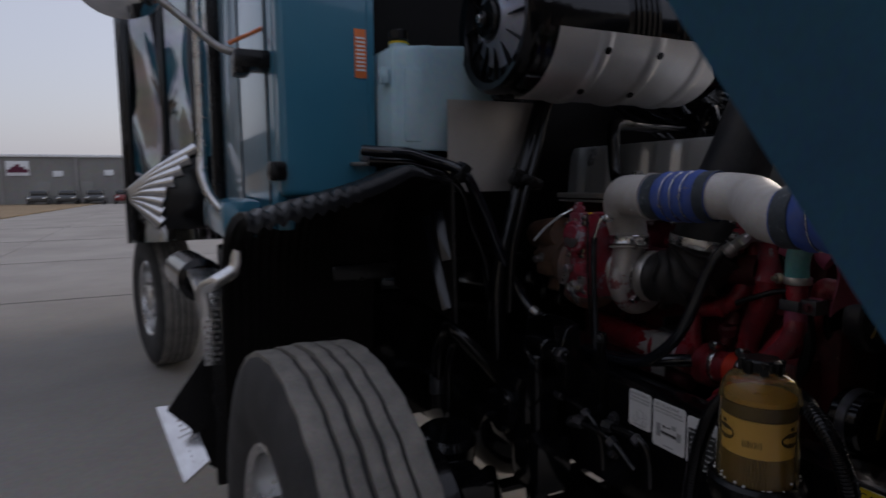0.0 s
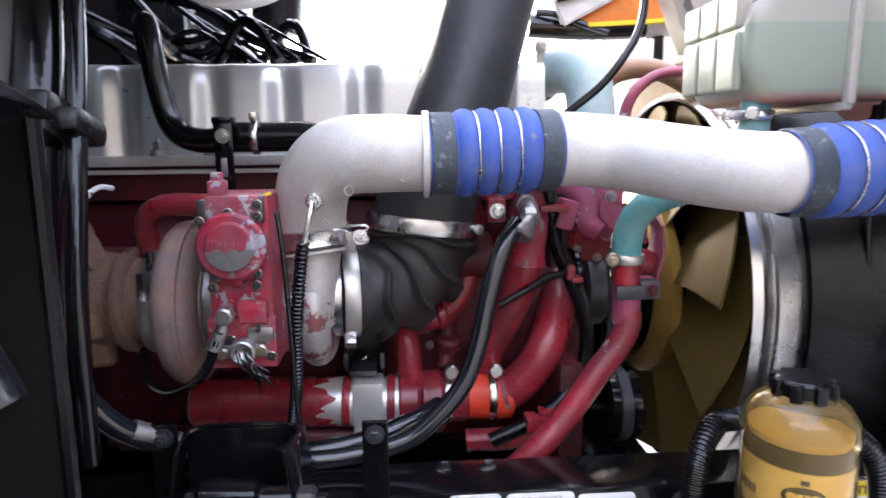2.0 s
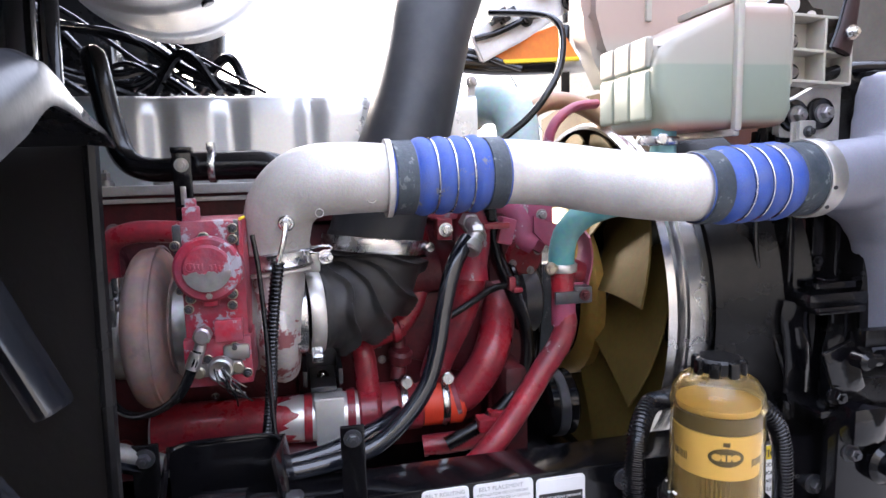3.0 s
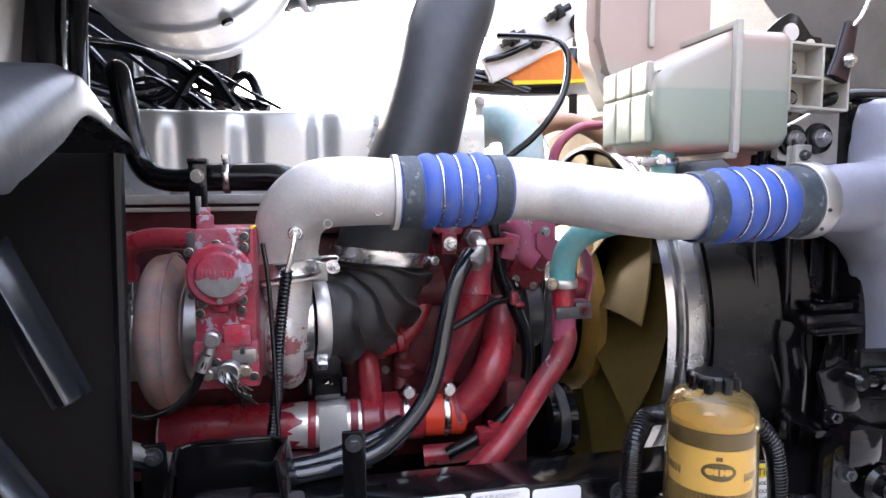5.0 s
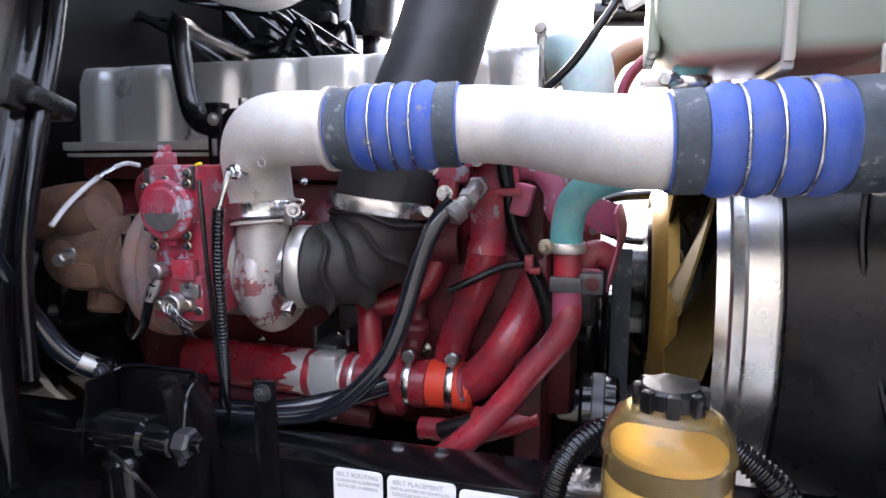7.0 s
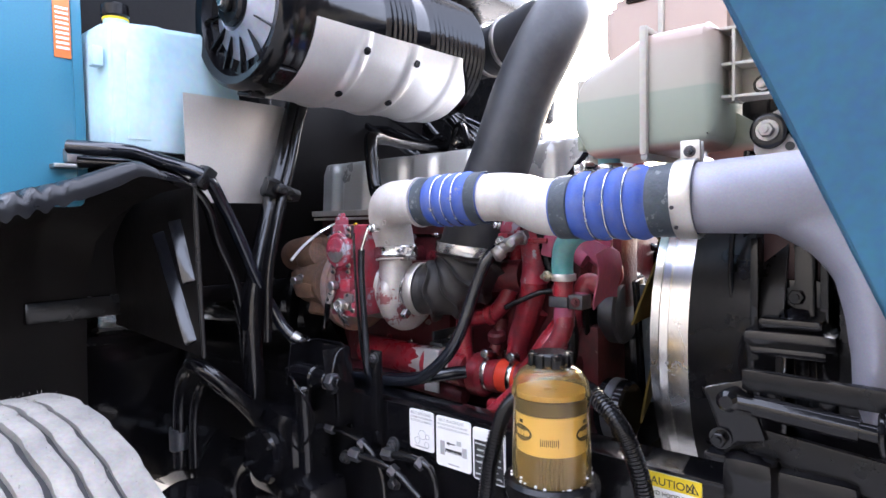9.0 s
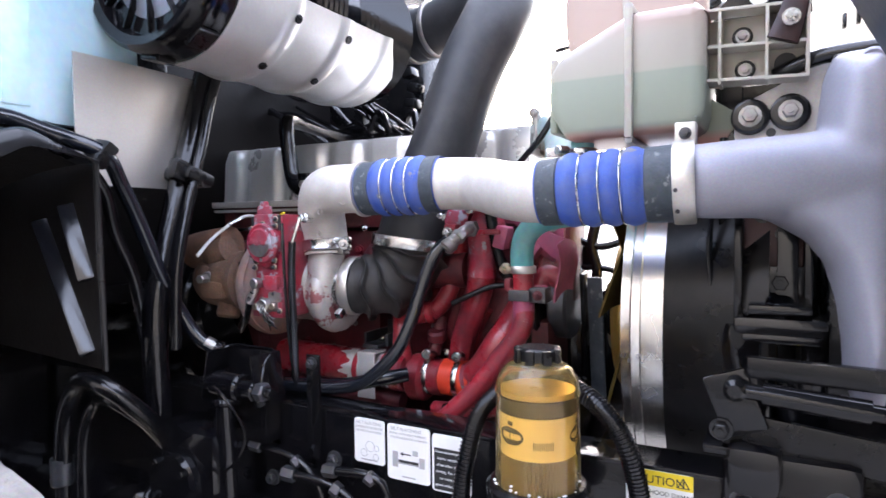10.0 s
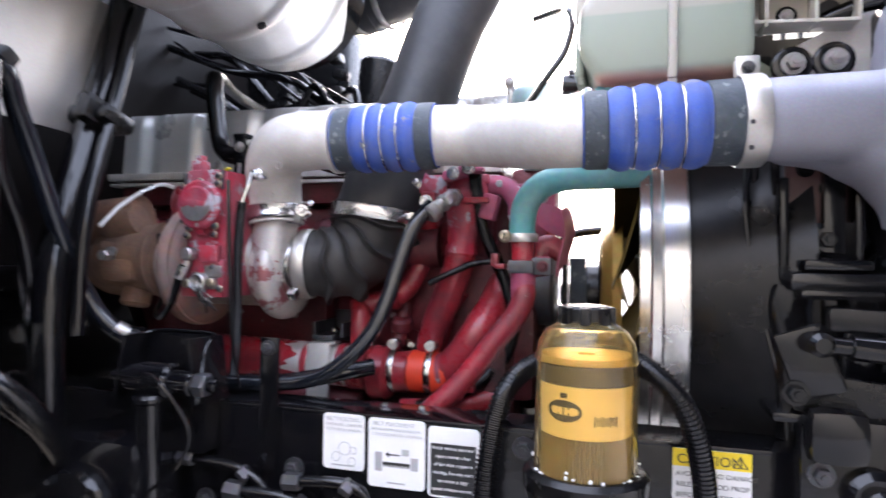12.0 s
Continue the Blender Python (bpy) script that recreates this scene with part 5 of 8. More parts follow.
# ---- intake: rubber boot, duct, air cleaner ----
intake = thing("intake_duct", "black plastic intake duct with pleated rubber boot", "duct")
bm = bmesh.new()
line = spline([(-1.195, 1.135, 1.125), (-1.165, 1.143, 1.125), (-1.12, 1.168, 1.135), (-1.085, 1.192, 1.17), (-1.075, 1.204, 1.215), (-1.07, 1.206, 1.235)], 44)
segs = 72
rings = []
up = None
for i, p in enumerate(line):
    u = i / (len(line) - 1)
    d = (line[min(i + 1, len(line) - 1)] - line[max(0, i - 1)]).normalized()
    up = Vector((0, -1, 0)) if up is None else up
    up = (up - d * up.dot(d)).normalized()
    a = d.cross(up)
    rad = 0.062 + 0.026 * min(1, u * 1.5)
    ring = []
    for k in range(segs):
        g = k * math.tau / segs
        outer = 0.5 - 0.5 * (a * math.cos(g) + up * math.sin(g)).dot(Vector((-0.62, 0.35, 0.7)))
        near = abs((u - 0.24 + 0.02 * math.sin(5 * g)) % 0.155 - 0.0775) / 0.0775
        pleat = (0.012 * max(0.0, near - 0.72) / 0.28 + 0.007 * near ** 2 - 0.004) * min(1, max(0, (u - 0.1) / 0.06), max(0, (0.9 - u) / 0.06)) * (0.15 + 1.0 * outer)
        ring.append(bm.verts.new(p + (a * math.cos(g) + up * math.sin(g)) * (rad + pleat)))
    rings.append(ring)
for A, B in zip(rings, rings[1:]):
    for k in range(segs):
        bm.faces.new((A[k], A[(k + 1) % segs], B[(k + 1) % segs], B[k]))
bmesh.ops.recalc_face_normals(bm, faces=bm.faces)
part("rubber_boot", bm, BOOT, intake, "pleated black rubber boot")
part("inlet_band", clamp_band((-1.19, 1.135, 1.125), (1, 0.15, 0), 0.066, 0.024, 0.003), PLATE, intake)
part("inlet_screw", boxes(((-1.186, 1.07, 1.068), (0.018, 0.022, 0.018), 0.004, euler(40, 0, 0))), STEEL, intake)
part("boot_band", clamp_band((-1.074, 1.204, 1.226), (0.12, 0.07, 1), 0.0925, 0.026, 0.002), STEEL, intake, "bright steel hose band")
part("band_screw", disc_cyl(disc_cyl(bmesh.new(), (-0.985, 1.188, 1.22), (0.2, -1, 0), 0.009, 0.03, 10), (-0.985, 1.185, 1.22), (0.2, -1, 0), 0.0065, 0.035, 6), STEEL, intake)
part("duct", tube([(-1.073, 1.206, 1.23), (-1.048, 1.21, 1.31), (-0.995, 1.225, 1.45), (-0.945, 1.26, 1.62), (-0.9, 1.3, 1.74), (-0.9, 1.37, 1.82), (-0.98, 1.47, 1.855), (-1.12, 1.55, 1.86), (-1.26, 1.6, 1.85)], lambda u: 0.085 - 0.009 * min(1, u * 4), 10, 36), DUCT, intake)
part("duct_joint", tube([(-1.24, 1.6, 1.85), (-1.33, 1.61, 1.85), (-1.42, 1.56, 1.84), (-1.45, 1.46, 1.83)], 0.08, 20, 32), DUCT, intake)
for x, y in ((-1.2, 1.585), (-1.29, 1.607)):
    part("joint_band", clamp_band((x, y, 1.853), (-1, 0.25, 0), 0.083, 0.018, 0.003), STEEL_DULL, intake)

AX, AZ, AR = -1.405, 1.817, 0.186
cleaner = thing("air_cleaner", "black ribbed air cleaner canister under an aluminium heat shield", "air cleaner", at=(-0.012, 0.05, 0))
prof = [(0.0, 0.0), (0.0, AR + 0.005)]
for i in range(74):
    y = 0.01 + i * 0.0095
    rr = AR + 0.008 if y < 0.1 else AR - 0.01
    if 0.3 < y < 0.4 or 0.47 < y < 0.71:
        rr += 0.01 if i % 2 else -0.004
    prof.append((y, rr))
prof += [(0.73, AR - 0.03), (0.73, 0.0)]
part("canister", lathe(prof, (AX, 0.735, AZ), (0, 1, 0), 56), BLACK, cleaner)
cap = part("end_cover", lathe([(0, 0.0), (-0.012, 0.045), (-0.022, 0.06), (-0.005, 0.075), (0.02, 0.155)], (AX, 0.725, AZ), (0, 1, 0), 56), END_COVER, cleaner, "dished end cover with radial ribs")
part("cover_rim", lathe([(0.02, 0.153), (-0.014, 0.163), (-0.02, AR - 0.004), (-0.01, AR + 0.006), (0.02, AR + 0.01), (0.026, AR + 0.004), (0.05, AR + 0.01), (0.075, AR + 0.01)], (AX, 0.725, AZ), (0, 1, 0), 64), BLACK, cap)
for k in range(12):
    a = k * math.tau / 12
    c = Vector((AX + math.cos(a) * 0.106, 0.724, AZ + math.sin(a) * 0.106))
    part("rib", boxes((c, (0.1, 0.016, 0.004), 0.0015, Matrix.Rotation(-a, 3, "Y"))), PLASTIC, cap)
part("hub", disc_cyl(disc_cyl(bmesh.new(), (AX, 0.71, AZ), (0, -1, 0), 0.052, 0.02, 12, 0.006), (AX, 0.69, AZ), (0, -1, 0), 0.022, 0.015, 20, 0.004), PLASTIC, cap)
part("wing_nut", disc_cyl(bmesh.new(), (AX, 0.68, AZ), (0, -1, 0), 0.012, 0.014, 6, 0.002), STEEL, cap)
for g in (-60, -100):
    part("latch", boxes(((AX + (AR + 0.012) * math.cos(radians(g)), 0.765, AZ + (AR + 0.012) * math.sin(radians(g))), (0.05, 0.05, 0.012), 0.004, Matrix.Rotation(-radians(g + 90), 3, "Y"))), PLASTIC, cleaner)
sh = bmesh.new()
grid = []
for j in range(97):
    y = 0.795 + 0.585 * j / 96
    bulge = sum(0.007 * math.exp(-((y - c) / 0.017) ** 4) for c in (0.945, 1.122, 1.3))
    a0, a1 = -165, -14
    if j > 84:
        a1 -= (j - 84) * 7 / 3
        a0 += (j - 84) * 4 / 3
    grid.append([Vector((AX + (AR + 0.012 + bulge) * math.cos(radians(a)), y, AZ + (AR + 0.012 + bulge) * math.sin(radians(a)))) for a in np.linspace(a0, a1, 40)])
sheet(sh, grid, 0.0025)
shield = part("heat_shield", sh, SHIELD, cleaner, "swaged aluminium heat shield")
for y, a in ((0.952, -27), (1.131, -27), (0.937, -64), (1.113, -64)):
    part("slot_screw", disc_cyl(bmesh.new(), (AX + (AR + 0.019) * math.cos(radians(a)), y, AZ + (AR + 0.019) * math.sin(radians(a))), (math.cos(radians(a)), 0, math.sin(radians(a))), 0.0105, 0.007, 8, 0.001), PLASTIC, shield)
part("inlet_neck", tube([(-1.3, 1.18, 1.98), (-1.28, 1.19, 2.1), (-1.27, 1.2, 2.3)], 0.04, 6, 18), SHIELD, cleaner)
lone("air_cleaner_bracket", boxes(((-1.68, 1.1, 1.8), (0.58, 0.05, 0.03), 0.006), ((-1.9, 1.1, 1.7), (0.16, 0.05, 0.22), 0.01)), PLASTIC, "black steel bracket holding the air cleaner to the firewall", "bracket")

# washer tank and heat plate on the firewall side
washer = thing("washer_tank", "pale blue translucent washer fluid tank with a black cap", "tank")
plan = [(-1.582, 0.514), (-1.556, 0.528), (-1.547, 0.56), (-1.545, 0.625), (-1.562, 0.66), (-1.59, 0.87), (-1.7, 0.87), (-1.7, 0.514)]
bm = bmesh.new()
rows = [[bm.verts.new((x * k + 1.62 * (k - 1), 0.69 + (y - 0.69) * k, z + lean * (y - 0.514))) for x, y in plan] for z, k, lean in ((1.478, 0.96, 0), (1.49, 1.0, 0), (1.56, 1.0, 0), (1.63, 0.995, 0.03), (1.7, 0.99, 0.06), (1.742, 0.985, 0.1), (1.757, 0.95, 0.1))]
for A, B in zip(rows, rows[1:]):
    for i in range(len(plan)):
        j = (i + 1) % len(plan)
        bm.faces.new((A[i], A[j], B[j], B[i]))
bm.faces.new(rows[0][::-1])
bm.faces.new(rows[-1])
bmesh.ops.recalc_face_normals(bm, faces=bm.faces)
bmesh.ops.bevel(bm, geom=[e for e in bm.edges if abs(e.verts[0].co.z - e.verts[1].co.z) > 0.004], offset=0.006, segments=2, affect="EDGES")
part("bottle", bm, WASHER, washer)
part("raised_panel", boxes(((-1.545, 0.583, 1.6), (0.012, 0.052, 0.2), 0.005, euler(0, 2, 0))), WASHER, washer)
part("lug", boxes(((-1.575, 0.506, 1.68), (0.03, 0.024, 0.045), 0.006)), WASHER, washer)
part("neck", disc_cyl(bmesh.new(), (-1.59, 0.558, 1.757), (0, 0, 1), 0.026, 0.02, 20, 0.003), WASHER, washer)
part("tether", lathe([(0, 0.025), (0.001, 0.028), (0.005, 0.028), (0.006, 0.025)], (-1.59, 0.558, 1.771), (0, 0, 1), 20), LABEL_YELLOW, washer)
part("cap", disc_cyl(bmesh.new(), (-1.59, 0.558, 1.778), (0, 0, 1), 0.03, 0.03, 14, 0.004), PLASTIC, washer)
plate = thing("heat_plate", "brushed aluminium heat plate beside the washer tank", "plate")
bm = bmesh.new()
sheet(bm, [[Vector((-1.526 + 0.006 * math.sin(u * 3) - 0.03 * u, 0.679 + (0.249 + 0.072 * v) * u, 1.358 + (0.261 + 0.006 * u) * v)) for u in np.linspace(0, 1, 9)] for v in np.linspace(0, 1, 9)], 0.003)
part("sheet", bm, PLATE, plate)
part("back_bracket", boxes(((-1.62, 0.8, 1.5), (0.12, 0.05, 0.08), 0.01), ((-1.8, 0.82, 1.45), (0.4, 0.05, 0.05), 0.01)), PLASTIC, plate)
lone("tank_shelf", boxes(((-1.78, 0.68, 1.467), (0.4, 0.38, 0.02), 0.005)), PLASTIC, "black steel shelf under the washer tank", "bracket")
pillar = thing("seal_hose", "black hose pair along the wheel arch with a clip", "hose")
part("hose", tube([(-1.56, 0.44, 1.475), (-1.5, 0.488, 1.468), (-1.495, 0.542, 1.466), (-1.49, 0.599, 1.45), (-1.48, 0.645, 1.437), (-1.45, 0.69, 1.411), (-1.475, 0.738, 1.357), (-1.49, 0.781, 1.289), (-1.497, 0.836, 1.172), (-1.495, 0.884, 1.079), (-1.46, 0.91, 1.012), (-1.4, 0.95, 0.965), (-1.34, 0.98, 0.93)], 0.0155, 8, 14), HOSE_GLOSS, pillar)
part("hose", tube([(-1.57, 0.46, 1.445), (-1.52, 0.53, 1.44), (-1.505, 0.6, 1.425), (-1.49, 0.66, 1.4), (-1.49, 0.71, 1.345), (-1.52, 0.75, 1.26), (-1.53, 0.8, 1.15), (-1.54, 0.83, 1.0), (-1.54, 0.85, 0.85)], 0.013, 8, 12), RUBBER, pillar)
part("steel_end", tube([(-1.452, 0.916, 1.006), (-1.425, 0.935, 0.985), (-1.395, 0.953, 0.962)], 0.0165, 6, 12), STEEL_DULL, pillar, "dull steel pipe end")
part("clip", boxes(((-1.46, 0.685, 1.413), (0.05, 0.03, 0.055), 0.008, euler(-35, 10, 0))), PLASTIC, pillar)
riser = thing("black_riser_pipe", "gloss black riser pipes strapped beside the heat plate", "pipe")
part("pipe", tube([(-1.55, 1.06, 1.75), (-1.545, 1.006, 1.6), (-1.535, 0.965, 1.48), (-1.53, 0.935, 1.4), (-1.523, 0.9, 1.3), (-1.515, 0.855, 1.17), (-1.51, 0.83, 1.05), (-1.51, 0.83, 0.85)], 0.029, 8, 18), BLACK, riser)
part("pipe", tube([(-1.5, 1.045, 1.72), (-1.495, 0.99, 1.58), (-1.487, 0.955, 1.47), (-1.48, 0.925, 1.39), (-1.475, 0.895, 1.3), (-1.47, 0.86, 1.17), (-1.47, 0.85, 1.0)], 0.012, 8, 12), BLACK, riser)
part("collar", boxes(((-1.515, 0.93, 1.385), (0.105, 0.075, 0.032), 0.012, euler(-18, 0, 0)), ((-1.5, 0.905, 1.395), (0.03, 0.06, 0.05), 0.008, euler(-18, 0, 0))), PLASTIC, riser)

# hoses over the engine
vent = thing("breather_hose", "black rubber breather hose with a steel clamp over the valve cover", "hose", at=(0.027, 0.0, -0.008))
part("riser", tube([(-1.66, 1.7, 1.578), (-1.615, 1.48, 1.576), (-1.57, 1.315, 1.577), (-1.557, 1.283, 1.555), (-1.54, 1.275, 1.46), (-1.52, 1.268, 1.4), (-1.475, 1.25, 1.378), (-1.4, 1.232, 1.38)], lambda u: 0.015 + 0.006 * min(1, max(0, (u - 0.42) / 0.1)), 10, 16), RUBBER, vent)
part("hose", tube([(-1.41, 1.23, 1.382), (-1.35, 1.225, 1.382), (-1.28, 1.215, 1.38), (-1.22, 1.2, 1.355), (-1.17, 1.19, 1.34)], lambda u: 0.025, 8, 16), RUBBER, vent)
part("hose_clamp", clamp_band((-1.372, 1.227, 1.382), (1, 0, 0), 0.0255, 0.012), STEEL, vent)
part("clamp_screw", boxes(((-1.372, 1.22, 1.415), (0.012, 0.03, 0.014), 0.002)), STEEL, vent)
strap = thing("hose_bracket", "black slotted steel strap holding the breather hose", "bracket", at=(0.032, -0.004, -0.009))
part("strap", boxes(((-1.42, 1.19, 1.35), (0.03, 0.005, 0.13), 0.002), ((-1.42, 1.2, 1.41), (0.032, 0.03, 0.01), 0.002)), BLACK, strap)
part("slot", boxes(((-1.42, 1.186, 1.335), (0.009, 0.003, 0.03), 0.001)), STEEL_DULL, strap)
bolts("strap_bolt", strap, (0, -1, 0), [(-1.42, 1.187, 1.385)], 0.008, 0.006, STEEL_DULL)

lower = thing("coolant_hose", "black coolant hose with a braided end fitting beside the boot", "hose")
part("hose", tube([(-0.922, 1.108, 1.238), (-0.936, 1.1, 1.222), (-0.95, 1.092, 1.2), (-0.964, 1.085, 1.165), (-0.978, 1.075, 1.115), (-0.992, 1.062, 1.06), (-1.015, 1.048, 1.004), (-1.06, 1.035, 0.953), (-1.112, 1.026, 0.92), (-1.195, 1.014, 0.907), (-1.268, 1.005, 0.906), (-1.36, 1.0, 0.905)], 0.0145, 8, 18), HOSE_GLOSS, lower)
part("second_hose", tube([(-1.05, 1.14, 0.925), (-1.1, 1.095, 0.918), (-1.2, 1.06, 0.9), (-1.35, 1.04, 0.895)], 0.0165, 8, 16), HOSE_GLOSS, lower)
part("elbow_nut", disc_cyl(bmesh.new(), (-0.9, 1.165, 1.258), (0, 1, 0.05), 0.019, 0.03, 6, 0.002), STEEL_DULL, lower)
part("elbow_collar", disc_cyl(bmesh.new(), (-0.912, 1.108, 1.232), (-0.5, -0.5, -0.6), 0.018, 0.022, 16, 0.003), STEEL_DULL, lower)
fit_ = part("fitting", tube([(-0.904, 1.26, 1.262), (-0.902, 1.2, 1.26), (-0.9, 1.15, 1.256), (-0.903, 1.12, 1.244), (-0.925, 1.094, 1.217)], 0.0135, 8, 14), STEEL_DULL, lower, "dull steel elbow fitting")
part("nut", disc_cyl(bmesh.new(), (-0.902, 1.128, 1.249), (-0.1, -0.8, -0.5), 0.0165, 0.02, 6, 0.003), STEEL_DULL, fit_)
loom = thing("wiring_loom", "black corrugated wiring loom across the red block", "cable")
part("conduit", ribbed([(-0.862, 1.19, 1.32), (-0.856, 1.192, 1.26), (-0.842, 1.2, 1.19), (-0.818, 1.205, 1.135), (-0.792, 1.205, 1.07), (-0.783, 1.2, 1.01), (-0.797, 1.19, 0.955), (-0.84, 1.175, 0.905), (-0.892, 1.16, 0.878), (-0.96, 1.155, 0.85)], 0.0135, 0.006, 0.0011, 12), RUBBER, loom)
part("branch", ribbed([(-0.825, 1.195, 1.135), (-0.86, 1.185, 1.13), (-0.905, 1.17, 1.11), (-0.945, 1.165, 1.09)], 0.0065, 0.005, 0.0007, 10), RUBBER, loom)
for c, sz in (((-0.853, 1.18, 1.252), (0.05, 0.036, 0.012)), ((-0.818, 1.197, 1.138), (0.014, 0.034, 0.026)), ((-0.808, 1.192, 1.126), (0.02, 0.03, 0.01)), ((-0.885, 1.152, 0.884), (0.034, 0.036, 0.024)), ((-0.862, 1.16, 0.895), (0.03, 0.03, 0.016))):
    part("red_clip", boxes((c, sz, 0.004)), RED, loom)

teal = thing("teal_coolant_hose", "teal silicone hose clamped to a red steel pipe", "hose")
part("hose", tube([(-0.752, 1.104, 1.172), (-0.753, 1.102, 1.205), (-0.744, 1.097, 1.242), (-0.716, 1.092, 1.27), (-0.672, 1.1, 1.283), (-0.61, 1.13, 1.288), (-0.55, 1.17, 1.295)], 0.023, 8, 18), TEAL, teal)
part("clamp", clamp_band((-0.752, 1.104, 1.178), (0, 0, 1), 0.0235, 0.015), PLATE, teal)
part("clamp_screw", disc_cyl(disc_cyl(bmesh.new(), (-0.779, 1.09, 1.18), (-0.25, -1, 0), 0.0115, 0.012, 16, 0.003), (-0.781, 1.08, 1.18), (-0.25, -1, 0), 0.006, 0.012, 6, 0.001), BRASS, teal)
part("red_pipe", tube([(-0.752, 1.104, 1.18), (-0.75, 1.102, 1.105), (-0.748, 1.097, 1.075), (-0.762, 1.094, 1.04), (-0.794, 1.09, 0.999), (-0.849, 1.08, 0.927), (-0.898, 1.07, 0.877), (-0.95, 1.07, 0.83)], 0.0205, 8, 16), RED, teal)
part("faded_band", clamp_band((-0.75, 1.102, 1.098), (0, 0, 1), 0.0205, 0.05, 0.0008), PINK_RED, teal, "faded pink patch of pipe paint")
part("pipe_clip", boxes(((-0.752, 1.083, 1.127), (0.044, 0.008, 0.022), 0.002), ((-0.717, 1.108, 1.128), (0.034, 0.04, 0.03), 0.003)), DARK_STEEL, teal)
bolts("clip_bolt", teal, (0, -1, 0), [(-0.715, 1.088, 1.128)], 0.007, 0.007, RED_SHADED)
upper = thing("upper_teal_hose", "teal radiator hose with pale cuff behind the duct", "hose", at=(0.0, -0.07, -0.005))
part("hose", tube([(-0.845, 1.56, 1.475), (-0.81, 1.52, 1.5), (-0.775, 1.475, 1.503), (-0.75, 1.44, 1.48), (-0.742, 1.425, 1.43), (-0.742, 1.41, 1.33)], 0.046, 8, 24), PALE_TEAL, upper)
part("clamp", clamp_band((-0.822, 1.534, 1.492), (-0.6, 0.7, -0.4), 0.0455, 0.014, 0.003), STEEL_DULL, upper)
part("clamp_bolt", boxes(((-0.85, 1.5, 1.51), (0.02, 0.02, 0.02), 0.004)), STEEL_DULL, upper)
thermo = thing("thermostat_bracket", "grey cast thermostat bracket ahead of the valve cover", "bracket")
part("arm", boxes(((-0.832, 1.41, 1.5), (0.018, 0.03, 0.1), 0.006), ((-0.855, 1.42, 1.46), (0.03, 0.04, 0.07), 0.008)), STEEL_DULL, thermo)
bolts("arm_bolt", thermo, (0, -1, 0), [(-0.832, 1.395, 1.54), (-0.85, 1.4, 1.445)], 0.009, 0.01, STEEL_DULL)

# ---- fan, shroud, radiator ----
FY, FZ, FR = 1.465, 1.06, 0.385
fan = thing("cooling_fan", "yellow painted cooling fan blades at rest in the shroud", "fan")
part("clutch", disc_cyl(disc_cyl(bmesh.new(), (-0.63, FY, FZ), (1, 0, 0), 0.155, 0.045, 56, 0.014), (-0.665, FY, FZ), (1, 0, 0), 0.07, 0.05, 32, 0.008), PLASTIC, fan, "dark fan clutch")
part("inner_ring", lathe([(0.0, 0.157), (-0.012, 0.166), (-0.008, 0.183), (0.012, 0.2), (0.03, 0.2), (0.03, 0.157), (0, 0.157)], (-0.612, FY, FZ), (1, 0, 0), 64), GOLD_RING, fan, "gold ring round the fan clutch")
for k in range(11):
    a0 = k * math.tau / 11 + 0.2
    grid = []
    for i in range(9):
        r = 0.16 + (0.37 - 0.16) * i / 8
        grid.append([Vector((-0.525 - 0.075 * t + 0.008 * math.sin(t * 3.14), FY + r * math.cos(a0 + (t - 0.5) * 0.9 + 0.12 * i / 8), FZ + r * math.sin(a0 + (t - 0.5) * 0.9 + 0.12 * i / 8))) for t in np.linspace(0, 1, 9)])
    part("blade", sheet(bmesh.new(), grid, 0.004), YELLOW_FAN, fan)
part("fan_belt_pulley", disc_cyl(bmesh.new(), (-0.8, FY, FZ), (1, 0, 0), 0.1, 0.06, 40, 0.006), PLASTIC, fan)
shroud = thing("fan_shroud", "black fan shroud with bright aluminium ring", "fan shroud")
part("ring", lathe([(0.0, FR - 0.004), (-0.004, FR + 0.004), (0.012, FR + 0.006), (0.016, FR + 0.011), (0.03, FR + 0.008), (0.034, FR + 0.013), (0.075, FR + 0.013), (0.075, FR - 0.004), (0.0, FR - 0.004)], (-0.55, FY, FZ), (1, 0, 0), 96), RING_ALU, shroud, "bright aluminium shroud ring")
part("cone", lathe([(0.0, FR + 0.01), (0.0, FR + 0.022), (0.03, FR + 0.022), (0.05, FR + 0.03), (0.085, FR + 0.033), (0.088, FR + 0.05), (0.12, FR + 0.06), (0.12, FR + 0.01), (0.0, FR + 0.01)], (-0.478, FY, FZ), (1, 0, 0), 96), SHROUD, shroud)
part("back_panel", boxes(((-0.31, 1.535, 1.01), (0.04, 0.9, 0.88), 0.01)), PLASTIC, shroud)
# added ochre panel that fills the open sky gap above the fan
part("crown_panel", sheet(bmesh.new(), [[Vector((-0.46 - 0.015 * math.sin(u * 3.14), 1.2 + 0.72 * u, 1.40 + (0.1 + 0.03 * math.sin(u * 3.14)) * v)) for u in np.linspace(0, 1, 13)] for v in (0, 0.5, 1)], 0.005), OCHRE, shroud, "ochre coloured panel added above the fan")
part("barrel", lathe([(0.0, FR + 0.02), (0.16, FR + 0.075), (0.16, FR + 0.085), (0.0, FR + 0.03)], (-0.475, FY, FZ), (1, 0, 0), 72), SHROUD, shroud)
rad = thing("radiator", "black radiator and charge cooler stack behind the fan shroud", "radiator")
part("core", boxes(((-0.16, MID, 1.08), (0.16, 0.78, 0.85), 0.01)), PLASTIC, rad)
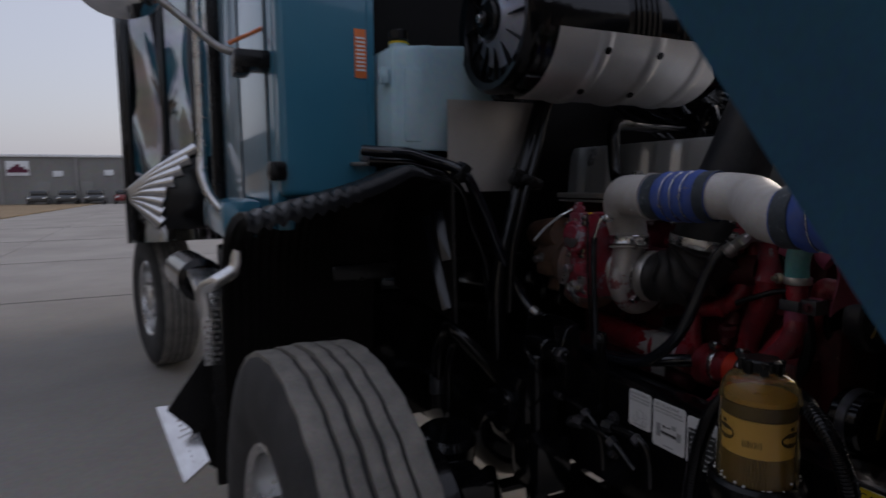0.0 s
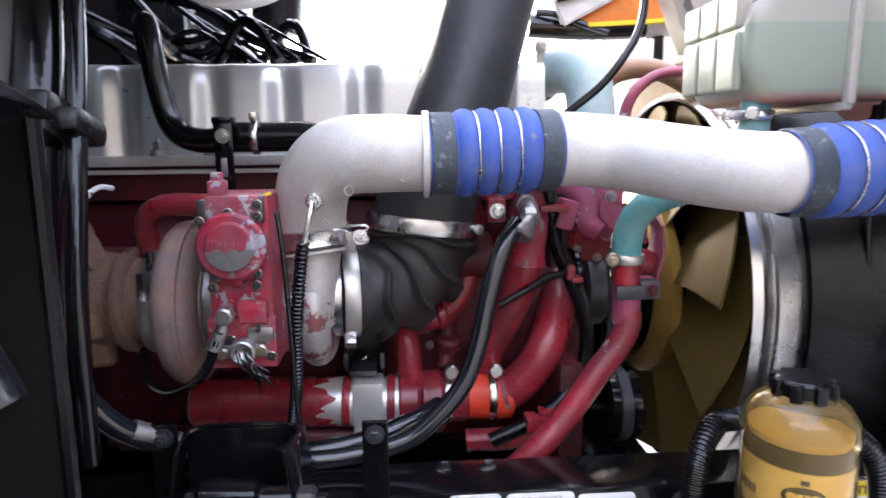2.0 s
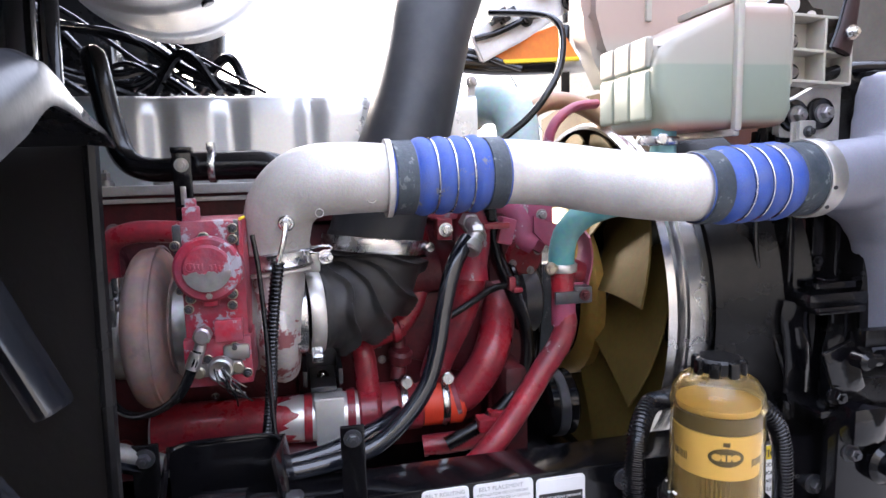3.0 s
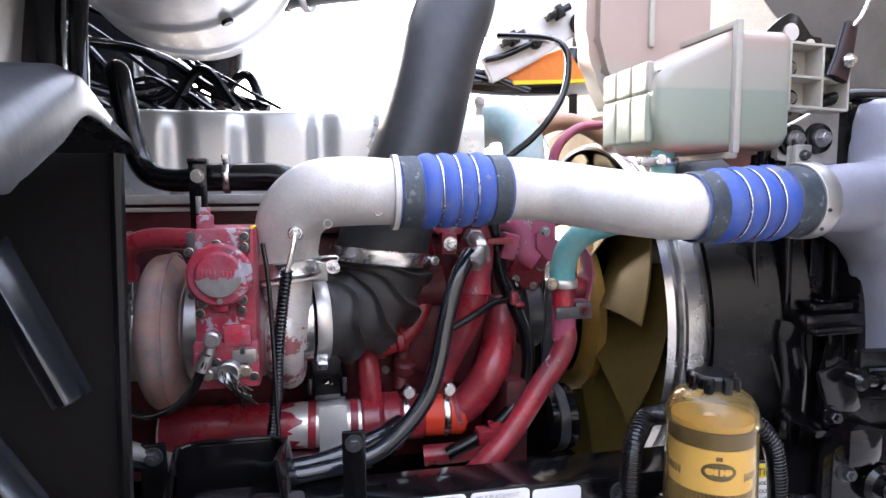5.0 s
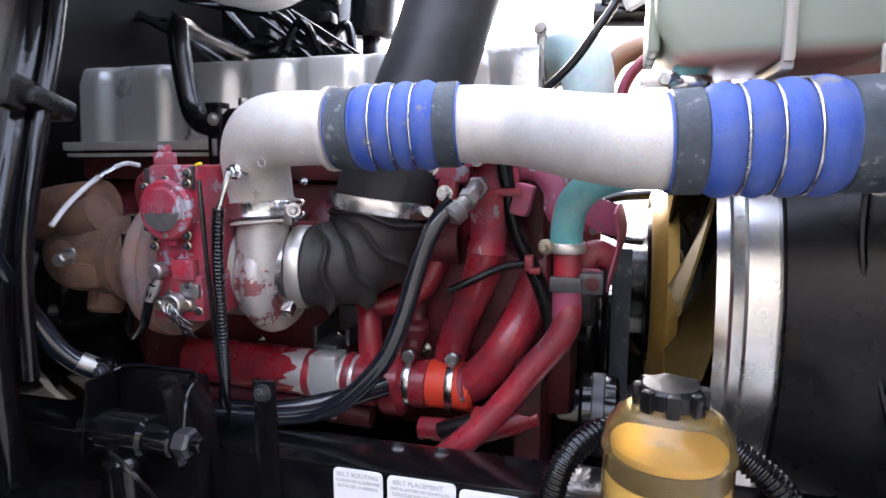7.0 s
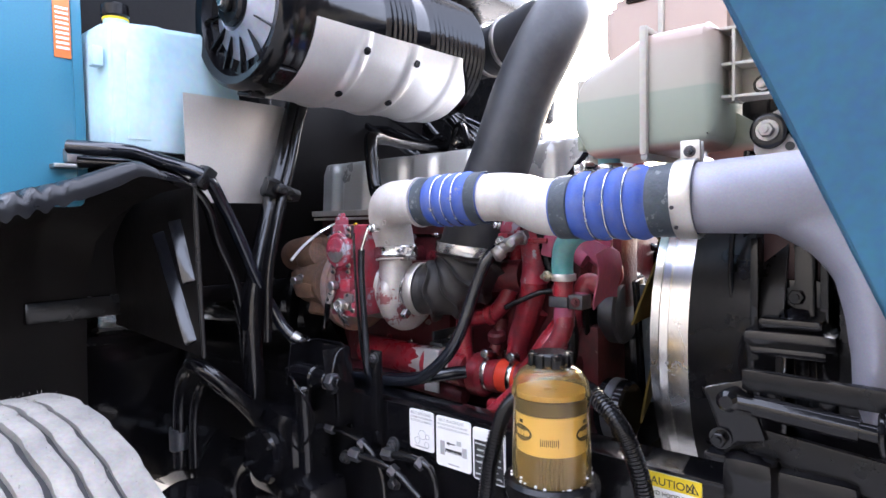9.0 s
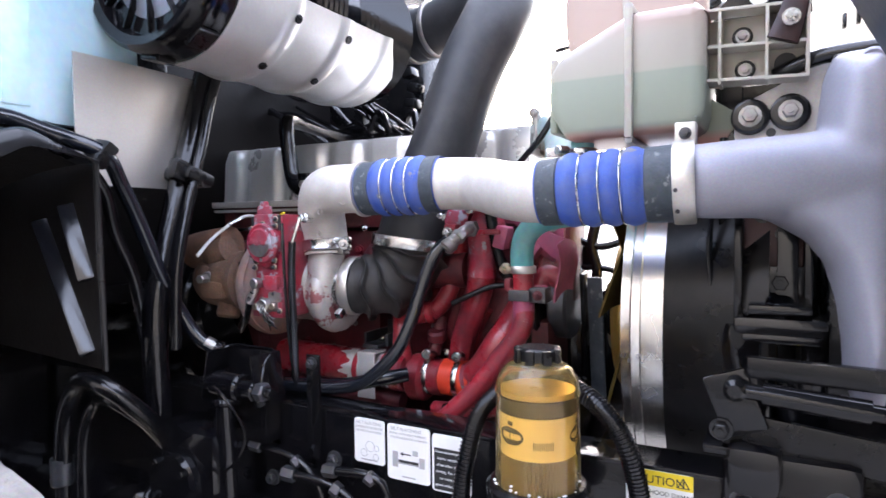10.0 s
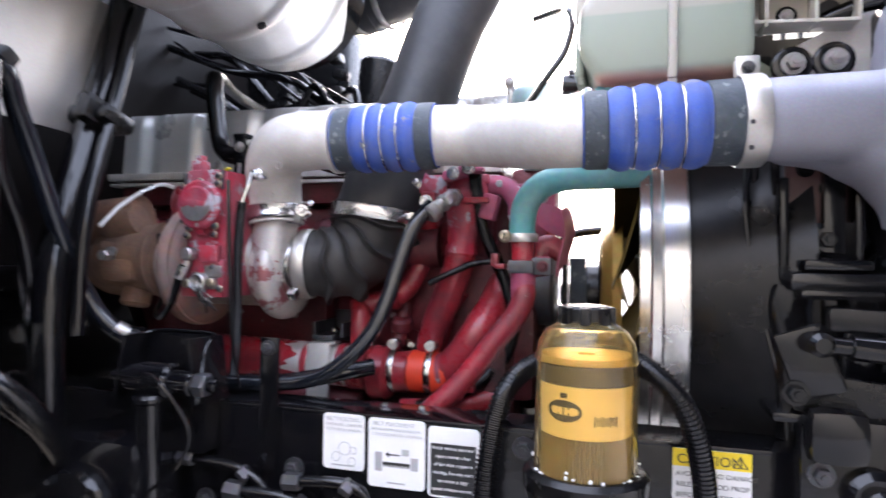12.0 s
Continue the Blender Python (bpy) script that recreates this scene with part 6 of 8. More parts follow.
part("side_channel", boxes(((-0.29, 1.04, 0.98), (0.03, 0.04, 0.62), 0.006), ((-0.36, 1.06, 1.05), (0.012, 0.02, 0.72), 0.004), ((-0.385, 1.08, 1.05), (0.012, 0.02, 0.72), 0.004)), BLACK, rad)
part("drain_cable", tube([(-0.4, 1.05, 1.3), (-0.402, 1.045, 1.2), (-0.385, 1.03, 1.08), (-0.36, 1.0, 0.95), (-0.355, 0.99, 0.87)], 0.005, 8, 8), RUBBER, rad)
part("side_post", boxes(((-0.375, 1.1, 1.4), (0.035, 0.03, 0.2), 0.004), ((-0.3, 1.12, 1.47), (0.2, 0.05, 0.05), 0.006)), BLACK, rad)
part("far_channel", boxes(((-0.2, 1.78, 1.05), (0.2, 0.04, 0.95), 0.006)), BLACK, rad)

# alternator and idler between engine and fan
alt = thing("belt_pulley", "bright belt pulley with black drive belt at the engine front", "pulley")
part("pulley", disc_cyl(bmesh.new(), (-0.735, 1.26, 0.865), (1, 0, 0), 0.068, 0.065, 36, 0.006), BLACK, alt)
part("pulley_face", lathe([(0, 0.0685), (0.002, 0.0712), (0.02, 0.0705), (0.022, 0.0685)], (-0.715, 1.26, 0.865), (1, 0, 0), 40), DARK_STEEL, alt)
part("drive_belt", boxes(((-0.672, 1.372, 1.0), (0.034, 0.008, 0.29), 0.002, euler(8, 0, 0))), HOSE_END, alt, "grey worn drive belt run")
part("belt_guard", boxes(((-0.7, 1.385, 1.03), (0.012, 0.05, 0.25), 0.003, euler(8, 0, 0))), BLACK, alt)
part("hub_pulley", disc_cyl(disc_cyl(bmesh.new(), (-0.665, 1.5, 1.005), (1, 0, 0), 0.055, 0.05, 32, 0.004), (-0.615, 1.5, 1.005), (1, 0, 0), 0.045, 0.03, 32, 0.004), STEEL_DULL, alt, "grey hub pulley")
# plate added to close a sky gap; its dark red holds painted shade
part("backing_plate", boxes(((-0.82, 1.42, 1.16), (0.03, 0.28, 0.3), 0.01)), SHADED_GRIME, alt)
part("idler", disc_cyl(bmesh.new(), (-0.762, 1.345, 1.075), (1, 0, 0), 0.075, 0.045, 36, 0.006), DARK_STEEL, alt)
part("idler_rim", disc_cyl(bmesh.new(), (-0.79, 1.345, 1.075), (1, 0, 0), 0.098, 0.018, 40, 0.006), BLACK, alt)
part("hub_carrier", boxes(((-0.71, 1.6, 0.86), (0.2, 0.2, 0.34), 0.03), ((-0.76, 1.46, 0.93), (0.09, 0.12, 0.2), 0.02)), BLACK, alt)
part("bracket", boxes(((-0.8, 1.36, 0.95), (0.1, 0.2, 0.2), 0.02)), SHADED_GRIME, alt)
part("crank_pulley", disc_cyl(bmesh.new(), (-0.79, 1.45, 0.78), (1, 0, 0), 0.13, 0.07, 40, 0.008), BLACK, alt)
part("front_cover", boxes(((-0.815, 1.42, 0.8), (0.05, 0.5, 0.36), 0.02)), SHADED_GRIME, alt)
far = thing("far_side_hoses", "black hoses and bracket on the far side of the engine", "hose")
part("hose", tube([(-0.86, 1.7, 1.24), (-0.8, 1.7, 1.215), (-0.74, 1.7, 1.2), (-0.68, 1.71, 1.215), (-0.6, 1.72, 1.22)], 0.011, 8, 10), RUBBER, far)
part("hose", tube([(-0.86, 1.72, 1.12), (-0.79, 1.7, 1.14), (-0.72, 1.7, 1.135), (-0.66, 1.7, 1.115), (-0.58, 1.7, 1.11)], 0.009, 8, 10), RUBBER, far)
part("hose", tube([(-0.8, 1.7, 1.0), (-0.77, 1.7, 1.06), (-0.755, 1.7, 1.13), (-0.77, 1.7, 1.2), (-0.76, 1.71, 1.27)], 0.016, 8, 12), RUBBER, far)
part("bracket", boxes(((-0.79, 1.72, 1.165), (0.05, 0.02, 0.07), 0.006), ((-0.7, 1.73, 1.05), (0.09, 0.03, 0.05), 0.008), ((-0.81, 1.72, 1.05), (0.05, 0.03, 0.12), 0.008)), BLACK, far)
lone("front_crossmember", boxes(((-0.72, MID, 0.7), (0.14, 0.84, 0.16), 0.015)), BLACK, "black engine front support between the rails", "frame rail")
lone("lifting_bracket", tube([(-0.688, 1.33, 1.37), (-0.682, 1.33, 1.42), (-0.662, 1.33, 1.455), (-0.625, 1.33, 1.48), (-0.575, 1.335, 1.487)], 0.02, 8, 14, flat=0.5), PINK_RED, "chipped purple red lifting bracket at the engine front", "bracket")
lone("bronze_bar", tube([(-0.725, 1.4, 1.42), (-0.7, 1.4, 1.475), (-0.665, 1.4, 1.496), (-0.625, 1.395, 1.5), (-0.582, 1.385, 1.488), (-0.545, 1.38, 1.466), (-0.466, 1.36, 1.405), (-0.41, 1.35, 1.34)], 0.02, 8, 12, flat=1.2), BRONZE, "curved bronze coloured stay above the fan", "bracket")

# ---- charge air cooler end tank ----
cac = thing("charge_cooler_tank", "grey cast charge air cooler end tank with lug bolts", "cooler tank")
bm = tube([(-0.445, 0.914, 1.328), (-0.38, 0.92, 1.33), (-0.3, 0.935, 1.332), (-0.2, 0.955, 1.335)], lambda u: 0.053 + 0.009 * u, 10, 32)
outline = [(-0.25, 1.47), (-0.238, 1.502), (-0.174, 1.505), (-0.158, 1.44), (-0.153, 1.33), (-0.15, 1.24), (-0.15, 1.12), (-0.152, 1.045), (-0.17, 1.002), (-0.206, 1.0), (-0.222, 1.05), (-0.226, 1.11), (-0.233, 1.16), (-0.246, 1.21), (-0.272, 1.243), (-0.32, 1.272), (-0.38, 1.282), (-0.38, 1.372), (-0.26, 1.38)]
edge = [Vector((x, 0, z)) for x, z in outline]


def edge_distance(q):
    """Signed distance of a point to the tank's outline, inside positive, and the nearest point on it."""
    best, near, inside = 9.0, q, False
    for a, b in zip(edge, edge[1:] + edge[:1]):
        d = b - a
        u = min(1.0, max(0.0, (q - a).dot(d) / d.length_squared))
        foot = a + d * u
        if (foot - q).length < best:
            best, near = (foot - q).length, foot
        if (a.z > q.z) != (b.z > q.z) and q.x < a.x + (q.z - a.z) / (b.z - a.z) * (b.x - a.x):
            inside = not inside
    return (best if inside else -best), near


STEP = 0.006
cells = {}
for i in range(46):
    for k in range(112):
        q = Vector((-0.4 + i * STEP, 0, 0.85 + k * STEP))
        d, foot = edge_distance(q)
        if d < -STEP:
            continue
        q = foot if d < 0 else q
        swell = math.sqrt(1 - (1 - min(1.0, max(0.0, d) / 0.046)) ** 2)
        cells[i, k] = (bm.verts.new((q.x, 0.985 - 0.088 * swell, q.z)), bm.verts.new((q.x, 1.005, q.z)))
front = set()
for i, k in list(cells):
    ring = [(i, k), (i + 1, k), (i + 1, k + 1), (i, k + 1)]
    if all(c in cells for c in ring):
        bm.faces.new([cells[c][0] for c in ring])
        bm.faces.new([cells[c][1] for c in reversed(ring)])
        for a, b in zip(ring, ring[1:] + ring[:1]):
            front.symmetric_difference_update({frozenset((a, b))})
for a, b in sorted(tuple(sorted(e)) for e in front):
    bm.faces.new((cells[a][0], cells[b][0], cells[b][1], cells[a][1]))
bmesh.ops.delete(bm, geom=[v for v in bm.verts if not v.link_faces], context="VERTS")
bmesh.ops.recalc_face_normals(bm, faces=bm.faces)
cast_body = part("body", bm, CAST_GREY, cac)
rm = cast_body.modifiers.new("fuse", "REMESH")
rm.mode, rm.voxel_size, rm.use_smooth_shade = "VOXEL", 0.005, True
sm = cast_body.modifiers.new("soften", "SMOOTH")
sm.factor, sm.iterations = 0.5, 14
part("top_boss", lathe([(0, 0.018), (-0.012, 0.0165), (-0.014, 0.013), (-0.008, 0.0)], (-0.198, 0.93, 1.478), (0, 1, 0), 28), CAST_GREY, cac)
part("top_seal", tube([(-0.31, 1.04, 1.495), (-0.25, 1.02, 1.512), (-0.17, 1.0, 1.512)], 0.012, 6, 10), RUBBER, cac)
bm = bmesh.new()
ring = [(-0.364, 1.398), (-0.21, 1.388), (-0.21, 1.515), (-0.248, 1.508), (-0.35, 1.458), (-0.361, 1.45), (-0.366, 1.442), (-0.367, 1.405)]
A = [bm.verts.new((x, 1.042, z)) for x, z in ring]
B = [bm.verts.new((x, 1.058, z)) for x, z in ring]
bm.faces.new(A)
bm.faces.new(B[::-1])
for i in range(len(ring)):
    j = (i + 1) % len(ring)
    bm.faces.new((A[i], B[i], B[j], A[j]))
bmesh.ops.recalc_face_normals(bm, faces=bm.faces)
# lighter metal than the tank: brightness is put into the gusset's colour
part("gusset", bm, CAST, cac, "cast mounting gusset, lightened against the shade on it")
for x, z in ((-0.344, 1.434), (-0.289, 1.437)):
    part("rubber_washer", lathe([(0, 0.0), (0, 0.025), (-0.004, 0.0285), (-0.011, 0.027), (-0.013, 0.022), (-0.009, 0.0)], (x, 1.042, z), (0, 1, 0), 32), RUBBER, cac)
    part("washer", disc_cyl(bmesh.new(), (x, 1.031, z), (0, -1, 0), 0.0165, 0.004, 24, 0.001), STEEL_DULL, cac)
    part("lug_bolt", bolt(bmesh.new(), (x, 1.028, z), (0, -1, 0), 0.0115, 0.012), STEEL_DULL, cac)
for c in ((-0.182, 0.92, 1.062), (-0.188, 0.92, 1.444)):
    part("rivet", disc_cyl(bmesh.new(), c, (0, -1, 0), 0.01, 0.012, 20, 0.004), CAST_GREY, cac)
part("small_hole", disc_cyl(bmesh.new(), (-0.315, 1.043, 1.408), (0, -1, 0), 0.007, 0.003, 14), INK, cac)
mount = thing("radiator_mount", "black rubber radiator mount on a forged bracket", "bracket", at=(0.0, 0.048, 0.0))
part("pad", boxes(((-0.3, 0.955, 1.115), (0.125, 0.09, 0.028), 0.012), ((-0.3, 0.94, 1.098), (0.1, 0.07, 0.014), 0.006)), RUBBER, mount)
part("cup", boxes(((-0.3, 0.955, 1.138), (0.085, 0.07, 0.016), 0.006), ((-0.3, 0.985, 1.17), (0.07, 0.012, 0.06), 0.004)), BLACK, mount)
part("cup_washer", disc_cyl(bmesh.new(), (-0.3, 0.95, 1.146), (0, -0.3, 1), 0.02, 0.006, 20, 0.002), BLACK, mount)
part("plate", boxes(((-0.31, 0.995, 1.25), (0.082, 0.01, 0.11), 0.003)), mat("brown_bracket_paint", (0.06, 0.022, 0.02), 0.45), mount)
for x in (-0.358, -0.262):
    part("side_arm", boxes(((x, 0.98, 1.19), (0.012, 0.04, 0.15), 0.004)), BLACK, mount)
part("foot", tube([(-0.345, 0.955, 1.105), (-0.35, 0.955, 1.07), (-0.34, 0.955, 1.0), (-0.34, 0.955, 0.89)], 0.012, 6, 8, flat=2.5), BLACK, mount)
part("foot", tube([(-0.255, 0.955, 1.105), (-0.25, 0.955, 1.06), (-0.26, 0.955, 1.0), (-0.26, 0.955, 0.89)], 0.012, 6, 8, flat=2.5), BLACK, mount)
bolts("mount_bolt", mount, (0, -1, 0), [(-0.3, 0.977, 1.175)], 0.012, 0.012, BLACK)
bolts("plate_bolt", mount, (0, -1, 0), [(-0.295, 0.988, 1.25), (-0.325, 0.988, 1.28)], 0.009, 0.004, BLACK)

# ---- coolant tank ----
tank = thing("coolant_tank", "milky plastic coolant expansion tank half full of green fluid", "tank")


def slab(ring, y0, y1, bevel=0.006):
    """A plate with the outline ring in x and z, from y0 to y1."""
    bm = bmesh.new()
    A = [bm.verts.new((x, y0, z)) for x, z in ring]
    B = [bm.verts.new((x, y1, z)) for x, z in ring]
    bm.faces.new(A)
    bm.faces.new(B[::-1])
    for i in range(len(ring)):
        j = (i + 1) % len(ring)
        bm.faces.new((A[i], B[i], B[j], A[j]))
    bmesh.ops.recalc_face_normals(bm, faces=bm.faces)
    bmesh.ops.bevel(bm, geom=bm.edges[:], offset=bevel, segments=2, affect="EDGES")
    return bm


def wedge(x0, x1, y0, y1, z0, zl, zr, bev):
    """A box whose top falls from zr at x1 to zl at x0, with chamfered lower left edge."""
    bm = bmesh.new()
    xm = x0 + (x1 - x0) * 0.55
    ring = [(x0 + 0.03, z0), (x1 - 0.012, z0 + 0.004), (x1, z0 + 0.03), (x1, zr - 0.012), (x1 - 0.012, zr), (xm, zr), (x0 + 0.02, zl), (x0, zl - 0.03), (x0, z0 + 0.05)]
    A = [bm.verts.new((x, y0, z)) for x, z in ring]
    B = [bm.verts.new((x, y1, z)) for x, z in ring]
    bm.faces.new(A)
    bm.faces.new(B[::-1])
    n = len(ring)
    for i in range(n):
        bm.faces.new((A[i], B[i], B[(i + 1) % n], A[(i + 1) % n]))
    bmesh.ops.recalc_face_normals(bm, faces=bm.faces)
    bmesh.ops.bevel(bm, geom=bm.edges[:], offset=bev, segments=3, affect="EDGES", profile=0.6)
    return bm


part("lower_body", wedge(-0.652, -0.404, 0.966, 1.165, 1.408, 1.552, 1.607, 0.02), COOLANT, tank)
part("upper_body", slab([(-0.622, 1.484), (-0.421, 1.484), (-0.421, 1.746), (-0.683, 1.746), (-0.683, 1.625), (-0.665, 1.565)], 1.155, 1.245, 0.02), COOLANT, tank)
part("upper_seam", boxes(((-0.56, 1.19, 1.744), (0.012, 0.06, 0.012), 0.004), ((-0.56, 1.154, 1.68), (0.012, 0.012, 0.13), 0.004)), MILKY, tank)
part("front_seam", boxes(((-0.516, 0.962, 1.512), (0.013, 0.014, 0.214), 0.005), ((-0.516, 1.04, 1.612), (0.013, 0.16, 0.012), 0.004), ((-0.516, 1.04, 1.403), (0.013, 0.16, 0.012), 0.004)), MILKY, tank)
for y0, y1 in ((0.992, 1.043), (1.046, 1.097), (1.1, 1.15)):
    for z0, z1 in ((1.426, 1.503), (1.506, 1.556)):
        part("side_pillow", boxes(((-0.6505, (y0 + y1) / 2, (z0 + z1) / 2), (0.014, y1 - y0, z1 - z0), 0.006, None, 3)), COOLANT, tank)
flange = part("mount_flange", boxes(((-0.343, 1.041, 1.538), (0.156, 0.008, 0.106), 0.003)), MILKY, tank, "ribbed plastic mounting flange")
for x in (-0.418, -0.386, -0.321, -0.268):
    part("flange_rib", boxes(((x, 1.019, 1.538), (0.005, 0.045, 0.112), 0.0015)), MILKY, flange)
for z in (1.487, 1.538, 1.594):
    part("flange_rib", boxes(((-0.343, 1.019, z), (0.152, 0.045, 0.005), 0.0015, euler(0, 3, 0))), MILKY, flange)
for x, z in ((-0.356, 1.56), (-0.352, 1.508)):
    part("flange_washer", disc_cyl(bmesh.new(), (x, 1.038, z), (0, -1, 0), 0.015, 0.005, 20, 0.002), PLASTIC, flange)
    part("flange_bolt", bolt(bmesh.new(), (x, 1.034, z), (0, -1, 0), 0.007, 0.007), STEEL_DULL, flange)
part("flange_hole", disc_cyl(bmesh.new(), (-0.296, 1.037, 1.511), (0, -1, 0), 0.016, 0.003, 20), INK, flange)
part("skirt", boxes(((-0.405, 1.085, 1.425), (0.06, 0.008, 0.085), 0.002, euler(0, 35, 0))), COOLANT, tank)
part("filler_neck", disc_cyl(disc_cyl(bmesh.new(), (-0.61, 1.19, 1.735), (0, 0, 1), 0.035, 0.02, 28, 0.004), (-0.61, 1.19, 1.75), (0, 0, 1), 0.05, 0.025, 20, 0.006), PLASTIC, tank, "black filler cap")
part("outlet", disc_cyl(bmesh.new(), (-0.607, 1.02, 1.37), (0, 0, 1), 0.02, 0.045, 18, 0.003), TEAL, tank)
part("outlet_clamp", clamp_band((-0.607, 1.02, 1.393), (0, 0, 1), 0.0215, 0.014), STEEL, tank)
part("clamp_screw", disc_cyl(bmesh.new(), (-0.627, 0.995, 1.395), (-0.5, -1, 0), 0.009, 0.025, 12, 0.002), STEEL, tank)
part("tie", boxes(((-0.645, 1.0, 1.394), (0.04, 0.014, 0.014), 0.003)), STEEL, tank)
part("lower_pipe", tube([(-0.607, 1.02, 1.39), (-0.607, 1.035, 1.36), (-0.607, 1.09, 1.33)], 0.02, 6, 14), TEAL, tank)
brace = thing("tank_brace", "bare aluminium brace with black clips before an orange tray", "bracket")

part("plate", slab([(-0.711, 1.731), (-0.6, 1.805), (-0.473, 1.882), (-0.381, 1.874), (-0.376, 1.828), (-0.55, 1.72), (-0.677, 1.655)], 1.835, 1.86), CAST, brace)
for c in ((-0.48, 1.82, 1.862), (-0.619, 1.82, 1.782)):
    part("clip", boxes((c, (0.075, 0.04, 0.02), 0.004, euler(0, -28, 0)), (c, (0.02, 0.05, 0.04), 0.004, euler(0, -28, 0))), PLASTIC, brace)
part("eyelet", disc_cyl(bmesh.new(), (-0.405, 1.828, 1.835), (0, -1, 0), 0.035, 0.008, 24, 0.002), BLACK, brace)
bolts("brace_bolt", brace, (0, -1, 0), [(-0.405, 1.818, 1.835), (-0.55, 1.82, 1.773)], 0.014, 0.014, BLACK)
part("clip_rail", tube([(-0.7, 1.825, 1.72), (-0.64, 1.82, 1.735), (-0.55, 1.818, 1.775), (-0.5, 1.82, 1.79)], 0.009, 6, 10), BLACK, brace)
part("orange_tray", slab([(-0.655, 1.695), (-0.431, 1.775), (-0.36, 1.673), (-0.609, 1.661)], 1.862, 1.98), BLADE_ORANGE, brace)
part("tray_lip", slab([(-0.61, 1.668), (-0.37, 1.68), (-0.37, 1.668), (-0.605, 1.656)], 1.85, 1.86, 0.002), LABEL_YELLOW, brace)
part("stay", boxes(((-0.4, 1.9, 1.6), (0.03, 0.03, 0.36), 0.006)), BLACK, brace)
cable = lone("overflow_tube", tube([(-0.78, 1.42, 1.69), (-0.71, 1.32, 1.665), (-0.69, 1.27, 1.64), (-0.683, 1.256, 1.606), (-0.695, 1.24, 1.55), (-0.726, 1.226, 1.499), (-0.76, 1.235, 1.455), (-0.8, 1.25, 1.42), (-0.85, 1.27, 1.38)], 0.007, 8, 10), RUBBER, "thin black overflow tube looped beside the tank", "hose")
crossp = thing("radiator_cross_pipe", "fat black pipe with a pale end behind the coolant tank", "pipe")
part("pipe", tube([(-0.76, 1.9, 1.668), (-0.6, 1.9, 1.66), (-0.42, 1.9, 1.666)], 0.03, 8, 18), RUBBER, crossp)
part("end", tube([(-0.44, 1.9, 1.666), (-0.33, 1.9, 1.675)], 0.034, 4, 18), SHIELD, crossp)
lone("looped_wire", tube([(-0.74, 1.88, 1.7), (-0.69, 1.86, 1.69), (-0.62, 1.86, 1.665), (-0.55, 1.865, 1.645)], 0.009, 8, 8), RUBBER, "thin black wire over the cross pipe", "cable")
latch = thing("hood_latch_bracket", "black steel hood bracket with round holes behind the tank flange", "bracket", at=(0.005, 0.02, -0.008))
lbm = bmesh.new()
lring = [(-0.41, 1.6), (-0.265, 1.6), (-0.268, 1.632), (-0.29, 1.634), (-0.318, 1.668), (-0.338, 1.674), (-0.36, 1.662), (-0.398, 1.628)]
la = [lbm.verts.new((x, 1.045, z)) for x, z in lring]
lb = [lbm.verts.new((x, 1.055, z)) for x, z in lring]
lbm.faces.new(la)
lbm.faces.new(lb[::-1])
for i in range(8):
    lbm.faces.new((la[i], lb[i], lb[(i + 1) % 8], la[(i + 1) % 8]))
bmesh.ops.recalc_face_normals(lbm, faces=lbm.faces)
bmesh.ops.bevel(lbm, geom=lbm.edges[:], offset=0.002, segments=2, affect="EDGES")
part("plate", lbm, BLACK, latch)
part("hole", disc_cyl(bmesh.new(), (-0.338, 1.0435, 1.638), (0, -1, 0), 0.016, 0.002, 20), SHIELD, latch)
part("hole", disc_cyl(bmesh.new(), (-0.296, 1.0435, 1.618), (0, -1, 0), 0.01, 0.002, 16), SHIELD, latch)
check = thing("hood_check_strap", "worn dark strap bolted to the tank flange with cable", "strap", at=(0.006, 0.033, -0.001))
part("strap", tube([(-0.307, 0.952, 1.536), (-0.297, 0.953, 1.565), (-0.288, 0.955, 1.6), (-0.28, 0.957, 1.632)], lambda u: 0.021 - 0.008 * u, 6, 12, flat=0.3), STRAP_RED, check)
part("strap_back", tube([(-0.307, 0.958, 1.536), (-0.297, 0.959, 1.565), (-0.288, 0.961, 1.6), (-0.28, 0.963, 1.632)], lambda u: 0.022 - 0.008 * u, 6, 12, flat=0.3), BLACK, check)
part("strap_bolt", bolt(disc_cyl(bmesh.new(), (-0.296, 0.946, 1.565), (0, -1, 0), 0.012, 0.004, 18, 0.001), (-0.296, 0.943, 1.565), (0, -1, 0), 0.0085, 0.008), STEEL, check)
part("spacer", disc_cyl(bmesh.new(), (-0.296, 0.97, 1.565), (0, 1, 0), 0.008, 0.03, 12, 0.001), STEEL_DULL, check)
part("cable", tube([(-0.282, 0.952, 1.625), (-0.268, 0.945, 1.65), (-0.24, 0.95, 1.72), (-0.2, 0.98, 1.85)], 0.0035, 8, 8), STEEL, check)

# ---- hood strut ----
strut = thing("hood_strut", "black hood prop strut with a coil spring on its rod", "strut", at=(0.0, 0.044, -0.015))
part("pivot_plate", boxes(((-0.355, 0.85, 1.03), (0.06, 0.012, 0.09), 0.006, euler(0, -20, 0)), ((-0.372, 0.89, 0.96), (0.05, 0.09, 0.012), 0.004)), BLACK, strut)
part("upper_bar", boxes(((-0.19, 0.835, 1.083), (0.3, 0.02, 0.03), 0.005, euler(0, 1.5, 0))), PLASTIC, strut)
part("lower_bar", boxes(((-0.2, 0.86, 0.975), (0.34, 0.012, 0.05), 0.004, euler(0, 6, 0))), PLASTIC, strut)
part("rod", tube([(-0.353, 0.815, 1.058), (-0.24, 0.815, 1.05), (-0.05, 0.815, 1.035)], 0.011, 6, 12), BLACK, strut)
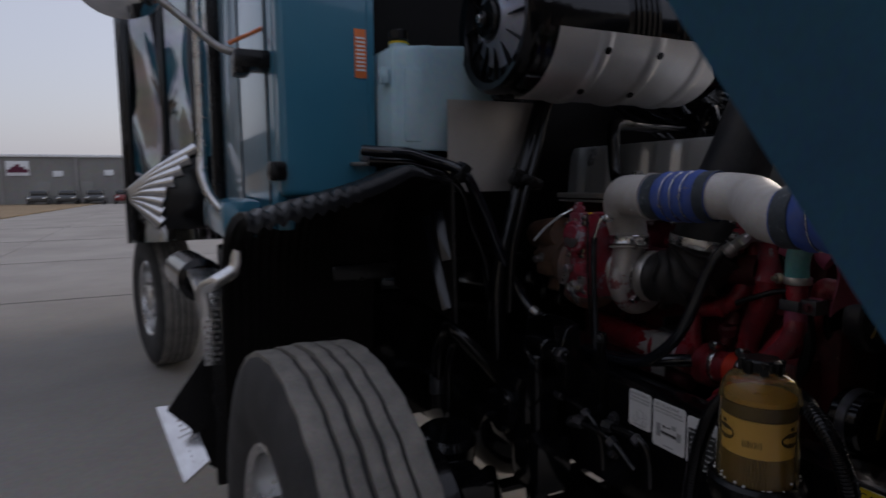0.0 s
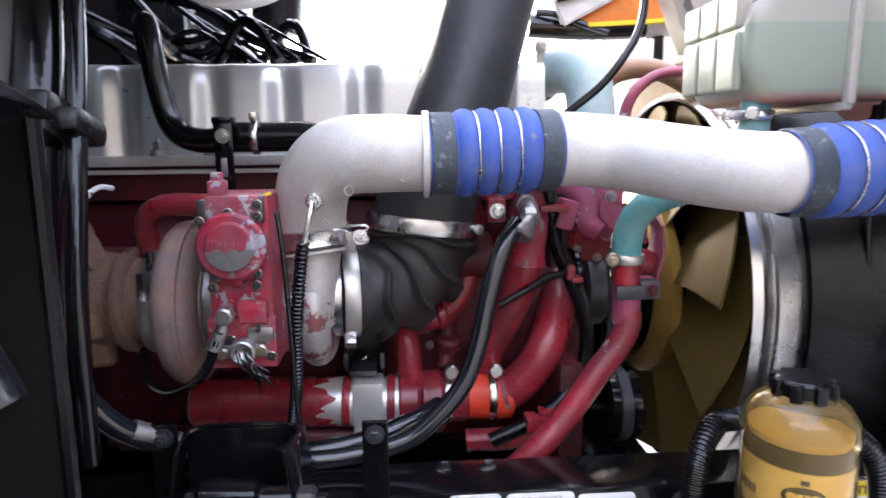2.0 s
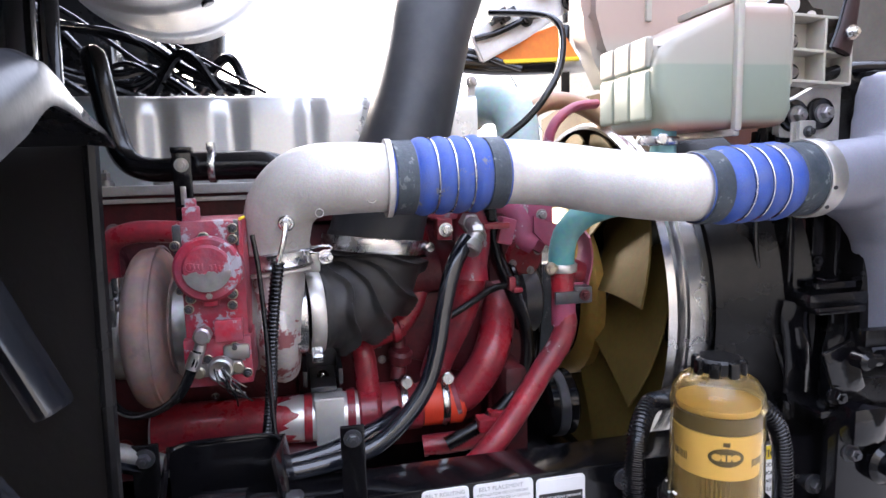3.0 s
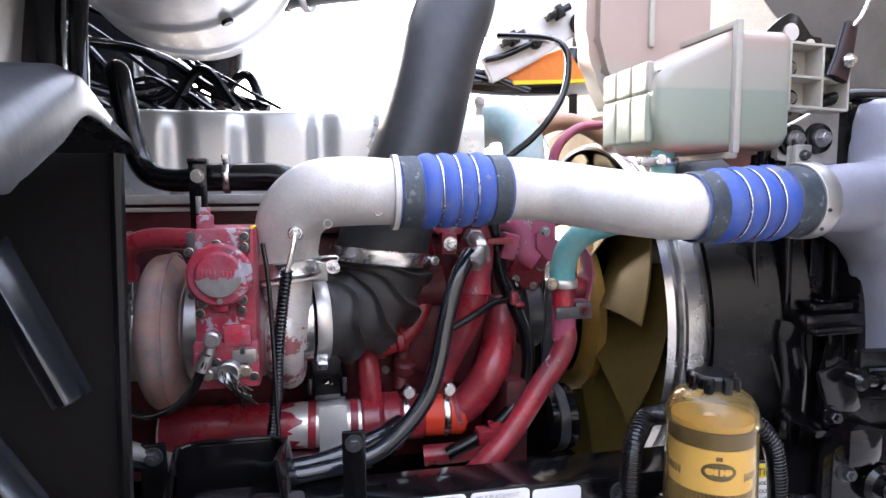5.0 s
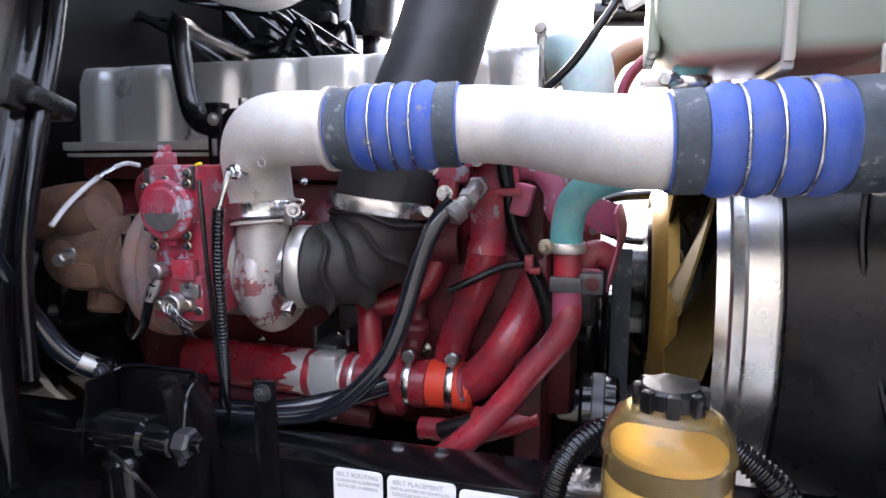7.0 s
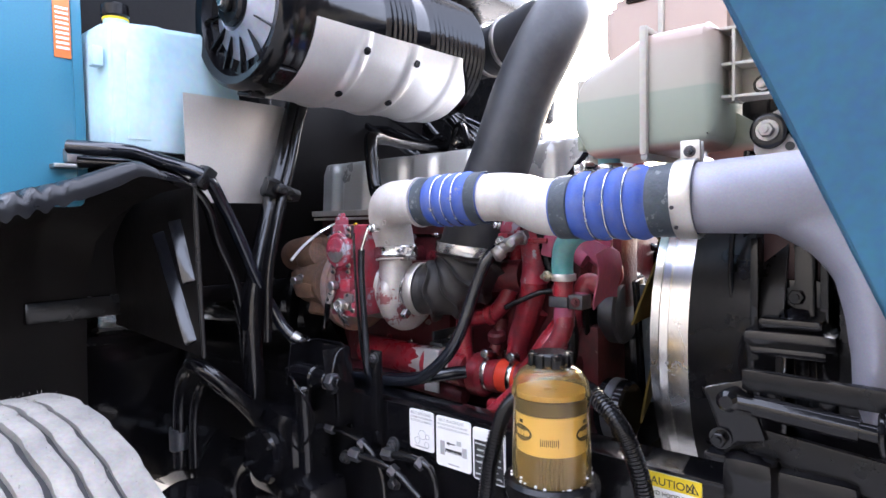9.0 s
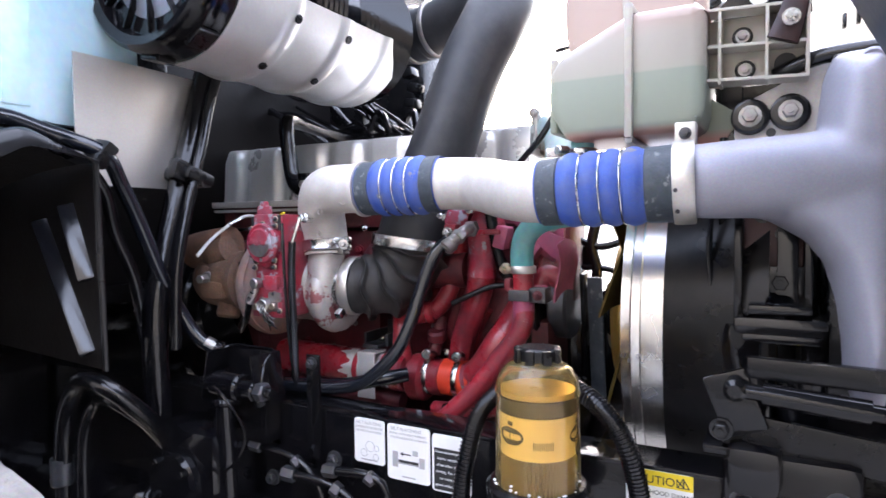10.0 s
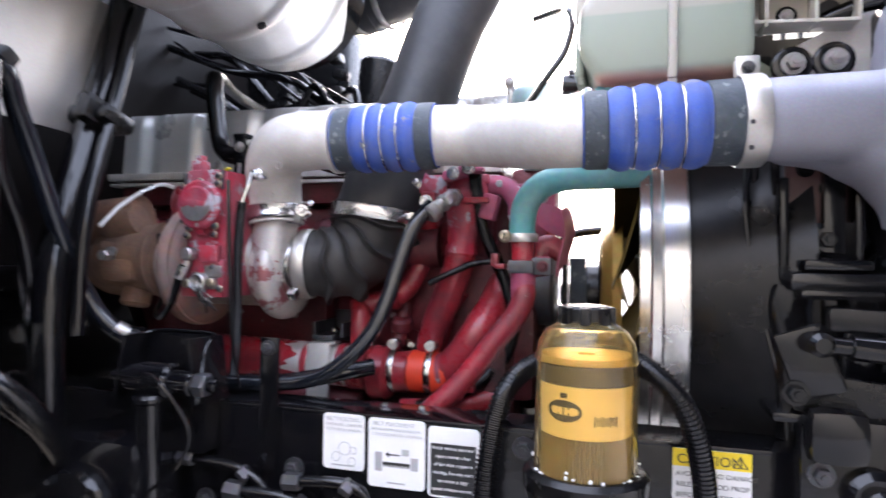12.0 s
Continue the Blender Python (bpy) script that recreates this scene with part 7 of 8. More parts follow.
part("sleeve", tube([(-0.32, 0.815, 1.056), (-0.245, 0.815, 1.05), (-0.2, 0.815, 1.047)], 0.0155, 6, 14), BLACK, strut)
part("ball", disc_cyl(bmesh.new(), (-0.353, 0.835, 1.058), (0, -1, 0), 0.015, 0.035, 20, 0.006), BLACK, strut)
coil = [Vector((-0.18 + 0.22 * k / 320, 0.815 + 0.023 * math.cos(k * math.tau / 14), 1.045 - 0.017 * k / 320 + 0.023 * math.sin(k * math.tau / 14))) for k in range(321)]
part("spring", sweep(bmesh.new(), coil, 0.0042, 8), RUBBER, strut)
bolts("pivot_bolt", strut, (0, -1, 0), [(-0.372, 0.845, 0.992)], 0.011, 0.012, BLACK)

# ---- fuel filter ----
FX, FYY = -0.627, 0.838
filt = thing("fuel_filter", "fuel filter with amber bowl, printed cartridge and black cap", "fuel filter")
bowl = part("bowl", lathe([(1.064, 0.0), (1.064, 0.03), (1.058, 0.04), (1.05, 0.052), (1.036, 0.061), (1.022, 0.0635), (1.018, 0.0655), (1.012, 0.0655), (1.008, 0.0635), (0.95, 0.0645), (0.872, 0.066), (0.866, 0.066), (0.866, 0.0615), (0.95, 0.061), (1.018, 0.0605), (1.034, 0.058), (1.048, 0.049), (1.055, 0.038), (1.058, 0.0)], (FX, FYY, 0), (0, 0, 1), 56), AMBER, filt, "amber clear plastic bowl")
bowl.visible_shadow = False
part("cartridge", disc_cyl(bmesh.new(), (FX, FYY, 0.922), (0, 0, 1), 0.057, 0.064, 56, 0.001), CARTRIDGE, filt, "yellow printed filter cartridge")
part("dark_band", disc_cyl(bmesh.new(), (FX, FYY, 0.986), (0, 0, 1), 0.0568, 0.026, 56, 0.002), FILTER_DARK, filt)
bm = bmesh.new()
ring0 = []
for z in (0.866, 0.9225):
    ring0.append([bm.verts.new((FX + (0.0568 - 0.005 * (k % 2)) * math.cos(k * math.tau / 120), FYY + (0.0568 - 0.005 * (k % 2)) * math.sin(k * math.tau / 120), z)) for k in range(120)])
for k in range(120):
    bm.faces.new((ring0[0][k], ring0[0][(k + 1) % 120], ring0[1][(k + 1) % 120], ring0[1][k]))
part("pleats", bm, PLEAT, filt, "pleated filter paper")
part("core", disc_cyl(bmesh.new(), (FX, FYY, 0.866), (0, 0, 1), 0.05, 0.055, 36), FILTER_DARK, filt)
part("element_top", lathe([(1.012, 0.0575), (1.015, 0.0585), (1.019, 0.0575), (1.0185, 0.05), (1.017, 0.012), (1.013, 0.01), (1.013, 0.0)], (FX, FYY, 0), (0, 0, 1), 44), GOLD_DISC, filt, "gold coloured flat element end cap")
cap_bm = bmesh.new()
disc_cyl(cap_bm, (FX, FYY, 1.058), (0, 0, 1), 0.031, 0.024, 32, 0.004)
fcap = part("cap", cap_bm, PLASTIC, filt, "black ribbed plastic cap")
for k in range(8):
    a = k * math.tau / 8
    part("grip", boxes(((FX + 0.031 * math.cos(a), FYY + 0.031 * math.sin(a), 1.069), (0.012, 0.014, 0.024), 0.004, Matrix.Rotation(a, 3, "Z"))), PLASTIC, fcap)
part("collar", lathe([(0.82, 0.05), (0.825, 0.07), (0.85, 0.079), (0.868, 0.08), (0.874, 0.073), (0.874, 0.066), (0.86, 0.06)], (FX, FYY, 0), (0, 0, 1), 56), PLASTIC, filt, "black threaded collar")
part("base", disc_cyl(bmesh.new(), (FX, FYY, 0.68), (0, 0, 1), 0.055, 0.15, 36, 0.01), PLASTIC, filt)
part("mount", boxes(((FX, 0.9, 0.75), (0.08, 0.075, 0.1), 0.01)), BLACK, filt)


def on_cylinder(name, ang, z, w, h, r, material, parent, n=6):
    """A thin curved patch on the filter, ang in degrees from -y towards +x."""
    bm = bmesh.new()
    half = math.degrees(w / 2 / r)
    grid = [[Vector((FX + rr * math.sin(radians(a)), FYY - rr * math.cos(radians(a)), zz)) for a in np.linspace(ang - half, ang + half, n)] for zz in (z - h / 2, z + h / 2) for rr in (r,)]
    sheet(bm, grid, 0.0005)
    return part(name, bm, material, parent)


for a in (-24, 96, 216):
    bm = bmesh.new()
    for q, (rw, rh) in enumerate(((0.0235, 0.0135),)):
        pts = []
        for k in range(25):
            g = k * math.tau / 24
            pts.append((rw * math.cos(g), rh * math.sin(g)))
        cv = bm.verts.new((FX + 0.0577 * math.sin(radians(a)), FYY - 0.0577 * math.cos(radians(a)), 0.956))
        vs = []
        for u, w in pts[:-1]:
            ang = radians(a) + u / 0.0577
            vs.append(bm.verts.new((FX + 0.0577 * math.sin(ang), FYY - 0.0577 * math.cos(ang), 0.956 + w)))
        for k in range(24):
            bm.faces.new((cv, vs[k], vs[(k + 1) % 24]))
    bmesh.ops.recalc_face_normals(bm, faces=bm.faces)
    part("oval_mark", bm, INK, filt)
    for k in range(4):
        on_cylinder("mark_bar", a - 10.5 + 7 * k, 0.956, 0.0048, 0.0095, 0.0581, CARTRIDGE, filt, 3)
    on_cylinder("small_mark", a, 0.975, 0.009, 0.006, 0.0576, FILTER_DARK, filt, 3)
    for k in range(10):
        on_cylinder("print_bar", a + 38 + 3.1 * k, 0.946, 0.0014, 0.01 if k % 3 else 0.013, 0.0576, INK, filt, 3)
drops = bmesh.new()
rng = random.Random(9)
for k in range(26):
    a = rng.uniform(0, math.tau)
    box(drops, (FX + 0.0668 * math.cos(a), FYY + 0.0668 * math.sin(a), rng.uniform(0.872, 0.885)), (0.004, 0.004, rng.uniform(0.002, 0.005)), 0.0008, segs=1)
tagged(part("paint_fleck", drops, LABEL_WHITE, filt), kind="stuff")

pivot = thing("pivot_bracket", "black cast hood pivot bracket bolted to the frame rail", "bracket")
part("plate", boxes(((-0.285, 0.9, 0.82), (0.17, 0.04, 0.26), 0.018), ((-0.33, 0.885, 0.93), (0.07, 0.06, 0.07), 0.02)), BLACK, pivot)
part("boss", disc_cyl(disc_cyl(bmesh.new(), (-0.29, 0.885, 0.86), (0, -1, 0), 0.035, 0.03, 28, 0.008), (-0.29, 0.86, 0.86), (0, -1, 0), 0.018, 0.02, 20, 0.004), BLACK, pivot)
bolts("pivot_bolt", pivot, (0, -1, 0), [(-0.345, 0.882, 0.76), (-0.23, 0.882, 0.76), (-0.345, 0.882, 0.88), (-0.23, 0.882, 0.9)], 0.011, 0.012, DARK_STEEL)
hoses = thing("filter_hoses", "black corrugated conduit looping behind the fuel filter", "hose")
part("conduit", ribbed([(-0.765, 0.83, 0.66), (-0.762, 0.83, 0.76), (-0.757, 0.842, 0.86), (-0.738, 0.866, 0.955), (-0.7, 0.9, 0.992), (-0.66, 0.92, 0.99)], 0.0145, 0.006, 0.0012, 12), RUBBER, hoses)
part("conduit", ribbed([(-0.67, 0.92, 0.99), (-0.61, 0.91, 1.008), (-0.555, 0.875, 1.0), (-0.507, 0.862, 0.958), (-0.482, 0.87, 0.875), (-0.477, 0.88, 0.77), (-0.49, 0.9, 0.66)], 0.0145, 0.006, 0.0012, 12), RUBBER, hoses)

# ---- labels on the rail ----
LY = RAIL_Y - 0.0005


def flat(x, z):
    """Text plane on the rail web, reading along +x."""
    return Matrix.Translation((x, LY - 0.0021, z)) @ Euler((radians(90), 0, 0)).to_matrix().to_4x4()


def rail_label(x0, x1, z0, z1, material, label, at):
    """A label with rounded corners; at moves it with its print."""
    bm = bmesh.new()
    r = 0.007
    ring = [(cx + r * math.cos(radians(g)), cz + r * math.sin(radians(g))) for cx, cz, g0 in ((x1 - r, z1 - r, 0), (x0 + r, z1 - r, 90), (x0 + r, z0 + r, 180), (x1 - r, z0 + r, 270)) for g in (g0, g0 + 30, g0 + 60, g0 + 90)]
    A = [bm.verts.new((x, LY - 0.0015, z)) for x, z in ring]
    B = [bm.verts.new((x, LY + 0.0015, z)) for x, z in ring]
    bm.faces.new(A)
    bm.faces.new(B[::-1])
    for i in range(len(ring)):
        j = (i + 1) % len(ring)
        bm.faces.new((A[i], B[i], B[j], A[j]))
    bmesh.ops.recalc_face_normals(bm, faces=bm.faces)
    ob = lone("rail_label", bm, material, label, "label", "labels on the frame rail")
    ob.location = at
    return ob


def bars(parent, x0, x1, zs, h, material, seed):
    rr = random.Random(seed)
    for z in zs:
        part("print_bar", boxes((((x0 + x1) / 2, LY - 0.0018, z), ((x1 - x0) * rr.uniform(0.85, 1.0), 0.0008, h))), material, parent)


l1 = rail_label(-1.043, -0.971, 0.786, 0.875, LABEL_WHITE, "white belt routing label on the black rail", (-0.005, 0, 0.011))
words("heading", "BELT ROUTING", 0.0088, flat(-1.038, 0.864), GREY_INK, l1)
words("line", "CHEMIN DE COURROIES", 0.0058, flat(-1.039, 0.856), GREY_INK, l1)
words("line", "RUTA DE LA BANDA", 0.0064, flat(-1.037, 0.848), GREY_INK, l1)
for c, r in (((-1.005, 0.82), 0.011), ((-1.02, 0.806), 0.008), ((-0.992, 0.8), 0.007), ((-0.99, 0.818), 0.006)):
    part("pulley_sketch", lathe([(0, r - 0.001), (-0.0004, r - 0.001), (-0.0004, r), (0, r)], (c[0], LY - 0.0016, c[1]), (0, 1, 0), 24), GREY_INK, l1)
bars(l1, -1.03, -0.985, [0.793], 0.002, GREY_INK, 1)
l2 = rail_label(-0.963, -0.868, 0.768, 0.876, LABEL_WHITE, "white belt placement label on the black rail", (-0.006, 0, 0.009))
words("heading", "BELT PLACEMENT", 0.0088, flat(-0.955, 0.865), GREY_INK, l2)
words("line", "INSTALLATION DES COURROIES", 0.0056, flat(-0.958, 0.857), GREY_INK, l2)
words("line", "COLOCACION DE LA BANDA", 0.0062, flat(-0.956, 0.849), GREY_INK, l2)
part("belt_sketch", boxes(((-0.915, LY - 0.0018, 0.806), (0.045, 0.0008, 0.0045))), INK, l2)
for k in range(12):
    part("belt_tooth", boxes(((-0.936 + 0.0038 * k, LY - 0.0018, 0.8025), (0.0018, 0.0008, 0.004))), INK, l2)
part("arrow", boxes(((-0.92, LY - 0.0018, 0.82), (0.02, 0.0008, 0.0022)), ((-0.93, LY - 0.0018, 0.8213), (0.007, 0.0008, 0.002), 0, euler(0, -40, 0)), ((-0.93, LY - 0.0018, 0.8187), (0.007, 0.0008, 0.002), 0, euler(0, 40, 0))), INK, l2)
part("hand_sketch", boxes(((-0.9, LY - 0.0018, 0.825), (0.012, 0.0008, 0.01), 0.0003)), GREY_INK, l2)
part("frame_sketch", boxes(((-0.945, LY - 0.0018, 0.808), (0.012, 0.0008, 0.03))), GREY_INK, l2)
part("frame_sketch", boxes(((-0.885, LY - 0.0018, 0.808), (0.012, 0.0008, 0.02))), GREY_INK, l2)
bars(l2, -0.93, -0.9, [0.776], 0.0025, GREY_INK, 2)
l3 = rail_label(-0.862, -0.781, 0.768, 0.876, LABEL_WHITE, "white and black fan warning label on the rail", (-0.007, 0, 0.004))
part("black_field", boxes(((-0.8215, LY - 0.0017, 0.811), (0.072, 0.001, 0.079))), INK, l3)
part("grey_field", boxes(((-0.8215, LY - 0.0017, 0.863), (0.072, 0.001, 0.02))), LABEL_WHITE, l3)
for k, s in enumerate(("Avoid serious personal", "injury, remain clear", "of fan when engine is", "running. Fan may start", "to rotate at high", "speed without warning")):
    words("line", s, 0.0072, Matrix.Translation((0, -0.001, 0)) @ flat(-0.8215, 0.842 - 0.0125 * k), LABEL_WHITE, l3, "CENTER")
l4 = rail_label(-0.502, -0.402, 0.79, 0.895, LABEL_WHITE, "yellow and white hood caution label on the rail", (-0.011, 0, -0.013))
part("yellow_field", boxes(((-0.452, LY - 0.0017, 0.883), (0.1, 0.001, 0.024))), LABEL_YELLOW, l4)
words("heading", "CAUTION", 0.0185, Matrix.Translation((0, -0.001, 0)) @ flat(-0.497, 0.8755), INK, l4)
tri_bm = bmesh.new()
va = [tri_bm.verts.new((-0.416 + dx, LY - 0.0026, 0.8745 + dz)) for dx, dz in ((-0.01, 0), (0.01, 0), (0, 0.017))]
tri_bm.faces.new(va)
part("triangle", tri_bm, INK, l4)
tri_bm = bmesh.new()
va = [tri_bm.verts.new((-0.416 + dx, LY - 0.0029, 0.876 + dz)) for dx, dz in ((-0.007, 0), (0.007, 0), (0, 0.012))]
tri_bm.faces.new(va)
part("triangle_field", tri_bm, LABEL_YELLOW, l4)
part("exclamation", boxes(((-0.416, LY - 0.0031, 0.8822), (0.0018, 0.0005, 0.005)), ((-0.416, LY - 0.0031, 0.8775), (0.0018, 0.0005, 0.0016))), INK, l4)
for k, s in enumerate(("AVOID HOOD DAMAGE", "RELEASE HOOD PROP", "BEFORE LOWERING HOOD", "LEFT SIDE RELEASE")):
    words("line", s, 0.0095, flat(-0.498, 0.858 - 0.0145 * k), INK, l4)

# ---- black brackets and plumbing ahead of the firewall ----
mountb = thing("engine_mount", "black fabricated engine mount bracket with a long through bolt", "bracket")
part("back_plate", boxes(((-1.312, 0.924, 0.95), (0.15, 0.008, 0.108), 0.003)), BLACK, mountb)
for x, tilt in ((-1.388, 9), (-1.236, -9)):
    part("side_plate", boxes(((x, 0.888, 0.952), (0.006, 0.075, 0.106), 0.002, euler(0, tilt, tilt))), BLACK, mountb)
part("rim", tube([(-1.394, 0.856, 0.91), (-1.384, 0.885, 0.985), (-1.376, 0.918, 1.004), (-1.312, 0.922, 1.007), (-1.248, 0.918, 1.004), (-1.24, 0.885, 0.985), (-1.23, 0.856, 0.91)], 0.0035, 8, 8), BLACK, mountb)
part("bushing", disc_cyl(disc_cyl(bmesh.new(), (-1.355, 0.862, 0.935), (1, 0, -0.03), 0.03, 0.075, 28, 0.005), (-1.37, 0.862, 0.935), (1, 0, -0.03), 0.022, 0.13, 24, 0.003), BLACK, mountb)
part("through_bolt", disc_cyl(bmesh.new(), (-1.4, 0.862, 0.937), (1, 0, -0.03), 0.011, 0.2, 14, 0.002), BLACK, mountb)
part("nut", disc_cyl(bmesh.new(), (-1.24, 0.862, 0.932), (1, 0, -0.03), 0.02, 0.025, 6, 0.004), DARK_STEEL, mountb)
part("base", boxes(((-1.32, 0.91, 0.86), (0.16, 0.05, 0.1), 0.01)), BLACK, mountb)
for x, tz in ((-1.145, 1.004), (-1.415, 1.01)):
    s_ = thing("slotted_strap", "black drilled steel strap bolted to the frame rail", "bracket", "straps on the rail")
    part("strap", boxes(((x, 0.926, tz - 0.11), (0.034, 0.007, 0.22), 0.002)), BLACK, s_)
    part("strap_bolt", bolt(bmesh.new(), (x, 0.922, tz - 0.017), (0, -1, 0), 0.009, 0.009), DARK_STEEL, s_)
steering = thing("steering_shaft", "black round steering post standing beside the frame rail", "shaft", at=(-0.034, 0.037, 0.0))
part("shaft", tube([(-1.275, 0.8, 0.905), (-1.27, 0.8, 0.7), (-1.26, 0.8, 0.35)], 0.022, 6, 16), BLACK, steering)
part("cap", disc_cyl(bmesh.new(), (-1.275, 0.8, 0.9), (0, 0, 1), 0.026, 0.016, 18, 0.005), BLACK, steering)
gear = thing("steering_gear", "black cast steering gear on the outside of the frame rail", "steering gear")
part("body", boxes(((-1.4, 0.86, 0.74), (0.2, 0.13, 0.22), 0.03), ((-1.3, 0.85, 0.62), (0.14, 0.12, 0.16), 0.03)), BLACK, gear)
part("cover", disc_cyl(bmesh.new(), (-1.4, 0.8, 0.74), (0, -1, 0), 0.07, 0.03, 24, 0.008), BLACK, gear)
bolts("cover_bolt", gear, (0, -1, 0), [(-1.4 + 0.055 * math.cos(a), 0.77, 0.74 + 0.055 * math.sin(a)) for a in (0.6, 2.2, 3.7, 5.3)], 0.009, 0.008, BLACK)
arch = thing("power_steering_hose", "black steering hose bent in a loop behind the tyre", "hose")
part("hose", tube([(-1.6, 0.67, 0.7), (-1.595, 0.67, 0.8), (-1.58, 0.67, 0.89), (-1.535, 0.668, 0.955), (-1.47, 0.655, 0.975), (-1.42, 0.66, 0.965), (-1.4, 0.7, 0.92), (-1.42, 0.78, 0.84)], 0.018, 8, 14), RUBBER, arch)
part("second_hose", tube([(-1.565, 0.69, 0.7), (-1.56, 0.69, 0.8), (-1.545, 0.69, 0.87), (-1.51, 0.688, 0.92), (-1.46, 0.68, 0.935), (-1.42, 0.69, 0.92), (-1.41, 0.73, 0.88), (-1.43, 0.8, 0.8)], 0.013, 8, 12), RUBBER, arch)
part("ferrule", disc_cyl(bmesh.new(), (-1.6, 0.67, 0.74), (0, 0, 1), 0.022, 0.06, 14, 0.004), DARK_STEEL, arch)
for pts, r in (([(-1.1, 0.9, 0.78), (-1.0, 0.905, 0.785), (-0.96, 0.91, 0.76), (-0.95, 0.91, 0.68)], 0.009), ([(-1.2, 0.89, 0.76), (-1.08, 0.9, 0.75), (-1.0, 0.91, 0.7)], 0.01), ([(-1.3, 0.9, 0.8), (-1.18, 0.9, 0.79), (-1.12, 0.905, 0.74), (-1.1, 0.9, 0.66)], 0.008)):
    ln = thing("brake_line", "black air brake line with fittings on the rail side", "hose", "air lines")
    part("line", tube(pts, r, 8, 10), RUBBER, ln)
    part("fitting", disc_cyl(bmesh.new(), pts[0], Vector(pts[1]) - Vector(pts[0]), r * 1.6, 0.03, 6, 0.002), DARK_STEEL, ln)
    part("fitting", disc_cyl(bmesh.new(), pts[1], Vector(pts[2]) - Vector(pts[1]), r * 1.5, 0.02, 6, 0.002), DARK_STEEL, ln)
lone("loop_wire", tube([(-1.3, 0.82, 0.93), (-1.25, 0.76, 0.965), (-1.2, 0.74, 0.955), (-1.17, 0.76, 0.89), (-1.2, 0.77, 0.83), (-1.27, 0.8, 0.78), (-1.3, 0.83, 0.75)], 0.003, 8, 6), RUBBER, "thin black wire hanging in a loop", "cable")

# clutter on the far side of the engine, below the air cleaner
back = thing("rear_hose_cluster", "black hoses and cables bundled behind the valve cover", "hose")
rng = random.Random(21)
for k in range(13):
    x = -1.93 + rng.uniform(0, 0.12)
    y, z = 1.72 + rng.uniform(-0.1, 0.2), 1.84 - rng.uniform(0.0, 0.2)
    bend = rng.uniform(0.1, 0.3)
    part("hose", tube([(x - 0.08, y, z + 0.03), (x + bend * 0.5, y + rng.uniform(-0.05, 0.05), z - rng.uniform(-0.03, 0.08)), (x + bend + 0.08, y + 0.03, z - rng.uniform(0.05, 0.16)), (x + bend + 0.2, y, 1.6 + rng.uniform(-0.03, 0.06)), (x + bend + 0.24 + rng.uniform(0, 0.1), y - 0.05, 1.54)], rng.choice((0.004, 0.006, 0.008, 0.012)), 8, 8), RUBBER, back)
part("manifold_block", boxes(((-1.72, 1.86, 1.66), (0.16, 0.1, 0.14), 0.015), ((-1.62, 1.9, 1.58), (0.2, 0.08, 0.06), 0.01)), PLASTIC, back)
lone("brake_reservoir", disc_cyl(bmesh.new(), (-1.49, 2.19, 1.7), (0.1, 0, 1), 0.075, 0.19, 28, 0.015), PLASTIC, "black plastic reservoir behind the valve cover", "tank")
part("stand", boxes(((-1.49, 2.19, 1.53), (0.05, 0.05, 0.42), 0.01)), PLASTIC, bpy.data.objects["brake_reservoir"])
# unseen far arch, added to stop low sun shining under the truck
far_liner = thing("far_wheel_arch", "unseen black wheel arch added on the far side to block sun", "fender liner")
part("shell", sheet(bmesh.new(), [[Vector((x, y, z)) for y in np.linspace(2.1, 2.65, 5)] for x, z in ((-1.35, 1.38), (-1.5, 1.4), (-1.7, 1.36), (-1.9, 1.28), (-1.98, 1.0), (-2.0, 0.6))], 0.006), PLASTIC, far_liner)
part("wall", boxes(((-1.66, 2.1, 1.05), (0.62, 0.01, 0.62), 0.003)), PLASTIC, far_liner)
brake = thing("brake_assembly", "black brake drum and chamber behind the front tyre", "brake", at=(-0.24, 0.04, -0.02))
part("drum", disc_cyl(bmesh.new(), (-1.07, 0.3, 0.53), (0, 1, 0), 0.21, 0.2, 40, 0.015), BLACK, brake)
part("knuckle", boxes(((-1.07, 0.56, 0.52), (0.16, 0.14, 0.26), 0.03)), BLACK, brake)
part("chamber", disc_cyl(bmesh.new(), (-1.3, 0.62, 0.52), (0.2, 0, 1), 0.09, 0.16, 28, 0.02), BLACK, brake)
part("tie_rod", tube([(-1.35, 0.5, 0.42), (-1.36, 1.3, 0.4), (-1.35, 2.2, 0.42)], 0.022, 6, 12), BLACK, brake)
part("drag_link", tube([(-1.3, 0.78, 0.5), (-1.15, 0.72, 0.48), (-1.02, 0.66, 0.5)], 0.024, 6, 12), BLACK, brake)
shock = thing("shock_absorber", "black shock absorber beside the front spring", "shock absorber", at=(-0.2, 0, 0))
part("tube", tube([(-1.2, 0.88, 0.75), (-1.12, 0.86, 0.42)], 0.032, 4, 16), BLACK, shock)

# brackets at the front of the head
pump = thing("water_pump", "grimy red water pump housing at the engine front, shade in its colour", "pump")
part("housing", boxes(((-0.77, 1.365, 1.19), (0.11, 0.1, 0.24), 0.025), ((-0.78, 1.36, 1.3), (0.07, 0.08, 0.07), 0.02)), SHADED_GRIME, pump)
part("cover", disc_cyl(bmesh.new(), (-0.75, 1.318, 1.17), (0, -1, 0), 0.04, 0.02, 28, 0.006), RED, pump)
bolts("cover_bolt", pump, (0, -1, 0), [(-0.75 + 0.03 * math.cos(a), 1.298, 1.17 + 0.03 * math.sin(a)) for a in (0.4, 1.97, 3.54, 5.1)], 0.006, 0.006, STEEL_DULL)
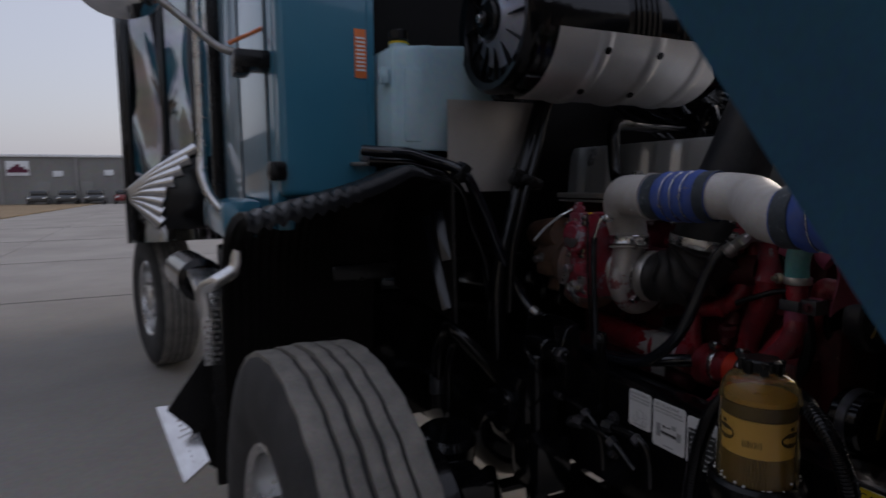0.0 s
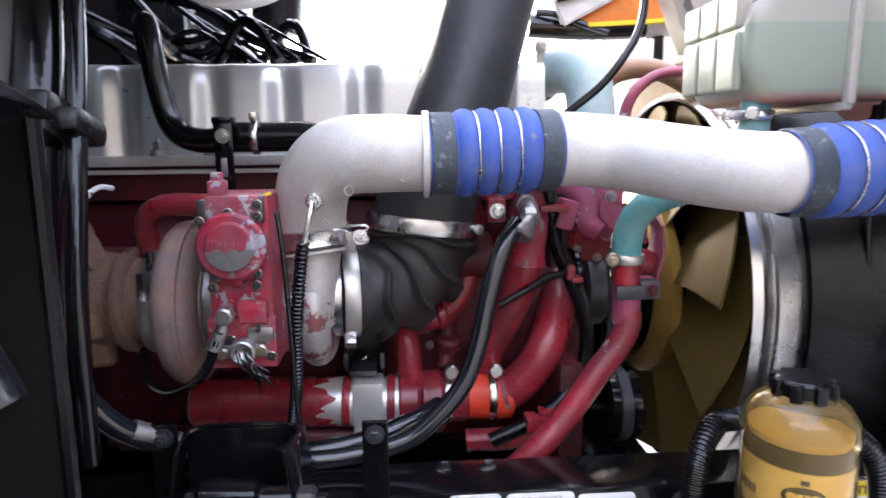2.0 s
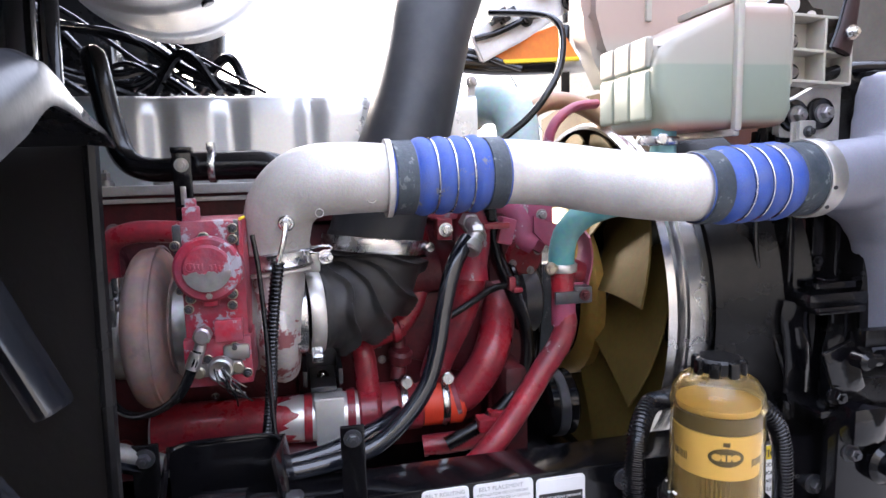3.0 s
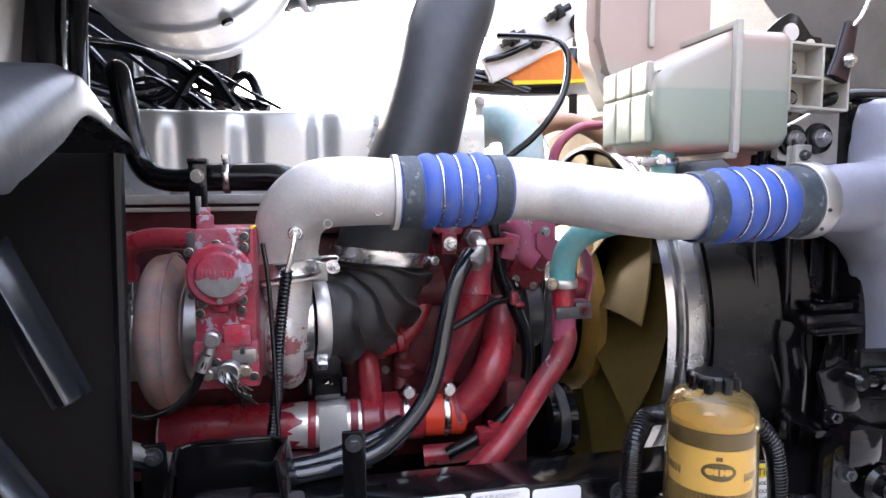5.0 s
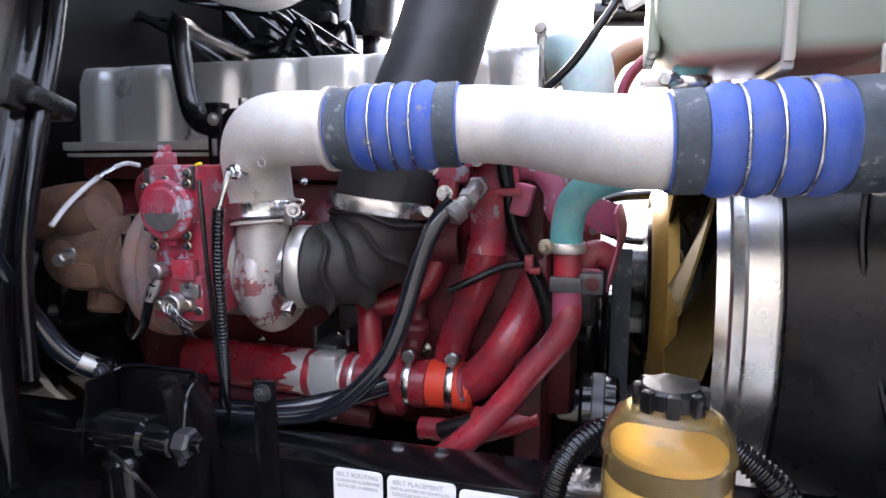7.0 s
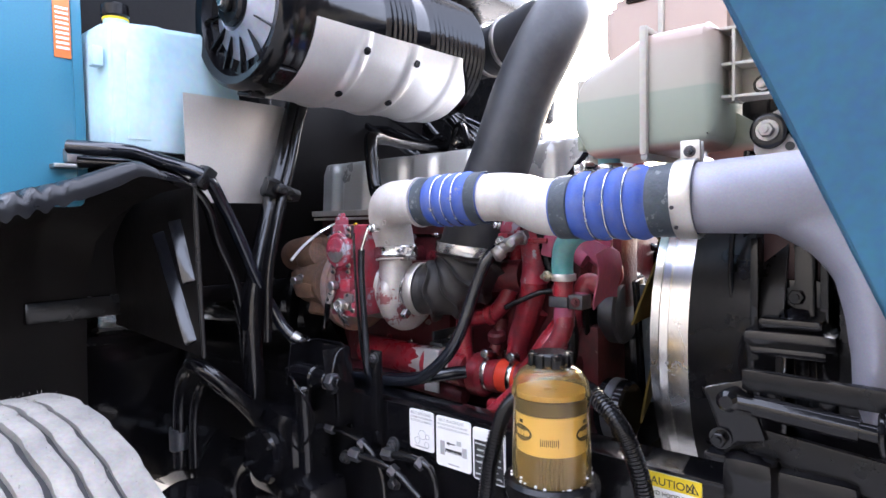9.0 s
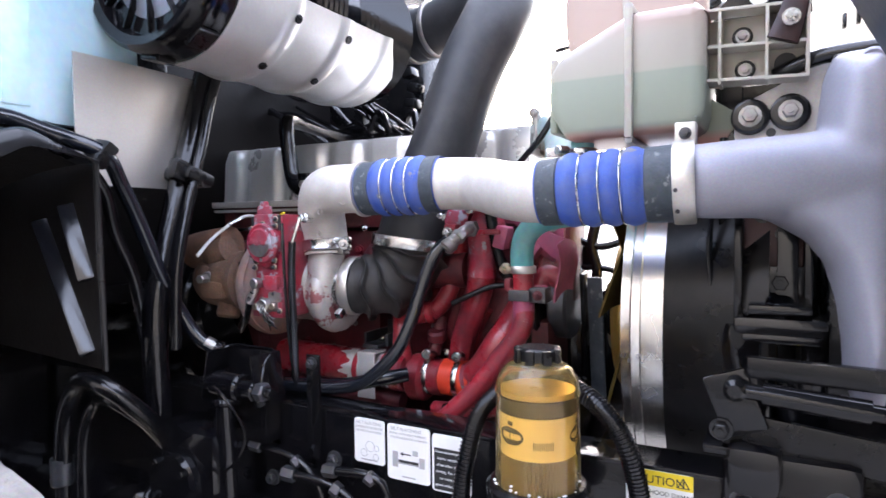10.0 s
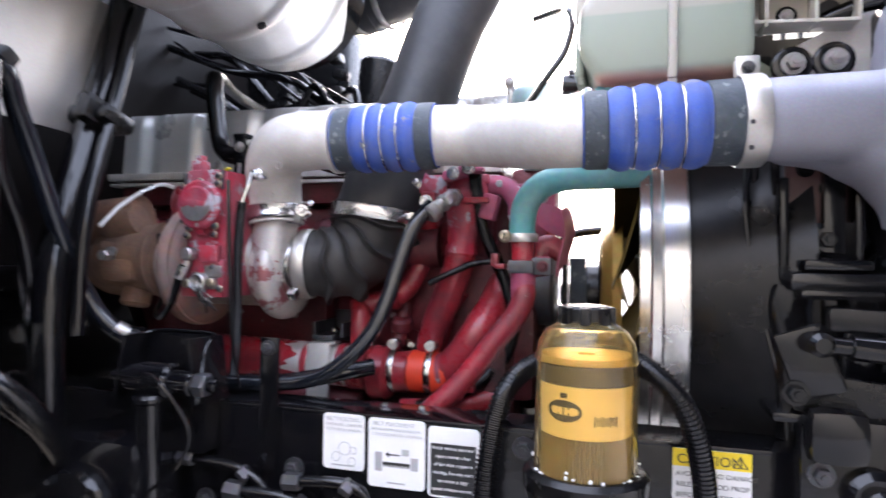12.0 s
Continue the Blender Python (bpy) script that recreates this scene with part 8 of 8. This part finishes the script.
lift = thing("front_bracket", "chipped purple red bracket plate on the front of the head", "bracket")
part("plate", boxes(((-0.755, 1.25, 1.262), (0.09, 0.014, 0.06), 0.006), ((-0.75, 1.252, 1.225), (0.07, 0.012, 0.06), 0.006, euler(0, 30, 0)), ((-0.83, 1.25, 1.285), (0.08, 0.03, 0.03), 0.006)), PINK_RED, lift)
bolts("plate_bolt", lift, (0, -1, 0), [(-0.775, 1.243, 1.27), (-0.735, 1.243, 1.262), (-0.82, 1.235, 1.29)], 0.008, 0.008, STEEL_DULL)
flap = bmesh.new()
sheet(flap, [[Vector((-0.69 + 0.012 * u + 0.006 * math.sin(v * 5), 1.125 + 0.085 * u, 1.225 + 0.012 * math.sin(u * 3) - 0.115 * v * (1 - 0.15 * u))) for u in np.linspace(0, 1, 7)] for v in np.linspace(0, 1, 11)], 0.0035)
part("torn_flap", flap, PINK_RED, lift, "bent faded red sheet flap")
part("flap_web", sheet(bmesh.new(), [[Vector((-0.765 + 0.085 * u, 1.212 + 0.004 * math.sin(u * 6), 1.262 - 0.03 * u - (0.03 + 0.045 * u * (1 - u) + 0.02 * u) * v)) for u in np.linspace(0, 1, 9)] for v in np.linspace(0, 1, 5)], 0.004), PINK_RED, lift)
part("flap_arm", tube([(-0.69, 1.15, 1.155), (-0.715, 1.145, 1.165), (-0.728, 1.142, 1.145), (-0.722, 1.14, 1.11)], 0.02, 8, 12, flat=0.6), RED, lift)
for k, (c, sz, m_) in enumerate((((-0.9, 1.2, 1.305), (0.05, 0.05, 0.02), PINK_RED), ((-0.86, 1.16, 1.31), (0.05, 0.04, 0.012), PINK_RED), ((-0.83, 1.19, 1.24), (0.03, 0.04, 0.05), PINK_RED), ((-0.98, 1.21, 1.29), (0.04, 0.04, 0.04), PINK_RED), ((-0.95, 1.18, 1.25), (0.03, 0.03, 0.04), RED))):
    part("lug", boxes((c, sz, 0.006, euler(0, 12 * (k % 3) - 10, 8 * (k % 2)))), m_, lift)
bolts("lug_bolt", lift, (0, -1, 0), [(-0.9, 1.17, 1.305), (-0.86, 1.135, 1.31), (-0.98, 1.185, 1.29), (-0.95, 1.16, 1.25)], 0.009, 0.012, STEEL)

# heater and relay boxes on the far side below the air cleaner
heater = thing("heater_box", "black plastic heater box on the far side of the firewall", "box")
part("case", boxes(((-1.79, 2.3, 1.72), (0.38, 0.22, 0.62), 0.03)), PLASTIC, heater)
for k in range(7):
    part("duct", boxes(((-1.62 + 0.02 * (k % 2), 2.17 - 0.01 * k, 1.52 + 0.06 * k), (0.05, 0.06, 0.035), 0.008, euler(0, 10 * (k % 3) - 10, 0))), PLASTIC, heater)
for k in range(5):
    part("pipe", tube([(-1.9, 2.1 - 0.03 * k, 1.62 + 0.05 * k), (-1.75, 2.08 - 0.03 * k, 1.63 + 0.03 * k), (-1.6, 2.06, 1.58 + 0.02 * k), (-1.5, 2.08, 1.55)], 0.008 + 0.002 * (k % 2), 8, 10), HOSE_GLOSS, heater)
